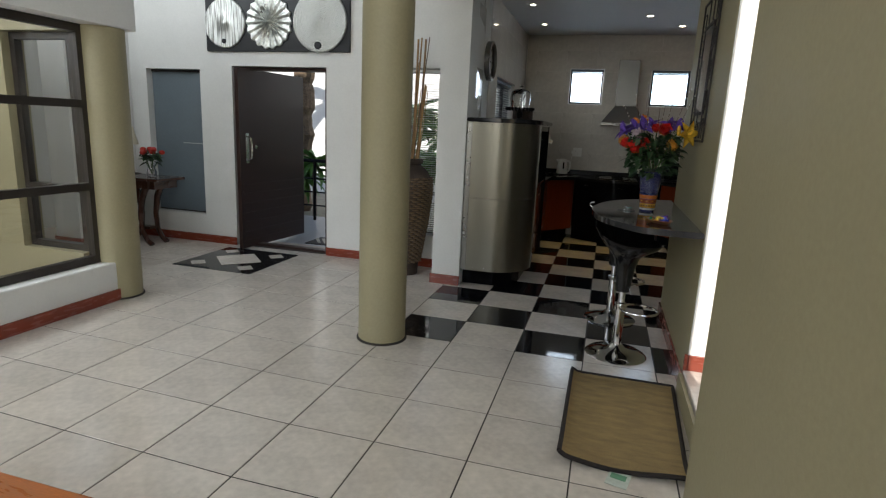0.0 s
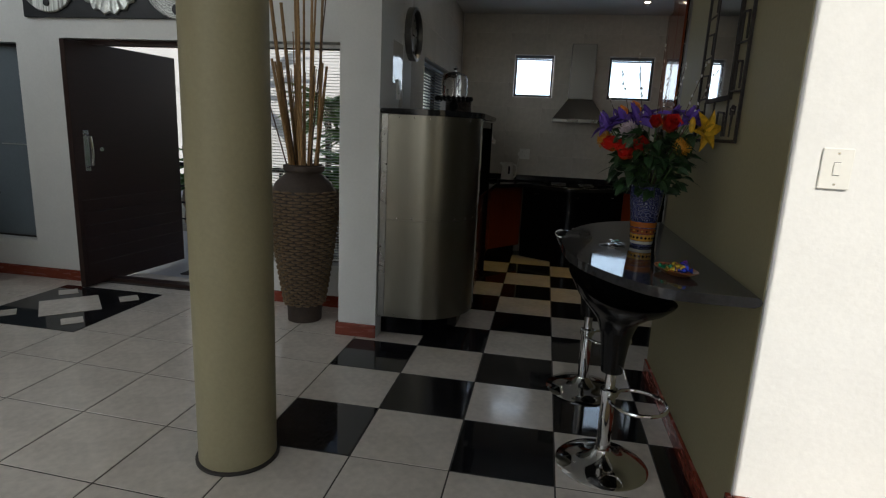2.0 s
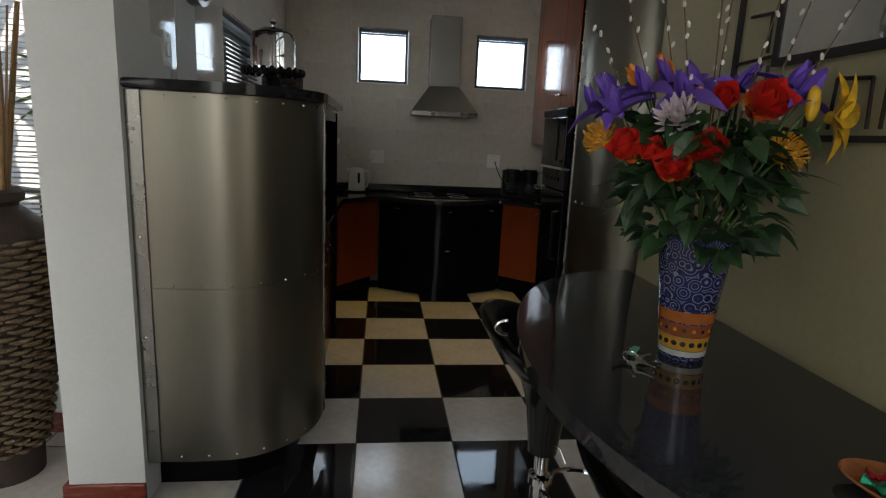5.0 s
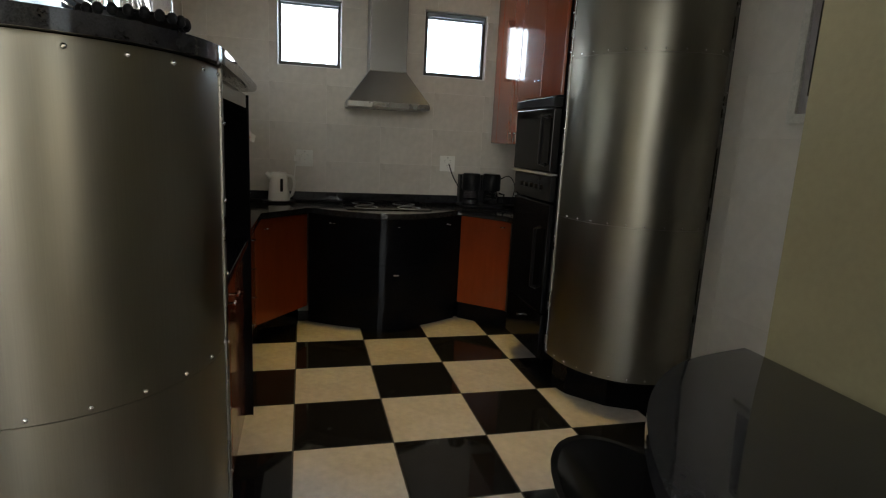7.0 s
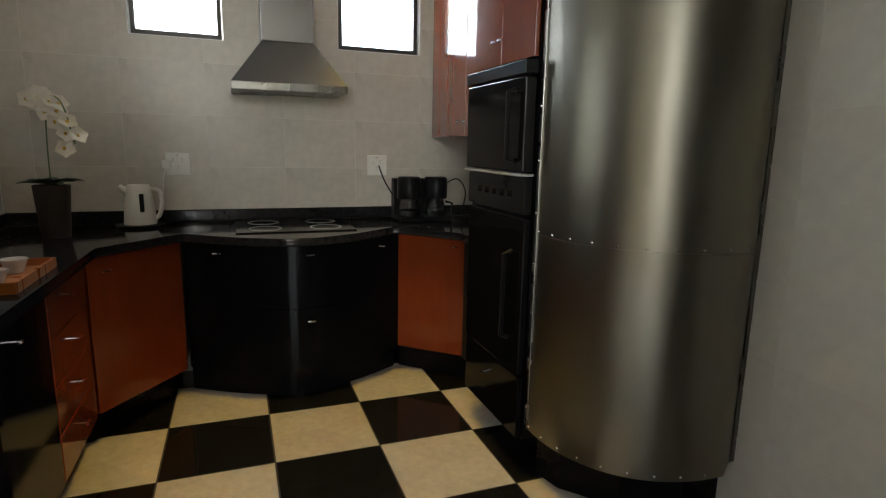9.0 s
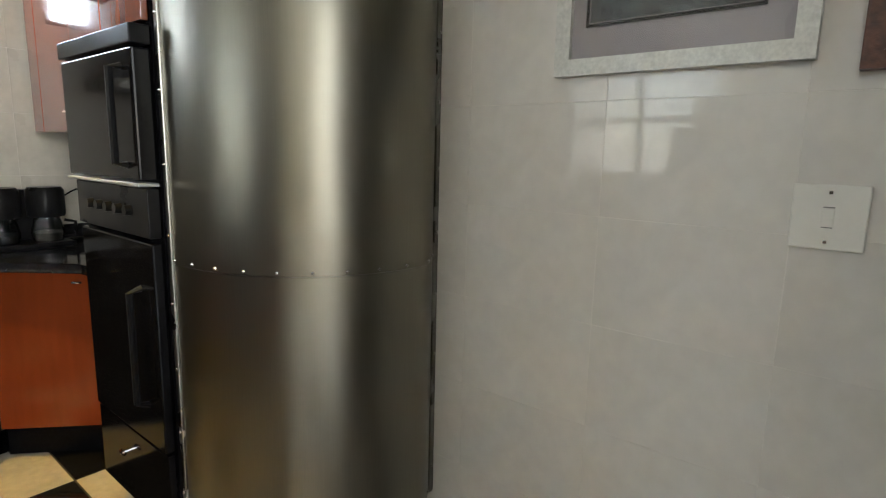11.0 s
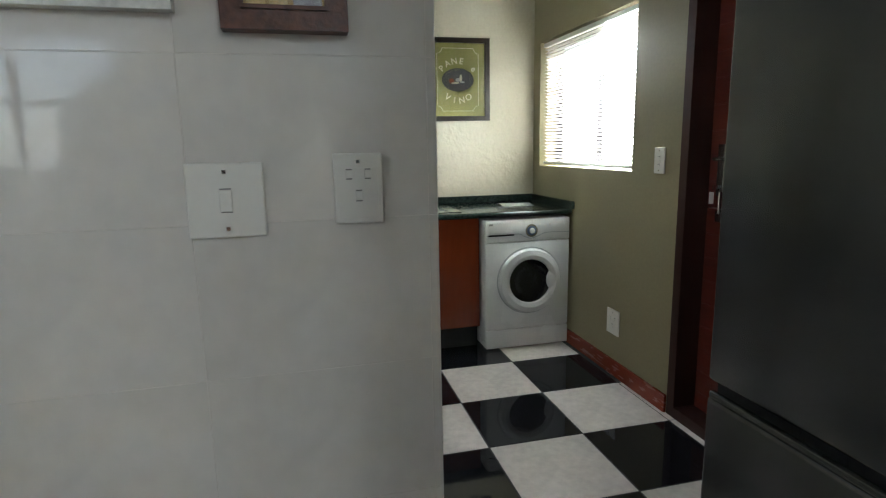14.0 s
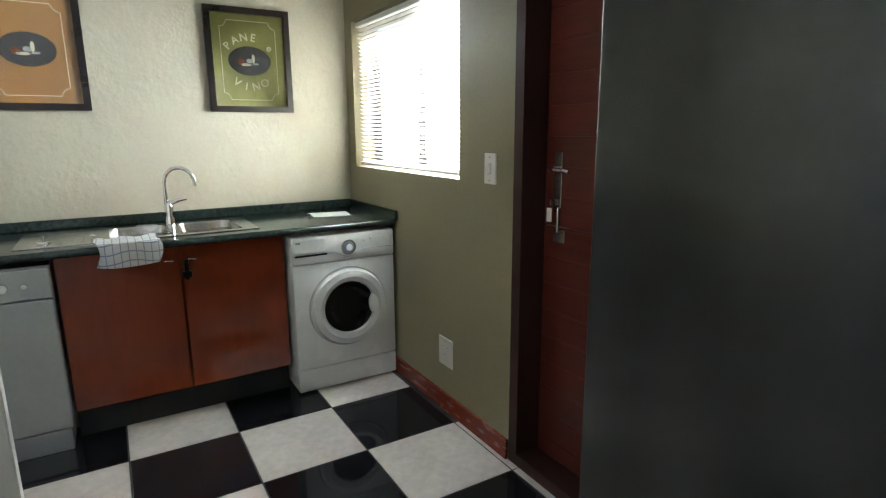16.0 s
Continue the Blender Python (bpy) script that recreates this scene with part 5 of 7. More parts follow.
blind('y', 5.96, 7.09, -1.215, 1.16, 1.975, -14, M_GREYBLIND, "open dark venetian blind in the kitchen side window", 0.026)

# ---- wall tiles ----
TW, TH, TZ = 0.40, 0.272, 0.065


def minus(rect, holes):
    """What is left of a rectangle (a0, a1, z0, z1) once the holes are cut out, as rectangles."""
    out = [rect]
    for h in holes:
        nxt = []
        for a0, a1, z0, z1 in out:
            b0, b1, y0, y1 = max(a0, h[0]), min(a1, h[1]), max(z0, h[2]), min(z1, h[3])
            if b0 >= b1 or y0 >= y1:
                nxt.append((a0, a1, z0, z1))
                continue
            for r in ((a0, b0, z0, z1), (b1, a1, z0, z1), (b0, b1, z0, y0), (b0, b1, y1, z1)):
                if r[1] - r[0] > 0.004 and r[3] - r[2] > 0.004:
                    nxt.append(r)
        out = nxt
    return out


def tile_wall(name, label, axis, at, face, a0, a1, start, holes=(), zlow=0.0, glaze=M_WALLTILE):
    """Glazed tiles on a wall. axis: the way the wall runs; at: its tiled face; face: +1 or -1, the way it looks."""
    d = -face
    bm = bmesh.new()
    for r in minus((a0, a1, zlow, LOW - 0.002), holes):
        lo, hi = sorted((at + d * 0.0007, at + d * 0.0115))
        box(bm, r[0], r[1], lo, hi, r[2], r[3]) if axis == 'x' else box(bm, lo, hi, r[0], r[1], r[2], r[3])
    bed = tagged(part(name, bm, M_WGROUT), label, "wall", kind="structure")
    z = TZ - TH
    cache = {}
    while z < LOW:
        u = start
        while u > a0:
            u -= TW
        while u < a1:
            g = 0.0006
            r0 = (max(u, a0) + g, min(u + TW, a1) - g, max(z, zlow) + g, min(z + TH, LOW - 0.002) - g)
            u += TW
            if r0[1] - r0[0] < 0.01 or r0[3] - r0[2] < 0.01:
                continue
            rs = minus(r0, holes)
            if not rs:
                continue
            c = ((r0[0] + r0[1]) / 2, (r0[2] + r0[3]) / 2)
            key = tuple(round(v, 4) for r in rs for v in (r[0] - c[0], r[1] - c[0], r[2] - c[1], r[3] - c[1]))
            if key not in cache:
                bm = bmesh.new()
                for q0, q1, z0, z1 in rs:
                    lo, hi = sorted((0.0, d * 0.0075))
                    bv = 0.0006 if len(rs) == 1 else 0
                    if axis == 'x':
                        box(bm, q0 - c[0], q1 - c[0], lo, hi, z0 - c[1], z1 - c[1], bevel=bv, seg=1)
                    else:
                        box(bm, lo, hi, q0 - c[0], q1 - c[0], z0 - c[1], z1 - c[1], bevel=bv, seg=1)
                cache[key] = mesh_of("wall_tile", bm, glaze)
            o = new("wall_tile", cache[key])
            o.parent = bed
            w = random.uniform(-0.0003, 0.0003)
            o.location = (c[0], at + w, c[1]) if axis == 'x' else (at + w, c[0], c[1])
            t = random.uniform(-0.0012, 0.0012), random.uniform(-0.0012, 0.0012)
            o.rotation_euler = (t[0], 0, t[1]) if axis == 'x' else (0, t[0], t[1])
        z += TH
    return bed


tile_wall("tiled_wall_rear", "beige glazed tiles on the kitchen rear wall, coloured as less lit", 'x', KY, -1, -1.148, RX - 0.002, -1.0, [(-0.545, -0.095, 1.815, 2.285), (0.505, 0.99, 1.815, 2.285)], glaze=M_REARTILE)
tile_wall("tiled_wall_side", "glossy beige glazed tiles on the kitchen side wall", 'y', -1.153, 1, 4.98, KY - 0.002, 5.2, [(5.945, 7.105, 1.145, 1.985)])
tile_wall("tiled_wall_right", "glossy beige glazed tiles beside the steel cupboard", 'y', RX, -1, 4.68, KY - 0.002, 5.097)
tile_wall("tiled_wall_end", "glossy beige glazed tiles on the wall end", 'x', 4.708, -1, RX + 0.002, 1.66, RX)

# ---- kitchen: cabinets ----
kc = thing("kitchen_worktop", (0.2, 7.6, 0.83), "black granite worktop with a bowed front over the hob", "worktop")
FRONT = [(-0.62, 6.055), (-0.62, 7.2), (-0.35, 7.495)] + smoothline([(-0.31, 7.51), (-0.06, 7.34), (0.2, 7.255), (0.46, 7.34), (0.71, 7.52)]) + [(0.76, 7.51), (0.99, 7.25), (0.99, 7.04)]
part("granite_top", P([(-1.148, 6.055)] + FRONT + [(1.555, 7.04), (1.555, 7.962), (-1.148, 7.962)], 0.824, 0.862, 0.010), M_GRANITE, kc, smooth=True)
part("upstand", B(-1.145, 1.555, 7.945, 7.965, 0.8625, 0.925, bevel=0.004), M_GRANITE, kc)
part("upstand", B(-1.148, -1.13, 6.06, 7.944, 0.8625, 0.925, bevel=0.004), M_GRANITE, kc)
part("hob", B(-0.08, 0.50, 7.44, 7.90, 0.8625, 0.868, bevel=0.002), M_BLACKGLOSS, kc, "black glass hob")
for x, y in ((0.06, 7.56), (0.36, 7.56), (0.06, 7.78), (0.36, 7.78)):
    part("hob_ring", L([(0.07, 0.8682), (0.082, 0.8682), (0.082, 0.8690), (0.07, 0.8690)], (x, y), 32), M_SILVER, kc)
cu = thing("drawer_unit", (-0.9, 6.6, 0), "cherry lacquered drawers beside a dark appliance", "cabinet")
part("body", B(-1.14, -0.668, 6.06, 7.18, 0.15, 0.822), M_MATTEBLACK, cu)
part("plinth", B(-1.14, -0.72, 6.06, 7.2, 0, 0.148), M_BLACKGLOSS, cu)
cab_door(cu, (-0.648, 6.06), (-0.648, 6.68), 0.155, 0.818, M_BLACKGLOSS, (0.5, 0.76), "appliance_door")
for k in range(4):
    cab_door(cu, (-0.648, 6.683), (-0.648, 7.16), 0.155 + 0.166 * k, 0.318 + 0.166 * k, M_RED, (0.5, 0.25 + 0.166 * k), "drawer")
lc = thing("corner_cabinet", (-0.6, 7.5, 0), "cherry lacquered diagonal corner cabinet", "cabinet", "corner cabinets")
part("body", P([(-0.665, 7.2), (-0.35, 7.61), (-0.35, 7.95), (-1.12, 7.95), (-1.12, 7.2)], 0.15, 0.822), M_MATTEBLACK, lc)
part("plinth", P([(-0.70, 7.26), (-0.40, 7.67), (-0.40, 7.95), (-1.12, 7.95), (-1.12, 7.26)], 0, 0.148), M_BLACKGLOSS, lc)
cab_door(lc, (-0.647, 7.19), (-0.335, 7.60), 0.155, 0.82, M_RED, (0.14, 0.76))
bc = thing("hob_cabinet", (0.22, 7.6, 0), "bowed black lacquer cabinet under the hob", "cabinet")
BOW = smoothline([(-0.325, 7.625), (-0.06, 7.47), (0.22, 7.385), (0.50, 7.47), (0.765, 7.61)], 8)
part("body", P([(x, y + 0.02) for x, y in BOW] + [(0.765, 7.95), (-0.325, 7.95)], 0.15, 0.822), M_MATTEBLACK, bc)
part("plinth", P([(x, y + 0.09) for x, y in BOW] + [(0.765, 7.95), (-0.325, 7.95)], 0, 0.148), M_BLACKGLOSS, bc)
for a, b_ in ((0, 9), (9, 24), (24, len(BOW) - 1)):
    seg = BOW[a:b_ + 1]
    if a != 9:
        d = part("door", sheet(bmesh.new(), seg, 0.155, 0.82, 0.018), M_BLACKGLOSS, bc, smooth=True)
        q = seg[len(seg) // 2]
        shared("handle", KNOB, d, (q[0], q[1], 0.76), (0, 0, radians(-90)))
    else:
        for z0, z1 in ((0.155, 0.485), (0.488, 0.82)):
            d = part("drawer", sheet(bmesh.new(), seg, z0, z1, 0.018), M_BLACKGLOSS, bc, smooth=True)
            q = seg[len(seg) // 2]
            shared("handle", KNOB, d, (q[0], q[1], z1 - 0.06), (0, 0, radians(-90)))
rcab = thing("corner_cabinet", (0.95, 7.5, 0), "cherry lacquered diagonal corner cabinet", "cabinet", "corner cabinets")
part("body", P([(0.772, 7.64), (1.06, 7.385), (1.06, 7.04), (1.55, 7.04), (1.55, 7.95), (0.772, 7.95)], 0.15, 0.822), M_MATTEBLACK, rcab)
part("plinth", P([(0.80, 7.70), (1.12, 7.42), (1.12, 7.04), (1.55, 7.04), (1.55, 7.95), (0.80, 7.95)], 0, 0.148), M_BLACKGLOSS, rcab)
cab_door(rcab, (0.765, 7.617), (1.062, 7.355), 0.155, 0.82, M_RED, (0.86, 0.765))

tw = thing("oven_tower", (1.25, 6.75, 0), "tall black tower with built-in oven and cherry upper doors", "oven cabinet")
part("carcass", B(0.955, 1.555, 6.462, 7.03, 0.15, LOW - 0.012), M_BLACKGLOSS, tw)
part("plinth", P([(1.15, 6.462), (1.15, 7.03), (1.55, 7.03), (1.55, 6.462)], 0, 0.148), M_BLACKGLOSS, tw)
part("oven_door", B(0.905, 0.953, 6.47, 6.995, 1.205, 1.545, bevel=0.006), M_BLACKGLOSS, tw, "black glass oven door")
part("oven_trim", B(0.898, 0.953, 6.465, 7.0, 1.19, 1.2, bevel=0.002), M_SILVER, tw)
part("oven_top_trim", B(0.90, 0.953, 6.465, 7.0, 1.552, 1.60, bevel=0.004), M_BLACK, tw)
part("oven_handle", T([(0.905, 6.54, 1.50), (0.875, 6.54, 1.495), (0.875, 6.54, 1.25), (0.905, 6.54, 1.245)], 0.01, 8), M_BLACK, tw, smooth=True)
cp = part("control_panel", B(0.92, 0.953, 6.47, 6.995, 1.05, 1.185, bevel=0.003), M_BLACK, tw)
for k in range(5):
    part("knob", turned(L([(0, 0), (0.016, 0), (0.014, 0.018), (0, 0.018)], seg=18), Matrix.Translation((0.919, 6.58 + 0.07 * k, 1.12)) @ Matrix.Rotation(radians(-90), 4, 'Y')), M_BLACK, cp, smooth=True)
part("lower_door", B(0.925, 0.953, 6.47, 6.995, 0.42, 1.035, bevel=0.005), M_BLACKGLOSS, tw)
part("lower_handle", T([(0.925, 6.56, 0.90), (0.892, 6.56, 0.89), (0.892, 6.56, 0.56), (0.925, 6.56, 0.55)], 0.01, 8), M_BLACK, tw, smooth=True)
d = part("bottom_drawer", B(0.93, 0.953, 6.47, 6.995, 0.155, 0.412, bevel=0.004), M_BLACKGLOSS, tw)
shared("handle", KNOB, d, (0.93, 6.75, 0.33), (0, 0, radians(180)))
cab_door(tw, (0.935, 7.0), (0.935, 6.74), 1.612, LOW - 0.02, M_RED, (0.9, 1.70))
cab_door(tw, (0.935, 6.737), (0.935, 6.47), 1.612, LOW - 0.02, M_RED, (0.1, 1.70))
uc = thing("upper_cabinet", (1.3, 7.4, 1.345), "cherry lacquered upper cabinet with a glossy door", "cabinet")
part("body", B(1.09, 1.555, 7.035, 7.95, 1.347, LOW - 0.012), M_RED, uc)
cab_door(uc, (1.07, 7.83), (1.07, 7.43), 1.345, LOW - 0.02, M_RED, (0.9, 1.42))
cab_door(uc, (1.07, 7.427), (1.07, 7.04), 1.345, LOW - 0.02, M_RED, (0.1, 1.42))
part("side_panel", B(1.069, 1.089, 7.832, 7.95, 1.345, LOW - 0.02), M_RED, uc)

hd = thing("cooker_hood", (0.2, 7.8, 1.54), "stainless steel chimney cooker hood above the hob", "cooker hood")
bm = bmesh.new()
lo = [bm.verts.new(v) for v in ((-0.07, 7.64, 1.585), (0.495, 7.64, 1.585), (0.495, 7.962, 1.585), (-0.07, 7.962, 1.585))]
hi = [bm.verts.new(v) for v in ((0.085, 7.76, 1.80), (0.345, 7.76, 1.80), (0.345, 7.962, 1.80), (0.085, 7.962, 1.80))]
bm.faces.new(lo[::-1])
bm.faces.new(hi)
for k in range(4):
    bm.faces.new((lo[k], lo[(k + 1) % 4], hi[(k + 1) % 4], hi[k]))
M_HOOD = mat("dark_brushed_steel", (0.2, 0.195, 0.185), 0.34, 1.0, var=0.06, scale=3, fine=200)
part("canopy", bm, M_HOOD, hd)
part("lip", B(-0.072, 0.497, 7.635, 7.964, 1.545, 1.584, bevel=0.003), M_STEELSIDE, hd)
part("chimney", B(0.085, 0.345, 7.76, 7.964, 1.801, 2.38, bevel=0.003), M_HOOD, hd)

# worktop things
kt = thing("kettle", (-0.53, 7.82, 0.862), "white cordless electric kettle on a black tray", "kettle")
KX, KYY = -0.53, 7.82
part("tray", L([(0, 0.863), (0.11, 0.863), (0.115, 0.872), (0, 0.872)], (KX, KYY), 32), M_BLACK, kt, smooth=True)
part("body", L([(0, 0.874), (0.075, 0.874), (0.075, 0.89), (0.068, 0.97), (0.058, 1.05), (0.05, 1.07), (0, 1.075)], (KX, KYY), 32), M_PLASTIC, kt, smooth=True)
part("handle", T(smoothline([(KX + 0.05, KYY - 0.005, 1.05), (KX + 0.095, KYY - 0.01, 1.04), (KX + 0.105, KYY - 0.01, 0.98), (KX + 0.09, KYY - 0.01, 0.92), (KX + 0.07, KYY, 0.90)], 4), 0.011, 8), M_PLASTIC, kt, smooth=True)
part("spout", T([(KX - 0.045, KYY - 0.01, 1.03), (KX - 0.085, KYY - 0.015, 1.065)], [0.022, 0.012], 10), M_PLASTIC, kt, smooth=True)
part("gauge", B(KX + 0.01, KX + 0.03, KYY - 0.074, KYY - 0.062, 0.94, 1.03, bevel=0.003), M_BLACK, kt, "dark water gauge")
cm = thing("coffee_maker", (0.95, 7.76, 0.862), "black double filter coffee maker with glass jug", "coffee maker")
for x in (0.87, 1.03):
    part("tank", L([(0, 0.99), (0.066, 0.99), (0.07, 1.0), (0.07, 1.10), (0.06, 1.115), (0, 1.118)], (x, 7.76), 28), M_BLACK, cm, smooth=True)
    part("jug", L([(0, 0.885), (0.055, 0.885), (0.062, 0.92), (0.05, 0.975), (0.045, 0.985), (0.047, 0.985), (0.058, 0.92), (0.05, 0.889), (0, 0.889)], (x, 7.76), 28), M_GLASS, cm, smooth=True)
    part("coffee", L([(0, 0.8895), (0.049, 0.8895), (0.054, 0.92), (0, 0.92)], (x, 7.76), 24), M_MATTEBLACK, cm)
part("base", B(0.79, 1.11, 7.68, 7.90, 0.863, 0.884, bevel=0.006), M_BLACK, cm)
part("back", B(0.80, 1.10, 7.83, 7.90, 0.8845, 1.10, bevel=0.006), M_BLACK, cm)
part("jug_handle", T([(1.09, 7.75, 0.97), (1.13, 7.74, 0.96), (1.13, 7.74, 0.90), (1.085, 7.75, 0.895)], 0.007, 8), M_BLACK, cm, smooth=True)
part("cord", T(smoothline([(0.80, 7.86, 1.0), (0.76, 7.90, 1.08), (0.735, 7.945, 1.17)], 5), 0.004, 6), M_BLACK, cm)
part("cord", T(smoothline([(1.10, 7.85, 1.05), (1.18, 7.80, 1.10), (1.23, 7.78, 1.02), (1.21, 7.80, 0.88)], 5), 0.004, 6), M_BLACK, cm)


def socket(name, axis, at, face, a, z, w, h, label, switches=()):
    """A wall plate; axis is the way the wall runs, face the way it looks."""
    s = thing(name, (a, at, z) if axis == 'x' else (at, a, z), label, "switch" if "switch" in name else "socket")

    def pb(u0, u1, d0, d1, z0, z1, **k):
        lo, hi = sorted((at + face * d0, at + face * d1))
        return B(u0, u1, lo, hi, z0, z1, **k) if axis == 'x' else B(lo, hi, u0, u1, z0, z1, **k)
    part("plate", pb(a - w / 2, a + w / 2, 0.0006, 0.009, z - h / 2, z + h / 2, bevel=0.003), M_PLASTIC, s)
    if len(switches) == 3:
        part("cover_plate", pb(a - w * 0.4, a + w * 0.4, 0.0091, 0.0105, z - h * 0.42, z + h * 0.30, bevel=0.0006), M_PLASTIC, s)
    for du, dz, sw, sh in switches:
        part("rocker", pb(a + du - sw / 2, a + du + sw / 2, 0.0106 if len(switches) == 3 else 0.0092, 0.014, z + dz - sh / 2, z + dz + sh / 2, bevel=0.0015), M_PLASTIC, s)
        part("slot", pb(a + du - sw / 2 + 0.001, a + du + sw / 2 - 0.001, 0.009, 0.0110 if len(switches) == 3 else 0.0096, z + dz - sh / 2 - 0.002, z + dz + sh / 2 + 0.002), mat("grey_gap", (0.2, 0.2, 0.19), 0.6), s)
    for dz in (-h * 0.38, h * 0.38):
        part("screw", pb(a - 0.003, a + 0.003, 0.009, 0.0102, z + dz - 0.003, z + dz + 0.003), M_SS, s)
    return s


HOLES3 = ((-0.022, 0.02, 0.012, 0.012), (0.022, 0.02, 0.012, 0.012), (0, -0.02, 0.012, 0.014))
socket("wall_socket", 'x', KY, -1, -0.354, 1.17, 0.12, 0.12, "white double wall socket on the tiles", HOLES3)
socket("wall_socket", 'x', KY, -1, 0.727, 1.17, 0.12, 0.12, "white double wall socket behind the coffee maker", HOLES3)
pl = thing("plug", (-0.42, KY - 0.03, 1.165), "white plug with cord in the wall socket", "plug")
part("plug_body", B(-0.43, -0.385, KY - 0.045, KY - 0.0145, 1.145, 1.19, bevel=0.006), M_PLASTIC, pl)
part("cord", T(smoothline([(-0.41, KY - 0.045, 1.15), (-0.42, KY - 0.08, 1.10), (-0.43, KY - 0.09, 0.98), (-0.46, KY - 0.12, 0.885)], 5), 0.0035, 6), M_PLASTIC, pl)
socket("light_switch", 'y', RX, -1, 5.039, 1.193, 0.122, 0.123, "square white light switch plate on the glazed tiles", ((0.0, 0.0, 0.02, 0.036),))
socket("wall_socket", 'y', RX, -1, 4.822, 1.205, 0.084, 0.121, "narrow white socket plate on the glazed tiles", ((-0.016, 0.025, 0.012, 0.014), (0.016, 0.025, 0.012, 0.014), (0, -0.012, 0.013, 0.016)))
socket("light_switch", 'x', 3.30, 1, 2.885, 1.19, 0.075, 0.12, "white light switch beside the laundry door", ((0.0, 0.0, 0.02, 0.036),))
socket("wall_socket", 'x', 3.30, 1, 3.232, 0.303, 0.12, 0.14, "white wall socket above the laundry skirting", HOLES3)
socket("light_switch", 'x', 3.089, -1, 0.73, 1.345, 0.085, 0.12, "white light switch on the passage wall", ((0.0, 0.0, 0.02, 0.036),))
socket("light_switch", 'y', -1.153, 1, 5.12, 1.66, 0.085, 0.13, "olive-centred light switch on the tiled wall", ((0.0, 0.0, 0.03, 0.05),))
orc = thing("orchid", (-0.825, 7.54, 0.862), "white orchid in a dark glass pot on the worktop", "plant")
OX, OY = -0.825, 7.54
part("pot", L([(0, 0.863), (0.055, 0.863), (0.072, 1.09), (0.066, 1.09), (0.06, 1.07), (0, 1.07)], (OX, OY), 24), M_POT, orc, smooth=True)
part("stem", T(smoothline([(OX, OY, 1.06), (OX, OY, 1.25), (OX + 0.02, OY - 0.02, 1.45), (OX + 0.08, OY - 0.05, 1.44), (OX + 0.12, OY - 0.07, 1.27)], 5), 0.003, 6), M_STEMG, orc)
M_ORCH = mat("white_orchid_petal", (0.78, 0.74, 0.66), 0.5, var=0.06)
ORP = petal_mesh("petal", 0.04, 0.045, 0.3, M_ORCH, 0.1)
for k in range(13):
    u = k / 12
    p = Vector((OX - 0.02 + 0.13 * u + 0.03 * (k % 3 - 1), OY - 0.03 - 0.05 * u + 0.02 * (k % 2), 1.45 - 0.2 * u * u + 0.022 * (k % 2)))
    fl = part("blossom", ball(bmesh.new(), p, 0.008, 8, 6), M_YELLOW, orc, "white orchid blossom", smooth=True)
    t = Vector((0.55, -0.8, 0.1 + 0.2 * (k % 3))).to_track_quat('Z', 'Y').to_matrix().to_4x4()
    whorl(fl, ORP, p, 5, 0.25, k * 0.7, 1.1, t, 0.1)
for k in range(6):
    shared("leaf", LEAFMESH, orc, (OX, OY, 1.09), (0, -0.35 + 0.1 * (k % 2), k * 1.05), (1.5, 1.3, 1.2))
ty = thing("serving_tray", (-0.72, 6.65, 0.862), "small wooden tray with white cups on the worktop", "tray")
part("tray_base", B(-0.84, -0.655, 6.48, 6.86, 0.863, 0.870), M_ORANGEWOOD, ty)
for b_ in ((-0.84, -0.655, 6.48, 6.49), (-0.84, -0.655, 6.85, 6.86), (-0.84, -0.83, 6.491, 6.849), (-0.665, -0.655, 6.491, 6.849)):
    part("tray_side", B(*b_, 0.8705, 0.895), M_ORANGEWOOD, ty)
for x, y in ((-0.74, 6.58), (-0.74, 6.75)):
    part("cup", L([(0, 0.871), (0.022, 0.871), (0.038, 0.915), (0.035, 0.915), (0.02, 0.877), (0, 0.877)], (x, y), 20), M_APPL, ty, smooth=True)

# clock on the side wall
ck = thing("wall_clock", (-1.15, 5.43, 2.07), "round black-rimmed clock on the tiled wall", "clock")
CM = Matrix.Translation((-1.151, 5.43, 2.07)) @ Matrix.Rotation(radians(90), 4, 'Y')
part("rim", turned(L([(0.15, 0.0), (0.185, 0.0), (0.185, 0.05), (0.165, 0.055), (0.15, 0.03)], seg=48), CM), M_STEELSIDE, ck, smooth=True)
part("face", turned(L([(0, 0.0), (0.15, 0.0), (0.15, 0.012), (0, 0.012)], seg=40), CM), M_PALE, ck)
part("hand", B(-1.137, -1.135, 5.425, 5.435, 2.07, 2.17), M_INK, ck)
part("hand", B(-1.137, -1.135, 5.43, 5.50, 2.065, 2.075), M_INK, ck)
for k in range(12):
    a = k * math.pi / 6
    part("hour_mark", turned(B(0.115, 0.14, -0.004, 0.004, 0.0125, 0.0145), CM @ Matrix.Rotation(a, 4, 'Z')), M_INK, ck)

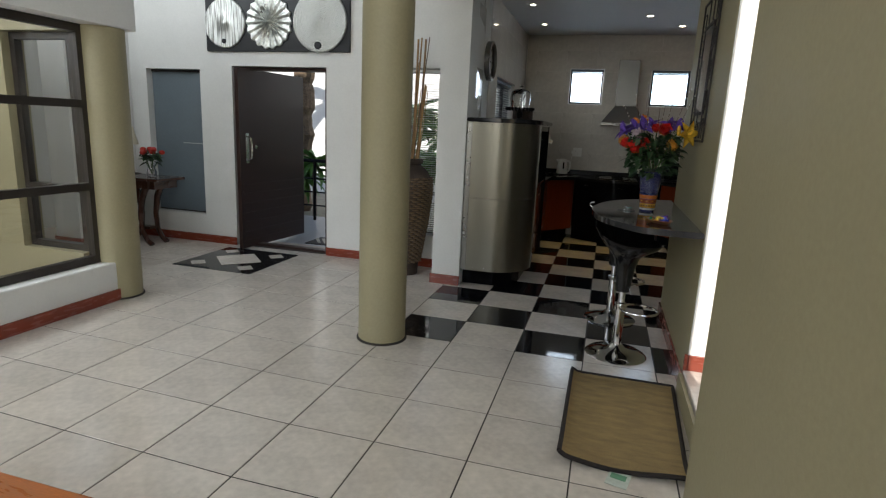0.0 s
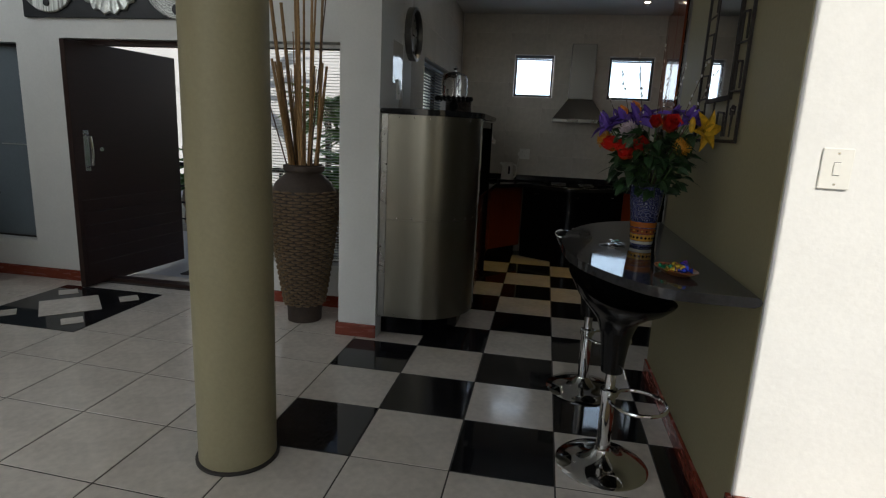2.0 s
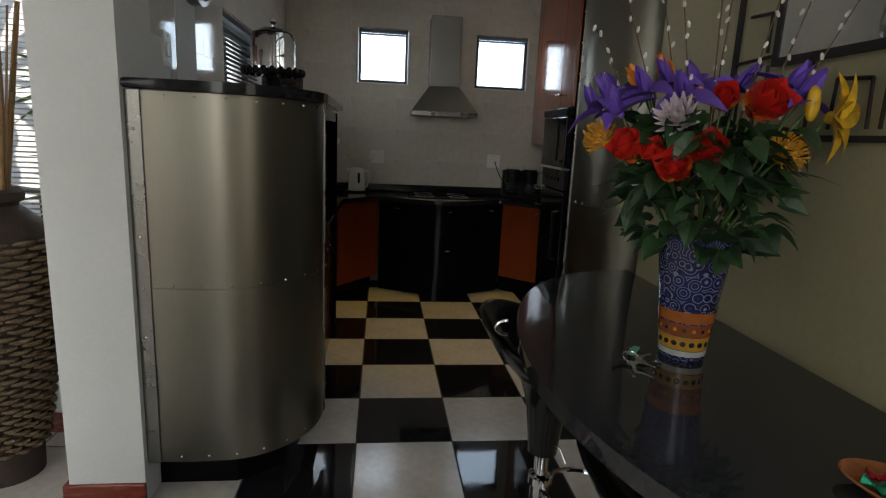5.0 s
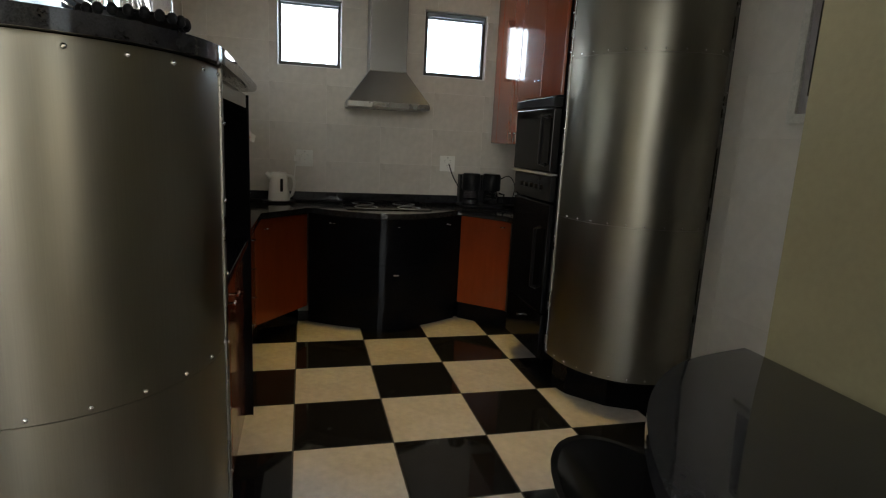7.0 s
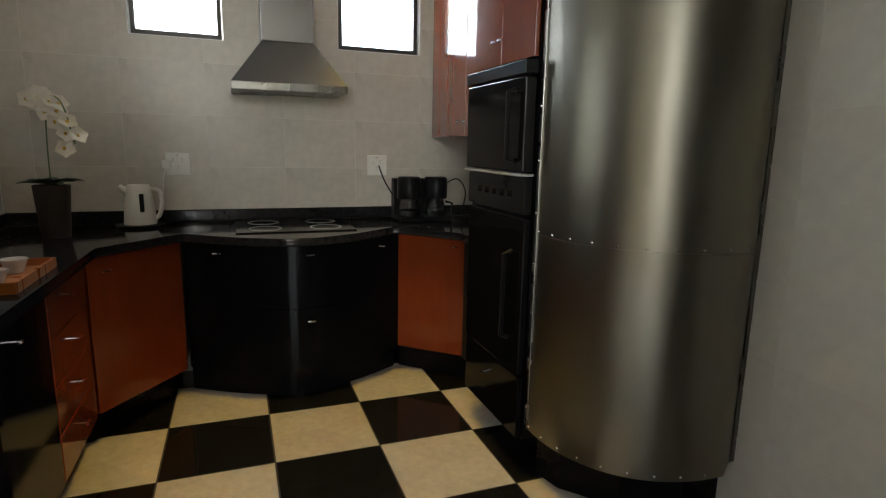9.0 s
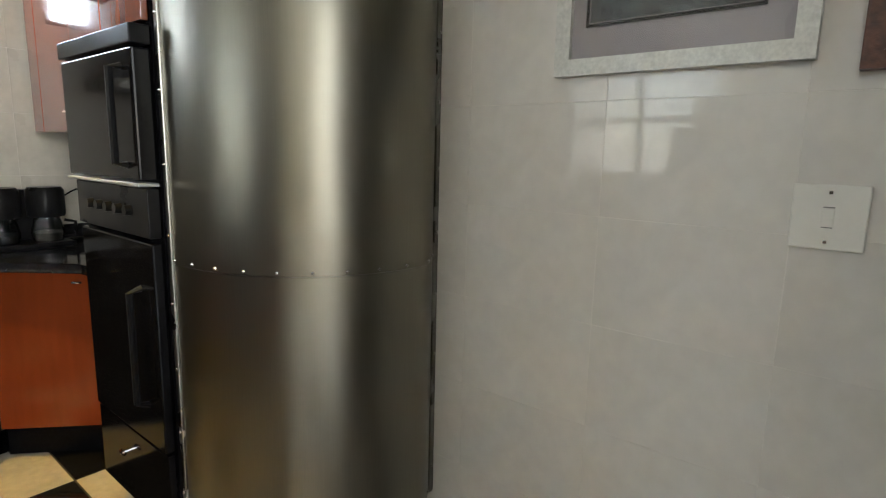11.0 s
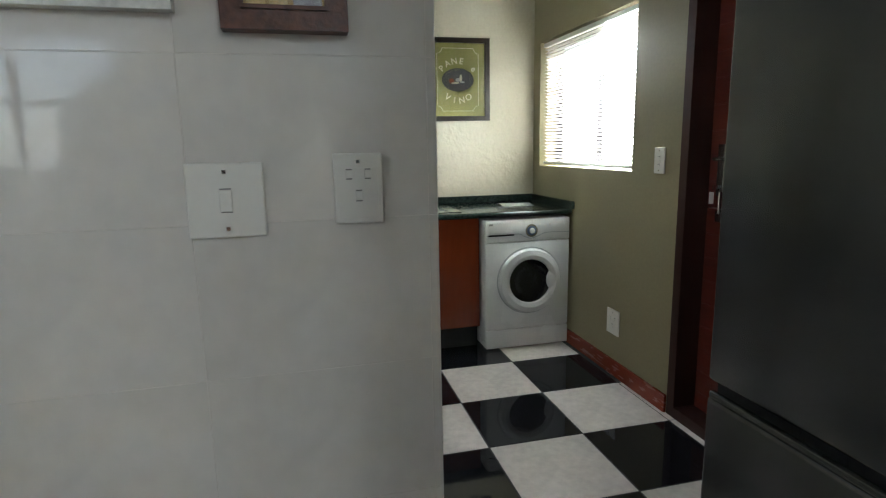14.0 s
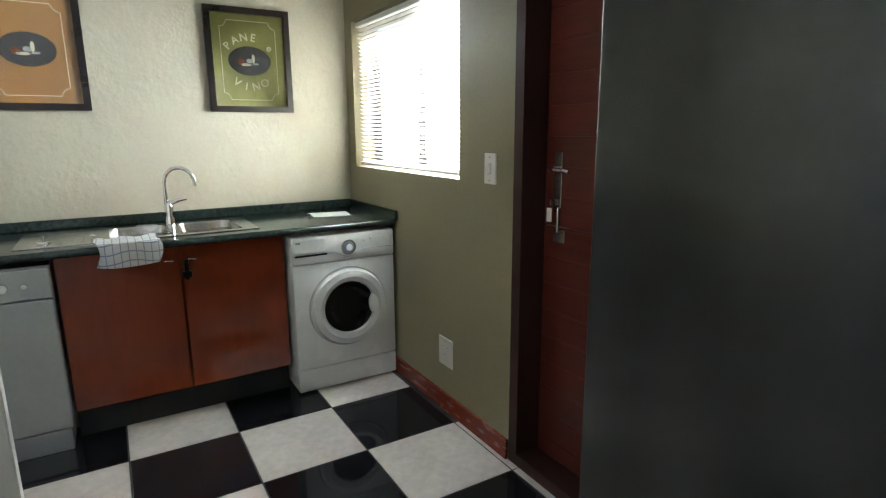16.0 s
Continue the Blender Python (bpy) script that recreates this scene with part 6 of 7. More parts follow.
# downlights
M_BULB = mat("warm_bulb", (1, 0.9, 0.7), 0.4, emit=25.0)
# The last two are unseen additions; the one at 6.75 brightens the hob floor.
for x, y in ((-0.85, 7.2), (-0.85, 6.1), (0.75, 7.36), (0.35, 6.75), (0.15, 5.2)):
    dl_ = thing("downlight", (x, y, LOW), "small recessed warm downlight in the ceiling, two of the five added", "downlight", "ceiling downlights")
    part("ring", L([(0.03, LOW - 0.004), (0.045, LOW - 0.004), (0.045, LOW - 0.0005), (0.03, LOW - 0.0005)], (x, y), 28), M_SILVER, dl_, smooth=True)
    part("bulb", L([(0, LOW - 0.003), (0.028, LOW - 0.003), (0.028, LOW - 0.001), (0, LOW - 0.001)], (x, y), 20), M_BULB, dl_)
    sp = new("downlight_lamp", bpy.data.lights.new("downlight_lamp", 'SPOT'))
    sp.data.energy, sp.data.color, sp.data.spot_size, sp.data.spot_blend, sp.data.shadow_soft_size = (DOWN * 23 if 6.5 < y < 7 else DOWN), (1.0, 0.66, 0.13), radians(56), 0.5, 0.02
    sp.matrix_world = look((x, y, LOW - 0.02), (x, y + 0.001, 0))

# ---- pictures on the tiled wall ----
pf = thing("framed_picture", (RX, 5.36, 1.48), "silver framed print with a grey mount on the tiles", "picture")
M_SILVERLEAF = mat("silver_leaf_frame", (0.62, 0.62, 0.58), 0.4, 0.35, var=0.12, scale=30, fine=120)
frame_x("frame", 5.09, 5.627, 1.483, 2.02, RX - 0.026, RX - 0.001, 0.038, M_SILVERLEAF, pf)
part("mount", B(RX - 0.012, RX - 0.004, 5.128, 5.589, 1.521, 1.982), mat("grey_mount", (0.3, 0.28, 0.29), 0.7, var=0.03), pf)
part("print", B(RX - 0.0135, RX - 0.0125, 5.19, 5.545, 1.60, 1.93), mat("dark_landscape_print", (0.05, 0.06, 0.06), 0.4, var=0.9, scale=14, fine=60), pf)
frame_x("print_border", 5.18, 5.555, 1.59, 1.94, RX - 0.0150, RX - 0.0136, 0.008, M_INK, pf)
pane(B(RX - 0.0175, RX - 0.0160, 5.129, 5.588, 1.522, 1.981), pf)
bf = thing("framed_picture", (RX, 4.92, 1.457), "brown wooden box frame of small stamp pictures", "picture")
M_BROWN = mat("carved_brown_wood", (0.09, 0.028, 0.014), 0.35, var=0.35, scale=30, bump=0.4, coat=0.2)
frame_x("frame", 4.829, 5.022, 1.457, 1.78, RX - 0.034, RX - 0.001, 0.034, M_BROWN, bf)
frame_x("frame_bead", 4.859, 4.992, 1.487, 1.75, RX - 0.038, RX - 0.0345, 0.006, M_BROWN, bf)
part("mount", B(RX - 0.012, RX - 0.004, 4.863, 4.988, 1.491, 1.746), mat("tan_mount", (0.4, 0.26, 0.1), 0.7, var=0.1), bf)
M_STAMP = mat("yellowed_paper", (0.6, 0.47, 0.22), 0.6, var=0.25, scale=60)
for k in range(2):
    for j in range(4):
        zz = 1.497 + 0.062 * j
        part("stamp", B(RX - 0.0135, RX - 0.0125, 4.955 - 0.034 * k, 4.983 - 0.034 * k, zz, zz + 0.052), M_STAMP, bf)
        part("stamp_print", B(RX - 0.0145, RX - 0.0138, 4.963 - 0.034 * k, 4.975 - 0.034 * k, zz + 0.012, zz + 0.04), M_BROWN, bf)
part("print", B(RX - 0.0135, RX - 0.0125, 4.868, 4.912, 1.497, 1.74), mat("misty_print", (0.3, 0.3, 0.33), 0.5, var=0.6, scale=40), bf)
pane(B(RX - 0.0175, RX - 0.016, 4.864, 4.987, 1.492, 1.745), bf)

# ---- laundry ----
DXF = 3.80
lw = thing("laundry_worktop", (4.08, 4.6, 0.84), "dark green granite laundry worktop with upstand", "worktop")
bm = bmesh.new()
SX0, SX1 = 3.86, 4.26
for b_ in ((3.765, 4.376, 3.304, 4.00), (3.765, SX0, 4.0, 4.95), (SX1, 4.376, 4.0, 4.95), (3.765, 4.376, 4.95, 5.9)):
    box(bm, *b_, 0.843, 0.876)
bmesh.ops.remove_doubles(bm, verts=bm.verts, dist=1e-5)
part("granite_top", bm, M_GREENGRANITE, lw)
part("front_edge", T([(3.766, 3.304, 0.8595), (3.766, 5.9, 0.8595)], 0.0163, 12), M_GREENGRANITE, lw, smooth=True)
part("upstand", B(4.356, 4.378, 3.304, 5.9, 0.8765, 0.925, bevel=0.004), M_GREENGRANITE, lw)
part("upstand", B(3.72, 4.355, 3.302, 3.322, 0.8765, 0.925, bevel=0.004), M_GREENGRANITE, lw)
sk = thing("sink", (4.06, 4.5, 0.876), "stainless steel double bowl sink with drainer", "sink")
bm = bmesh.new()
rim = [(SX0, 4.0), (SX1, 4.95)]
bowls = [(3.89, 4.22, 4.06, 4.33), (3.89, 4.22, 4.37, 4.62)]
for r in minus((SX0 - 0.012, SX1 + 0.012, 3.99, 4.96), [(b_[0], b_[1], b_[2], b_[3]) for b_ in bowls]):
    box(bm, r[0], r[1], r[2], r[3], 0.8765, 0.8800)
part("rim", bm, M_SS, sk, "steel rim and drainer")
for b_ in bowls:
    bm = bmesh.new()
    rings = []
    for ins, z in ((0.0, 0.879), (0.006, 0.86), (0.012, 0.76), (0.04, 0.735)):
        rings.append([bm.verts.new((x, y, z)) for x, y in arc((b_[0] + b_[1]) / 2, (b_[2] + b_[3]) / 2, (b_[1] - b_[0]) / 2 - ins, (b_[3] - b_[2]) / 2 - ins, 0, 345, 23, 6.0)])
    for p, q in zip(rings, rings[1:]):
        for k in range(24):
            bm.faces.new((p[k], p[(k + 1) % 24], q[(k + 1) % 24], q[k]))
    bm.faces.new(rings[-1])
    part("bowl", bm, M_SS, sk, smooth=True)
for k in range(6):
    part("drainer_rib", B(3.90, 4.20, 4.68 + 0.04 * k, 4.69 + 0.04 * k, 0.8800, 0.8825, bevel=0.001), M_SS, sk)
part("plug", turned(L([(0, 0), (0.03, 0), (0.026, 0.006), (0.006, 0.008), (0.005, 0.03), (0, 0.03)], seg=20), Matrix.Translation((3.96, 4.86, 0.8805))), M_CHROME, sk, smooth=True)
tp = thing("mixer_tap", (4.29, 4.33, 0.876), "chrome swan neck mixer tap behind the sink", "tap")
TX, TY = 4.24, 4.345
part("body", L([(0, 0.880), (0.028, 0.880), (0.026, 0.90), (0.02, 0.93), (0.024, 0.965), (0.016, 0.985), (0, 0.985)], (TX, TY), 24), M_CHROME, tp, smooth=True)
pts = [(TX + 0.005, TY + 0.01, 0.96), (TX + 0.005, TY + 0.01, 1.088)]
for k in range(11):
    a = math.pi - math.pi * 1.08 * k / 10
    u = 0.075 + 0.075 * math.cos(a)
    pts.append((TX + 0.005 - 0.45 * u, TY + 0.01 - 0.9 * u, 1.088 + 0.075 * math.sin(a)))
part("spout", T(pts, 0.011, 12), M_CHROME, tp, smooth=True)
part("lever", T([(TX, TY, 0.98), (TX - 0.02, TY - 0.05, 1.0), (TX - 0.03, TY - 0.085, 1.005)], [0.012, 0.009, 0.006], 8), M_CHROME, tp, smooth=True)

lcab = thing("sink_cabinet", (4.1, 4.35, 0), "cherry lacquered double door cabinet under the sink", "cabinet")
part("body", B(3.87, 4.37, 3.885, 4.83, 0.15, 0.842), M_RED, lcab)
part("plinth", B(3.92, 4.37, 3.885, 4.83, 0, 0.149), M_MATTEBLACK, lcab)
for y0, y1, ky_ in ((4.828, 4.358, 0.9), (4.354, 3.887, 0.1)):
    cab_door(lcab, (3.85, y0), (3.85, y1), 0.15, 0.835, M_RED, (ky_, 0.775))
ml = thing("cabinet_lock", (3.845, 4.34, 0.72), "small dark child lock hanging on the cabinet handles", "lock")
part("strap", B(3.825, 3.838, 4.325, 4.345, 0.68, 0.775, bevel=0.003), M_BLACK, ml)
part("buckle", B(3.822, 3.84, 4.315, 4.355, 0.69, 0.72, bevel=0.003), M_BLACK, ml)

wm = thing("washing_machine", (4.1, 3.57, 0), "white front loading washing machine under the worktop", "washing machine")
W0, W1 = 3.315, 3.87
part("body", B(3.815, 4.35, W0, W1, 0.012, 0.828, bevel=0.01), M_APPL, wm, smooth=True)
part("control_panel", B(DXF - 0.004, 3.814, W0 + 0.002, W1 - 0.002, 0.69, 0.826, bevel=0.006), M_APPL, wm, smooth=True)
part("front_panel", B(DXF, 3.814, W0 + 0.002, W1 - 0.002, 0.135, 0.685, bevel=0.005), M_APPL, wm, smooth=True)
part("kick_panel", B(DXF, 3.814, W0 + 0.002, W1 - 0.002, 0.012, 0.130, bevel=0.005), M_APPL, wm, smooth=True)
DCY, DCZ = 3.585, 0.44
DM = Matrix.Translation((DXF, DCY, DCZ)) @ Matrix.Rotation(radians(-90), 4, 'Y')
dr = part("door_ring", turned(L([(0.135, 0.0), (0.2, 0.0), (0.205, 0.018), (0.195, 0.036), (0.165, 0.044), (0.142, 0.034), (0.135, 0.012)], seg=56), DM), M_APPL, wm, "white porthole door ring", smooth=True)
part("porthole_glass", turned(L([(0.136, 0.018), (0.128, 0.012), (0.1, -0.0 + 0.002), (0.05, 0.001), (0, 0.001)], seg=48), DM), mat("dark_porthole_glass", (0.008, 0.009, 0.01), 0.05, var=0.6, scale=14, bump=0.5, bscale=18), wm, smooth=True)
# Grey ring stands for both the grey gap and the shading round the door.
part("door_shade_ring", turned(L([(0.206, 0.0), (0.213, 0.0), (0.213, 0.0025), (0.206, 0.0025)], seg=48), DM), M_SILVER, wm, "grey ring that draws the shaded gap round the door")
part("door_latch", turned(ball(bmesh.new(), (0, 0, 0), 1.0, 24, 14), DM @ Matrix.Translation((0, -0.142, 0.018)) @ Matrix.Diagonal((0.062, 0.034, 0.024, 1))), M_APPL, wm, "rounded white door handle", smooth=True)
part("dial", turned(L([(0, 0), (0.03, 0), (0.03, 0.01), (0.02, 0.016), (0, 0.016)], seg=32), Matrix.Translation((DXF - 0.004, 3.575, 0.755)) @ Matrix.Rotation(radians(-90), 4, 'Y')), mat("blue_grey_dial", (0.12, 0.16, 0.24), 0.3), wm, smooth=True)
part("dial_ring", turned(L([(0.03, 0), (0.041, 0), (0.039, 0.007), (0.03, 0.007)], seg=32), Matrix.Translation((DXF - 0.004, 3.575, 0.755)) @ Matrix.Rotation(radians(-90), 4, 'Y')), M_CHROME, wm, smooth=True)
part("dial_cap", turned(L([(0, 0), (0.018, 0), (0.015, 0.008), (0, 0.009)], seg=24), Matrix.Translation((DXF - 0.02, 3.575, 0.755)) @ Matrix.Rotation(radians(-90), 4, 'Y')), M_APPL, wm, smooth=True)
part("panel_line", T(smoothline([(DXF - 0.004, 3.865, 0.735), (DXF - 0.005, 3.76, 0.728), (DXF - 0.005, 3.66, 0.738), (DXF - 0.005, 3.62, 0.72), (DXF - 0.005, 3.575, 0.706), (DXF - 0.005, 3.53, 0.72), (DXF - 0.005, 3.47, 0.738), (DXF - 0.004, 3.32, 0.735)], 4), 0.0022, 6), M_SILVER, wm, "curved grey panel line", smooth=True)
part("detergent_drawer", B(DXF - 0.009, DXF - 0.0045, 3.70, 3.855, 0.745, 0.815, bevel=0.002), M_APPL, wm)
part("drawer_grip", P([(DXF - 0.0098, 3.855), (DXF - 0.0092, 3.855), (DXF - 0.0092, 3.69), (DXF - 0.0098, 3.69)], 0.729, 0.739), M_BLACK, wm)
for k in range(3):
    part("button", turned(L([(0, 0), (0.007, 0), (0.006, 0.004), (0, 0.004)], seg=14), Matrix.Translation((DXF - 0.004, 3.52 - 0.035 * k, 0.79 - 0.01 * (k % 2))) @ Matrix.Rotation(radians(-90), 4, 'Y')), M_PLASTIC, wm)
part("badge", B(DXF - 0.0095, DXF - 0.0092, 3.825, 3.85, 0.795, 0.806), mat("grey_print", (0.3, 0.3, 0.3), 0.5), wm)
for y in (3.36, 3.82):
    for x in (3.86, 4.3):
        part("foot", L([(0, 0), (0.02, 0), (0.02, 0.012), (0, 0.012)], (x, y), 14), M_BLACK, wm)
wm.location.x -= 0.045
lcab.location.x -= 0.03
ml.location.x -= 0.03
dw = thing("dishwasher", (4.1, 5.13, 0), "silver freestanding dishwasher beside the sink cabinet", "dishwasher")
part("body", B(3.80, 4.35, 4.84, 5.44, 0.10, 0.815, bevel=0.006), M_SILVER, dw)
part("door", B(3.775, 3.799, 4.842, 5.438, 0.105, 0.68, bevel=0.006), M_SILVER, dw)
part("control_panel", B(3.77, 3.799, 4.842, 5.438, 0.685, 0.812, bevel=0.006), M_SILVER, dw)
part("kick_panel", B(3.785, 4.3, 4.85, 5.43, 0.0, 0.098, bevel=0.004), M_SILVER, dw)
for k, r in ((0, 0.012), (1, 0.02)):
    part("knob", turned(L([(0, 0), (r, 0), (r * 0.85, 0.012), (0, 0.012)], seg=20), Matrix.Translation((3.769, 4.93 + 0.07 * k, 0.745)) @ Matrix.Rotation(radians(-90), 4, 'Y')), M_CHROME, dw, smooth=True)

# dish towel over the sink edge
tw_ = bmesh.new()
nx, ny = 26, 14
grid = []
for i in range(nx + 1):
    s = i / nx
    row = []
    for j in range(ny + 1):
        u = j / ny
        y = 4.435 + 0.235 * u + 0.01 * math.sin(7 * s)
        d = 0.26 * s
        if d < 0.13:
            x, z = 3.88 - d * 1.13, 0.891 + 0.004 * math.sin(14 * u) * (0.13 - d) / 0.13
        else:
            e = d - 0.13
            x, z = 3.733 - 0.006 * math.sin(8 * u + 9 * e), 0.886 - e * (0.7 + 0.1 * math.sin(3.0 * u))
        row.append(tw_.verts.new((x, y, z)))
    grid.append(row)
for p, q in zip(grid, grid[1:]):
    for j in range(ny):
        tw_.faces.new((p[j], p[j + 1], q[j + 1], q[j]))
bmesh.ops.solidify(tw_, geom=tw_.faces[:], thickness=0.004)
M_TOWEL = bpy.data.materials.new("checked_cotton")
M_TOWEL.use_nodes = True
_n = M_TOWEL.node_tree
_b = _n.nodes["Principled BSDF"]
_b.inputs["Roughness"].default_value = 0.9
_tc = _n.nodes.new("ShaderNodeTexCoord")
prev = None
for axis in ('Y', 'Z'):
    wv_ = _n.nodes.new("ShaderNodeTexWave")
    wv_.bands_direction = axis
    wv_.inputs["Scale"].default_value = 11
    wv_.inputs["Distortion"].default_value = 0.6
    turn_ = _n.nodes.new("ShaderNodeMapping")
    turn_.inputs["Rotation"].default_value = (0, radians(45) if axis == 'Z' else 0, 0)
    _n.links.new(_tc.outputs["Object"], turn_.inputs[0])
    _n.links.new(turn_.outputs[0], wv_.inputs["Vector"])
    mrn = _n.nodes.new("ShaderNodeMapRange")
    mrn.inputs[1].default_value, mrn.inputs[2].default_value = 0.93, 0.99
    _n.links.new(wv_.outputs["Fac"], mrn.inputs[0])
    if prev is None:
        prev = mrn
    else:
        mx = _n.nodes.new("ShaderNodeMath")
        mx.operation = 'MAXIMUM'
        _n.links.new(prev.outputs[0], mx.inputs[0])
        _n.links.new(mrn.outputs[0], mx.inputs[1])
        prev = mx
cr = _n.nodes.new("ShaderNodeValToRGB")
cr.color_ramp.elements[0].color = (0.78, 0.78, 0.76, 1)
cr.color_ramp.elements[1].color = (0.34, 0.38, 0.47, 1)
_n.links.new(prev.outputs[0], cr.inputs[0])
_n.links.new(cr.outputs[0], _b.inputs["Base Color"])
tagged(part("dish_towel", tw_, M_TOWEL, None, "", True), "white and blue checked dish towel hung over the sink edge", "towel")
pp = bmesh.new()
vs_ = [[pp.verts.new((3.98 + 0.045 * i + 0.01 * j, 3.46 + 0.05 * j, 0.878 + 0.003 + 0.006 * ((i * 7 + j * 3) % 3))) for j in range(5)] for i in range(4)]
for i in range(3):
    for j in range(4):
        pp.faces.new((vs_[i][j], vs_[i + 1][j], vs_[i + 1][j + 1], vs_[i][j + 1]))
bmesh.ops.solidify(pp, geom=pp.faces[:], thickness=0.002)
tagged(part("paper_cloth", pp, M_APPL, None, "", True), "crumpled white cloth lying on the worktop", "cloth")

# posters
M_POSTFRAME = mat("black_brown_frame", (0.018, 0.012, 0.01), 0.3, var=0.25)
M_LINE = mat("cream_line", (0.72, 0.68, 0.48), 0.6)


def letters(text, size, place):
    """Letters as meshes; place(i, n) gives the pose of each."""
    out = bmesh.new()
    n = len(text)
    for i, ch in enumerate(text):
        if ch == ' ':
            continue
        cu = bpy.data.curves.new("letter", 'FONT')
        cu.body, cu.size, cu.extrude, cu.align_x, cu.offset = ch, size, 0.0004, 'CENTER', 0.0009
        ob = bpy.data.objects.new("letter", cu)
        me = bpy.data.meshes.new_from_object(ob)
        bm2 = bmesh.new()
        bm2.from_mesh(me)
        bmesh.ops.transform(bm2, matrix=place(i, n), verts=bm2.verts)
        tmp = bpy.data.meshes.new("tmp")
        bm2.to_mesh(tmp)
        out.from_mesh(tmp)
        bm2.free()
        bpy.data.meshes.remove(tmp)
        bpy.data.meshes.remove(me)
        bpy.data.objects.remove(ob)
        bpy.data.curves.remove(cu)
    return out


WX = 4.378


def poster(yc, paper, label, words):
    z0, z1, hw = 1.443, 1.985, 0.222
    p = thing("framed_poster", (WX, yc, z0), label, "poster", "framed posters")
    frame_x("frame", yc - hw, yc + hw, z0, z1, WX - 0.028, WX - 0.001, 0.032, M_POSTFRAME, p)
    part("paper", B(WX - 0.012, WX - 0.004, yc - hw + 0.03, yc + hw - 0.03, z0 + 0.03, z1 - 0.03), paper, p)
    zc = (z0 + z1) / 2
    a, b_, c = 0.145, 0.205, 0.035
    loop = []
    for sy, sz, t0 in ((1, 1, 270), (-1, 1, 0), (-1, -1, 90), (1, -1, 180)):
        for k in range(7):
            t = radians({(1, 1): 270 - 90 * k / 6, (-1, 1): 0 - 90 * k / 6, (-1, -1): 90 - 90 * k / 6, (1, -1): 180 - 90 * k / 6}[(sy, sz)])
            loop.append((WX - 0.0128, yc + sy * a + c * math.cos(t), zc + sz * b_ + c * math.sin(t)))
    loop.append(loop[0])
    part("border_line", T(loop, 0.0018, 5), M_LINE, p)
    ov = bmesh.new()
    lathe(ov, [(0, 0), (0.112, 0), (0.112, 0.001), (0, 0.001)], seg=40)
    part("oval", turned(ov, Matrix.Translation((WX - 0.0122, yc, zc)) @ Matrix.Rotation(radians(-90), 4, 'Y') @ Matrix.Diagonal((0.68, 1, 1, 1))), mat("dark_oval", (0.02, 0.018, 0.016), 0.5, var=0.4), p)
    for dy, dz, w, h, m in ((0.02, -0.02, 0.05, 0.012, M_LINE), (-0.02, 0.012, 0.014, 0.04, M_LINE), (0.0, 0.0, 0.03, 0.02, M_PALE), (0.045, -0.008, 0.03, 0.028, M_RUST), (-0.03, -0.015, 0.03, 0.01, M_PALE)):
        part("still_life", turned(L([(0, 0), (1, 0), (1, 0.001), (0, 0.001)], seg=20), Matrix.Translation((WX - 0.0136, yc + dy, zc + dz)) @ Matrix.Rotation(radians(-90), 4, 'Y') @ Matrix.Diagonal((h * 0.6, w * 0.6, 1, 1))), m, p)
    base = Matrix.Translation((WX - 0.0135, yc, zc)) @ Matrix(((0, 0, -1, 0), (-1, 0, 0, 0), (0, 1, 0, 0), (0, 0, 0, 1)))
    for text, r, up, size, spread in words:
        def place(i, n):
            u = (i / (n - 1) - 0.5) * spread
            if up:
                return base @ Matrix.Translation((math.sin(u) * r, math.cos(u) * r - r + 0.105, 0)) @ Matrix.Rotation(-u, 4, 'Z')
            return base @ Matrix.Translation((math.sin(u) * r, r - 0.155 - math.cos(u) * r, 0)) @ Matrix.Rotation(u, 4, 'Z')
        part("lettering", letters(text, size, place), M_LINE, p)
    pane(B(WX - 0.0185, WX - 0.0170, yc - hw + 0.031, yc + hw - 0.031, z0 + 0.031, z1 - 0.031), p)


poster(3.86, mat("olive_green_paper", (0.26, 0.25, 0.07), 0.6, var=0.12), "black framed olive poster lettered PANE e VINO", [("PANE e", 0.13, True, 0.056, 1.7), ("VINO", 0.15, False, 0.058, 1.2)])
poster(4.845, mat("amber_paper", (0.36, 0.165, 0.025), 0.6, var=0.12), "black framed amber poster with a coffee pot oval", [])

# laundry window and door
w = thing("window_6", (3.7, 3.2, 1.13), "wide laundry window with a white blind", "window", kind="structure")
frame_y("window_frame", 3.124, 4.266, 1.134, 1.946, 3.14, 3.18, 0.03, M_FRAMEDARK, w)
part("mullion", B(3.68, 3.71, 3.142, 3.178, 1.165, 1.915), M_FRAMEDARK, w)
pane(B(3.15, 4.24, 3.158, 3.162, 1.16, 1.92), w)
blind('x', 3.13, 4.26, 3.265, 1.14, 1.945, 24, M_BLIND, "white venetian blind in the bright laundry window")
M_JAMB = mat("dark_red_jamb", (0.045, 0.014, 0.01), 0.6, var=0.2, scale=4, stretch=(6, 6, 1))
d2 = thing("door_2", (2.37, 3.2, 0), "red mahogany stable door with steel lever and keys", "door", kind="structure")
frame_y("door_frame", 1.99, 2.742, 0.0, 2.045, 3.14, 3.302, 0.05, M_JAMB, d2)
part("lower_leaf", B(2.045, 2.69, 3.15, 3.19, 0.01, 0.985, bevel=0.003), M_REDDOOR, d2)
part("upper_leaf", B(2.045, 2.69, 3.15, 3.19, 0.99, 1.99, bevel=0.003), M_REDDOOR, d2)
for k in range(9):
    part("plank", B(2.05, 2.685, 3.1905, 3.1945, 0.02 + 0.107 * k, 0.122 + 0.107 * k, bevel=0.0015, seg=1), M_REDDOOR, d2)
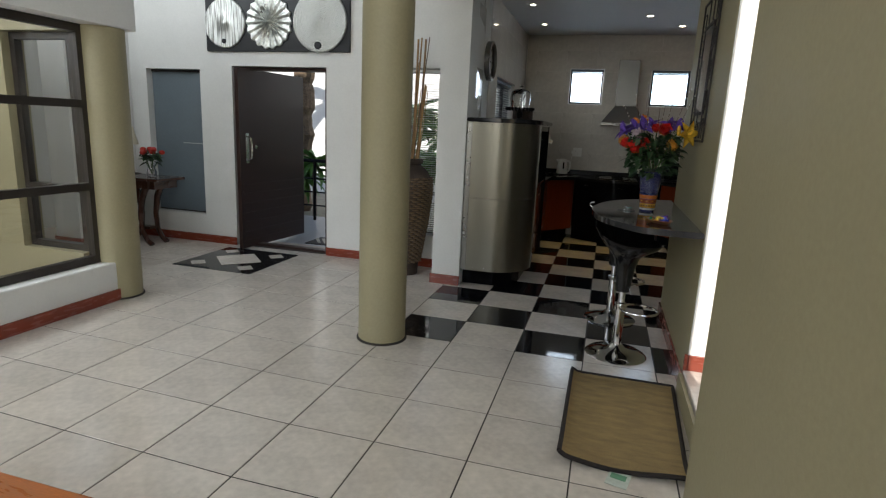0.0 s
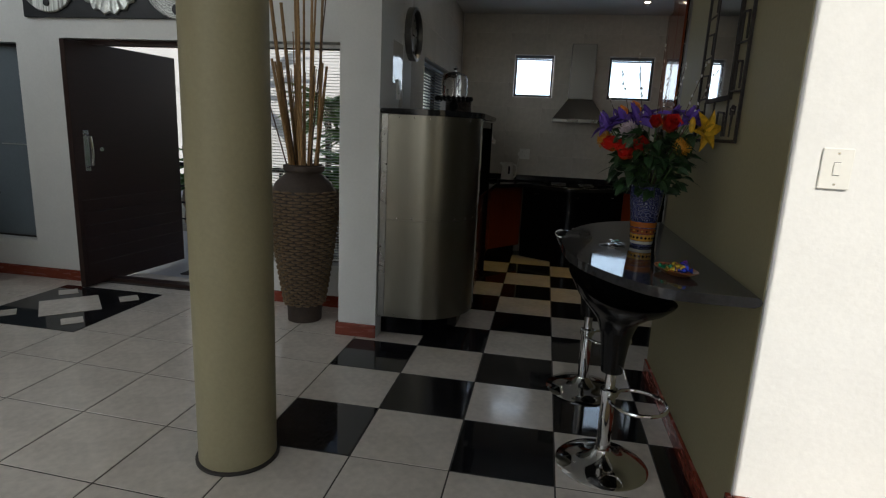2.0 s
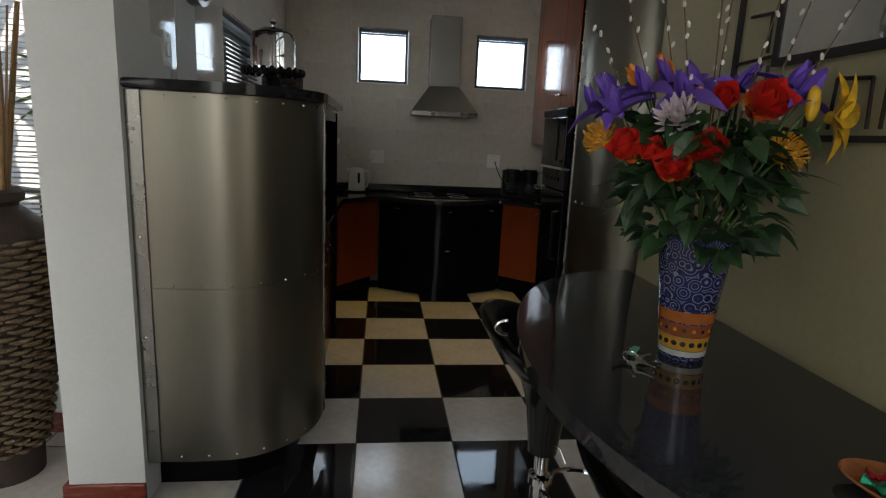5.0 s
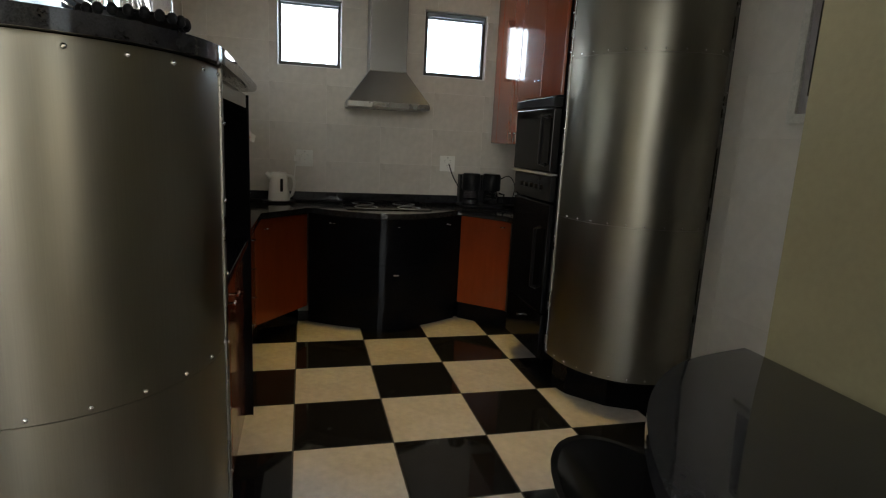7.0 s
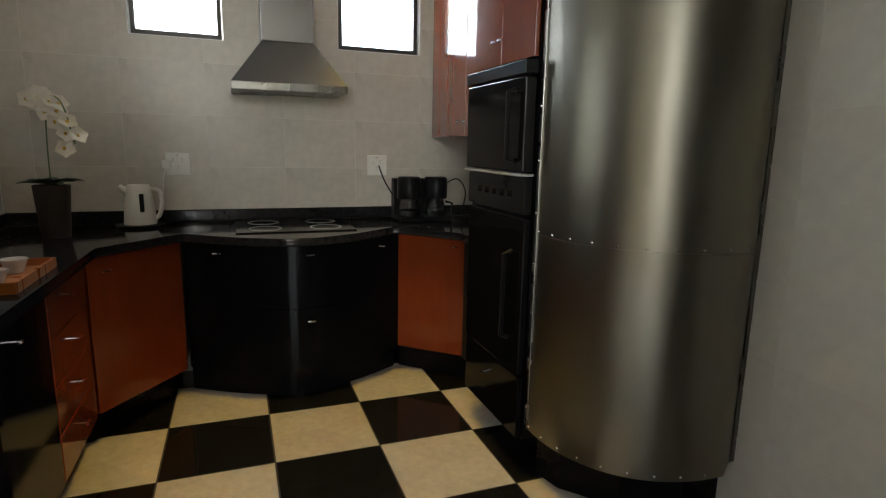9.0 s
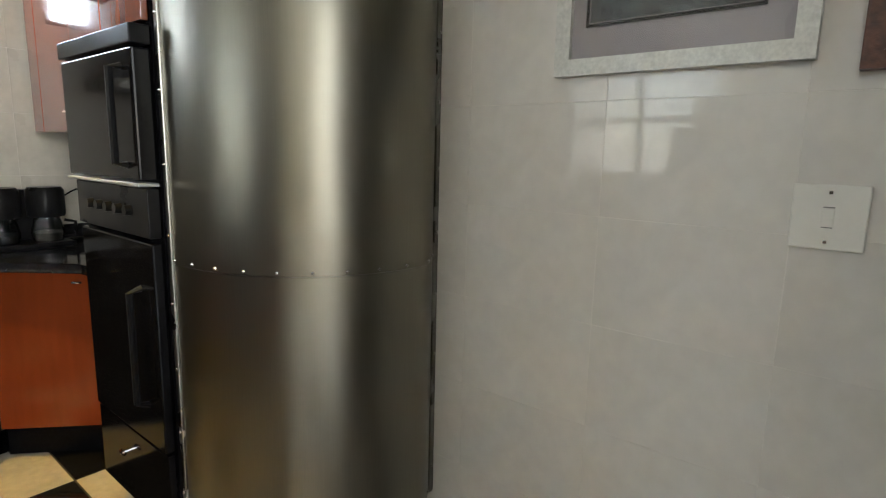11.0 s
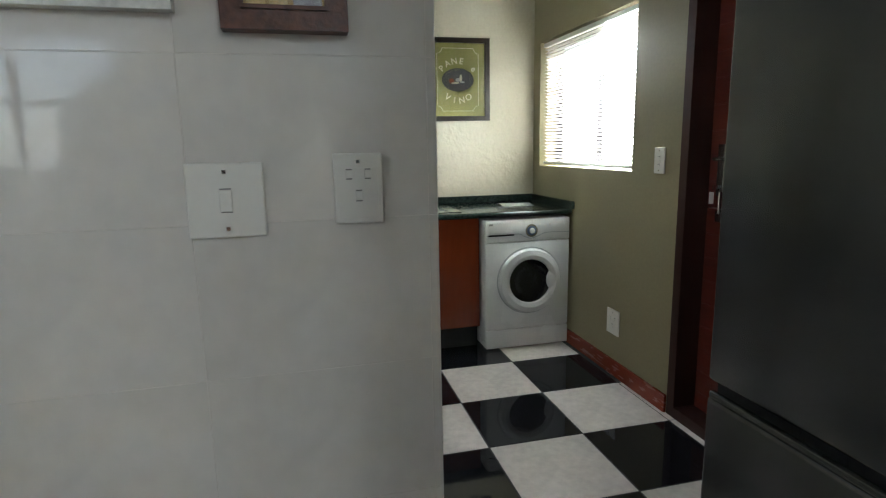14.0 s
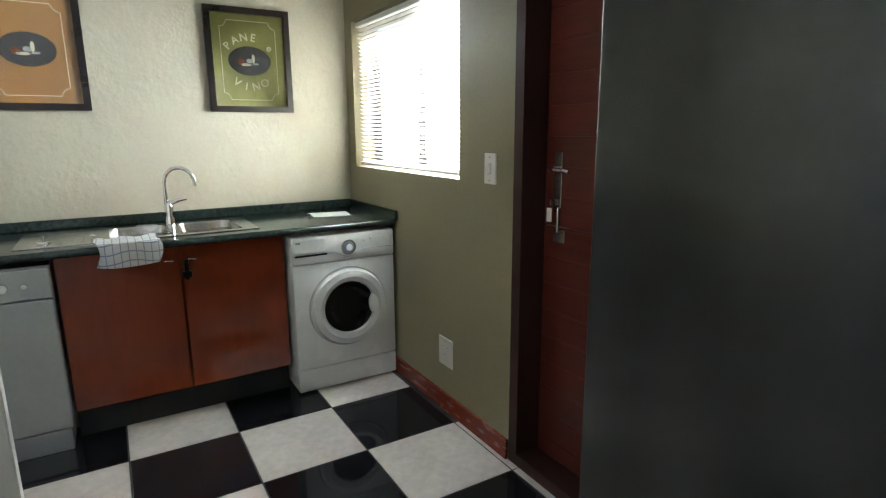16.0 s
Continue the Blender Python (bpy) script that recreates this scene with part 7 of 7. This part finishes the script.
for k in range(9):
    part("plank", B(2.05, 2.685, 3.1905, 3.1945, 0.997 + 0.108 * k, 1.10 + 0.108 * k, bevel=0.0015, seg=1), M_REDDOOR, d2)
part("lock_plate", B(2.595, 2.635, 3.195, 3.199, 1.04, 1.26, bevel=0.002), M_SS, d2)
part("lever", T([(2.615, 3.199, 1.20), (2.615, 3.235, 1.20), (2.56, 3.24, 1.20), (2.52, 3.238, 1.195)], 0.008, 8), M_CHROME, d2, smooth=True)
part("bolt", T([(2.60, 3.205, 0.97), (2.60, 3.205, 1.06)], 0.007, 8), M_SS, d2, smooth=True)
part("bolt_plate", B(2.57, 2.63, 3.195, 3.199, 0.93, 0.98, bevel=0.002), M_SS, d2)
part("key", B(2.612, 2.618, 3.20, 3.23, 1.07, 1.09), M_SS, d2)
part("key_tag", turned(B(-0.012, 0.012, -0.003, 0.003, -0.05, 0, bevel=0.002), Matrix.Translation((2.62, 3.23, 1.06))), M_PLASTIC, d2)

# fridge
fr = thing("fridge", (1.45, 3.6, 0), "graphite grey fridge freezer beside the laundry door", "fridge")
part("body", B(1.13, 1.83, 3.325, 3.83, 0.03, 1.86, bevel=0.006), M_FRIDGE, fr)
part("freezer_door", B(1.132, 1.828, 3.835, 3.885, 0.06, 0.635, bevel=0.012, seg=3), M_FRIDGE, fr, smooth=True)
part("fridge_door", B(1.132, 1.828, 3.835, 3.885, 0.68, 1.855, bevel=0.012, seg=3), M_FRIDGE, fr, smooth=True)
part("gasket", B(1.14, 1.78, 3.8305, 3.8345, 0.06, 1.85), M_BLACK, fr)
# Dull black block paints the shadow inside the grip recess.
part("grip", B(1.14, 1.815, 3.836, 3.862, 0.6355, 0.6795), M_MATTEBLACK, fr, "black fill painting the shadow in the grip recess")
part("grip_lip", B(1.14, 1.82, 3.866, 3.884, 0.6352, 0.652, bevel=0.004), M_FRIDGE, fr)
fr.location += Vector((-0.108, 0.065, 0))
for x in (1.18, 1.74):
    for y in (3.38, 3.78):
        part("foot", L([(0, 0), (0.02, 0), (0.02, 0.03), (0, 0.03)], (x, y), 14), M_BLACK, fr)

# passage picture
pp_ = thing("framed_picture", (1.2, 3.08, 1.49), "pale gold framed picture on the bright passage wall", "picture")
frame_y("frame", 0.895, 1.50, 1.49, 2.25, 3.062, 3.088, 0.05, mat("pale_gold_frame", (0.5, 0.43, 0.28), 0.4, 0.3, var=0.12), pp_)
part("mount", B(0.945, 1.45, 3.074, 3.086, 1.54, 2.2), M_PALE, pp_)
part("print", B(1.03, 1.37, 3.072, 3.0735, 1.65, 2.09), mat("soft_print", (0.35, 0.33, 0.27), 0.6, var=0.4, scale=8), pp_)

# ---- outside ----
M_PAVE = mat("grey_porch_tile", (0.3, 0.31, 0.33), 0.4, var=0.12)
tagged(part("porch", B(-6.0, -1.42, FY + 0.245, 7.6, -0.115, -0.02), M_PAVE), "grey tiled entrance porch", "pavement", kind="structure")
wall("garden_wall", B(-9.0, 0.5, 11.0, 11.2, -0.12, 4.2), mat("weathered_limewash", (0.74, 0.74, 0.74), 0.8, var=0.12, scale=1.5, bump=0.3), "tall white garden wall in sunlight")
pm_ = thing("porch_mat", (-3.1, 5.9, 0), "black and white patterned porch mat", "mat")
part("mat", B(-3.35, -2.75, 5.75, 6.15, -0.0198, -0.011), M_MATTEBLACK, pm_)
for k in range(6):
    part("stripe", turned(B(-0.02, 0.02, -0.14, 0.14, -0.0108, -0.0085), Matrix.Translation((-3.28 + 0.09 * k, 5.95, 0)) @ Matrix.Rotation(0.6, 4, 'Z')), M_PALE, pm_)
rl = thing("porch_railing", (-3.3, 7.3, 0), "black steel porch railing", "railing")
part("top_rail", T([(-4.6, 7.3, 0.86), (-3.1, 7.3, 0.86), (-2.3, 6.7, 0.86)], 0.025, 8), M_BLACK, rl)
for k in range(3):
    part("mid_rail", T([(-4.6, 7.3, 0.2 + 0.2 * k), (-3.1, 7.3, 0.2 + 0.2 * k), (-2.3, 6.7, 0.2 + 0.2 * k)], 0.012, 6), M_BLACK, rl)
for x, y in ((-4.6, 7.3), (-4.07, 7.3), (-3.1, 7.3), (-2.7, 7.0), (-2.3, 6.7)):
    part("post", T([(x, y, -0.02), (x, y, 0.86)], 0.022, 8), M_BLACK, rl)
FROND = petal_mesh("frond", 0.5, 0.09, 0.5, mat("fern_green", (0.1, 0.22, 0.04), 0.5, var=0.3, piece=0.3), -0.5)


def fern(x, y, z, s, n, label):
    f = thing("fern", (x, y, -0.12), label, "plant", "porch plants")
    part("stalk", T([(x, y, -0.12), (x, y, z)], 0.03 * s, 8), M_TWIG, f)
    for k in range(n):
        a = k * 2.399
        shared("frond", FROND, f, (x, y, z - 0.02 * (k % 4)), (random.uniform(-0.5, 0.5), -random.uniform(-0.1, 0.9), a), (s * random.uniform(0.7, 1.1),) * 3)


fern(-4.35, 7.8, 0.8, 1.1, 40, "green fern behind the porch railing")
fern(-4.7, 8.0, 0.55, 1.2, 40, "green fern behind the porch railing")
fern(-2.5, 7.6, 0.7, 1.2, 40, "leafy shrub outside the tall window")
fern(-1.95, 6.9, 0.9, 1.3, 70, "leafy shrub outside the tall window")
fern(-2.3, 8.2, 1.3, 1.6, 46, "leafy shrub outside the tall window")
fern(-3.0, 6.9 + 1.6, 1.6, 1.5, 40, "leafy shrub by the garden wall")
pt = thing("palm_tree", (-5.08, 8.6, -0.12), "rough palm trunk in front of the garden wall", "tree")
part("trunk", T([(-5.08 + 0.006 * k + 0.03 * math.sin(k * 1.3), 8.6, -0.12 + 0.12 * k) for k in range(32)], [0.17 - 0.001 * k + 0.022 * (k % 2) for k in range(32)], 14), mat("palm_bark", (0.16, 0.11, 0.07), 0.9, var=0.5, scale=12, bump=1.0, bscale=30), pt)
for k in range(18):
    shared("frond", FROND, pt, (-5.08, 8.6, 3.6), (random.uniform(-0.4, 0.4), -random.uniform(-0.3, 1.0), k * 2.4), (3.2, 2.2, 2.5))
# ---- floor tiles ----
def floor_area(name, label, c0, c1, r0, r1, dark, px=TS, lean=0.0):
    """Tiles from column c0 to c1 and row r0 to r1; px: width of a tile; lean: how far each column is laid out of line with the next."""
    x0, x1, y0, y1 = GX + c1 * TS + (c0 - c1) * px, GX + c1 * TS, GY + r0 * TS, GY + r1 * TS
    fl = tagged(part(name, B(x0, x1, y0, y1, -0.1, -0.002), M_GROUT), label, "floor", kind="structure")
    meshes = {}
    g = 0.0032
    for m in (M_TILE, M_BLACKTILE):
        bm = B(-px / 2 + g, px / 2 - g, -TS / 2 + g, TS / 2 - g, -0.012, 0.0)
        top = [e for e in bm.edges if all(v.co.z > -0.001 for v in e.verts)]
        bmesh.ops.bevel(bm, geom=top, offset=0.0015, segments=1, affect='EDGES')
        for v in bm.verts:
            v.co.y += lean * v.co.x
        me = bpy.data.meshes.new("tile")
        bm.to_mesh(me)
        bm.free()
        me.materials.append(m)
        meshes[m] = me
    for c in range(c0, c1):
        for r in range(r0, r1):
            black = dark and c >= -1 and r >= -1 and (c + r) % 2 == 0
            t = new("tile", meshes[M_BLACKTILE if black else M_TILE])
            t.parent = fl
            u = (c + 0.5 - c1) * px
            t.location = (GX + c1 * TS + u, GY + (r + 0.5) * TS + lean * u, random.uniform(-0.0004, 0.0004))
            t.rotation_euler = (0, 0, random.choice((0, math.pi)))
    return fl


random.seed(3)
floor_area("floor_living", "pale ivory glazed floor tiles with dark joints", -11, -1, -16, 4, False, 0.457, -0.04)
floor_area("floor_kitchen", "black and ivory chequered floor tiles", -1, 6, -1, 10, True)
floor_area("floor_living_front", "pale ivory glazed floor tiles near the mat", -1, 4, -5, -1, False)
floor_area("floor_living_rear", "pale ivory glazed floor tiles along the olive wall", -1, 3, -16, -5, False)
floor_area("floor_laundry", "black and ivory chequered laundry floor tiles", 6, 12, -1, 8, True)
floor_area("floor_threshold", "ivory tiles under the laundry door", 6, 9, -2, -1, True)
tagged(part("floor_edge", B(3.1145, 4.38, 3.12, 3.332, -0.1, -0.003), M_GROUT), "dark joint strip along the laundry wall", "floor", kind="structure")
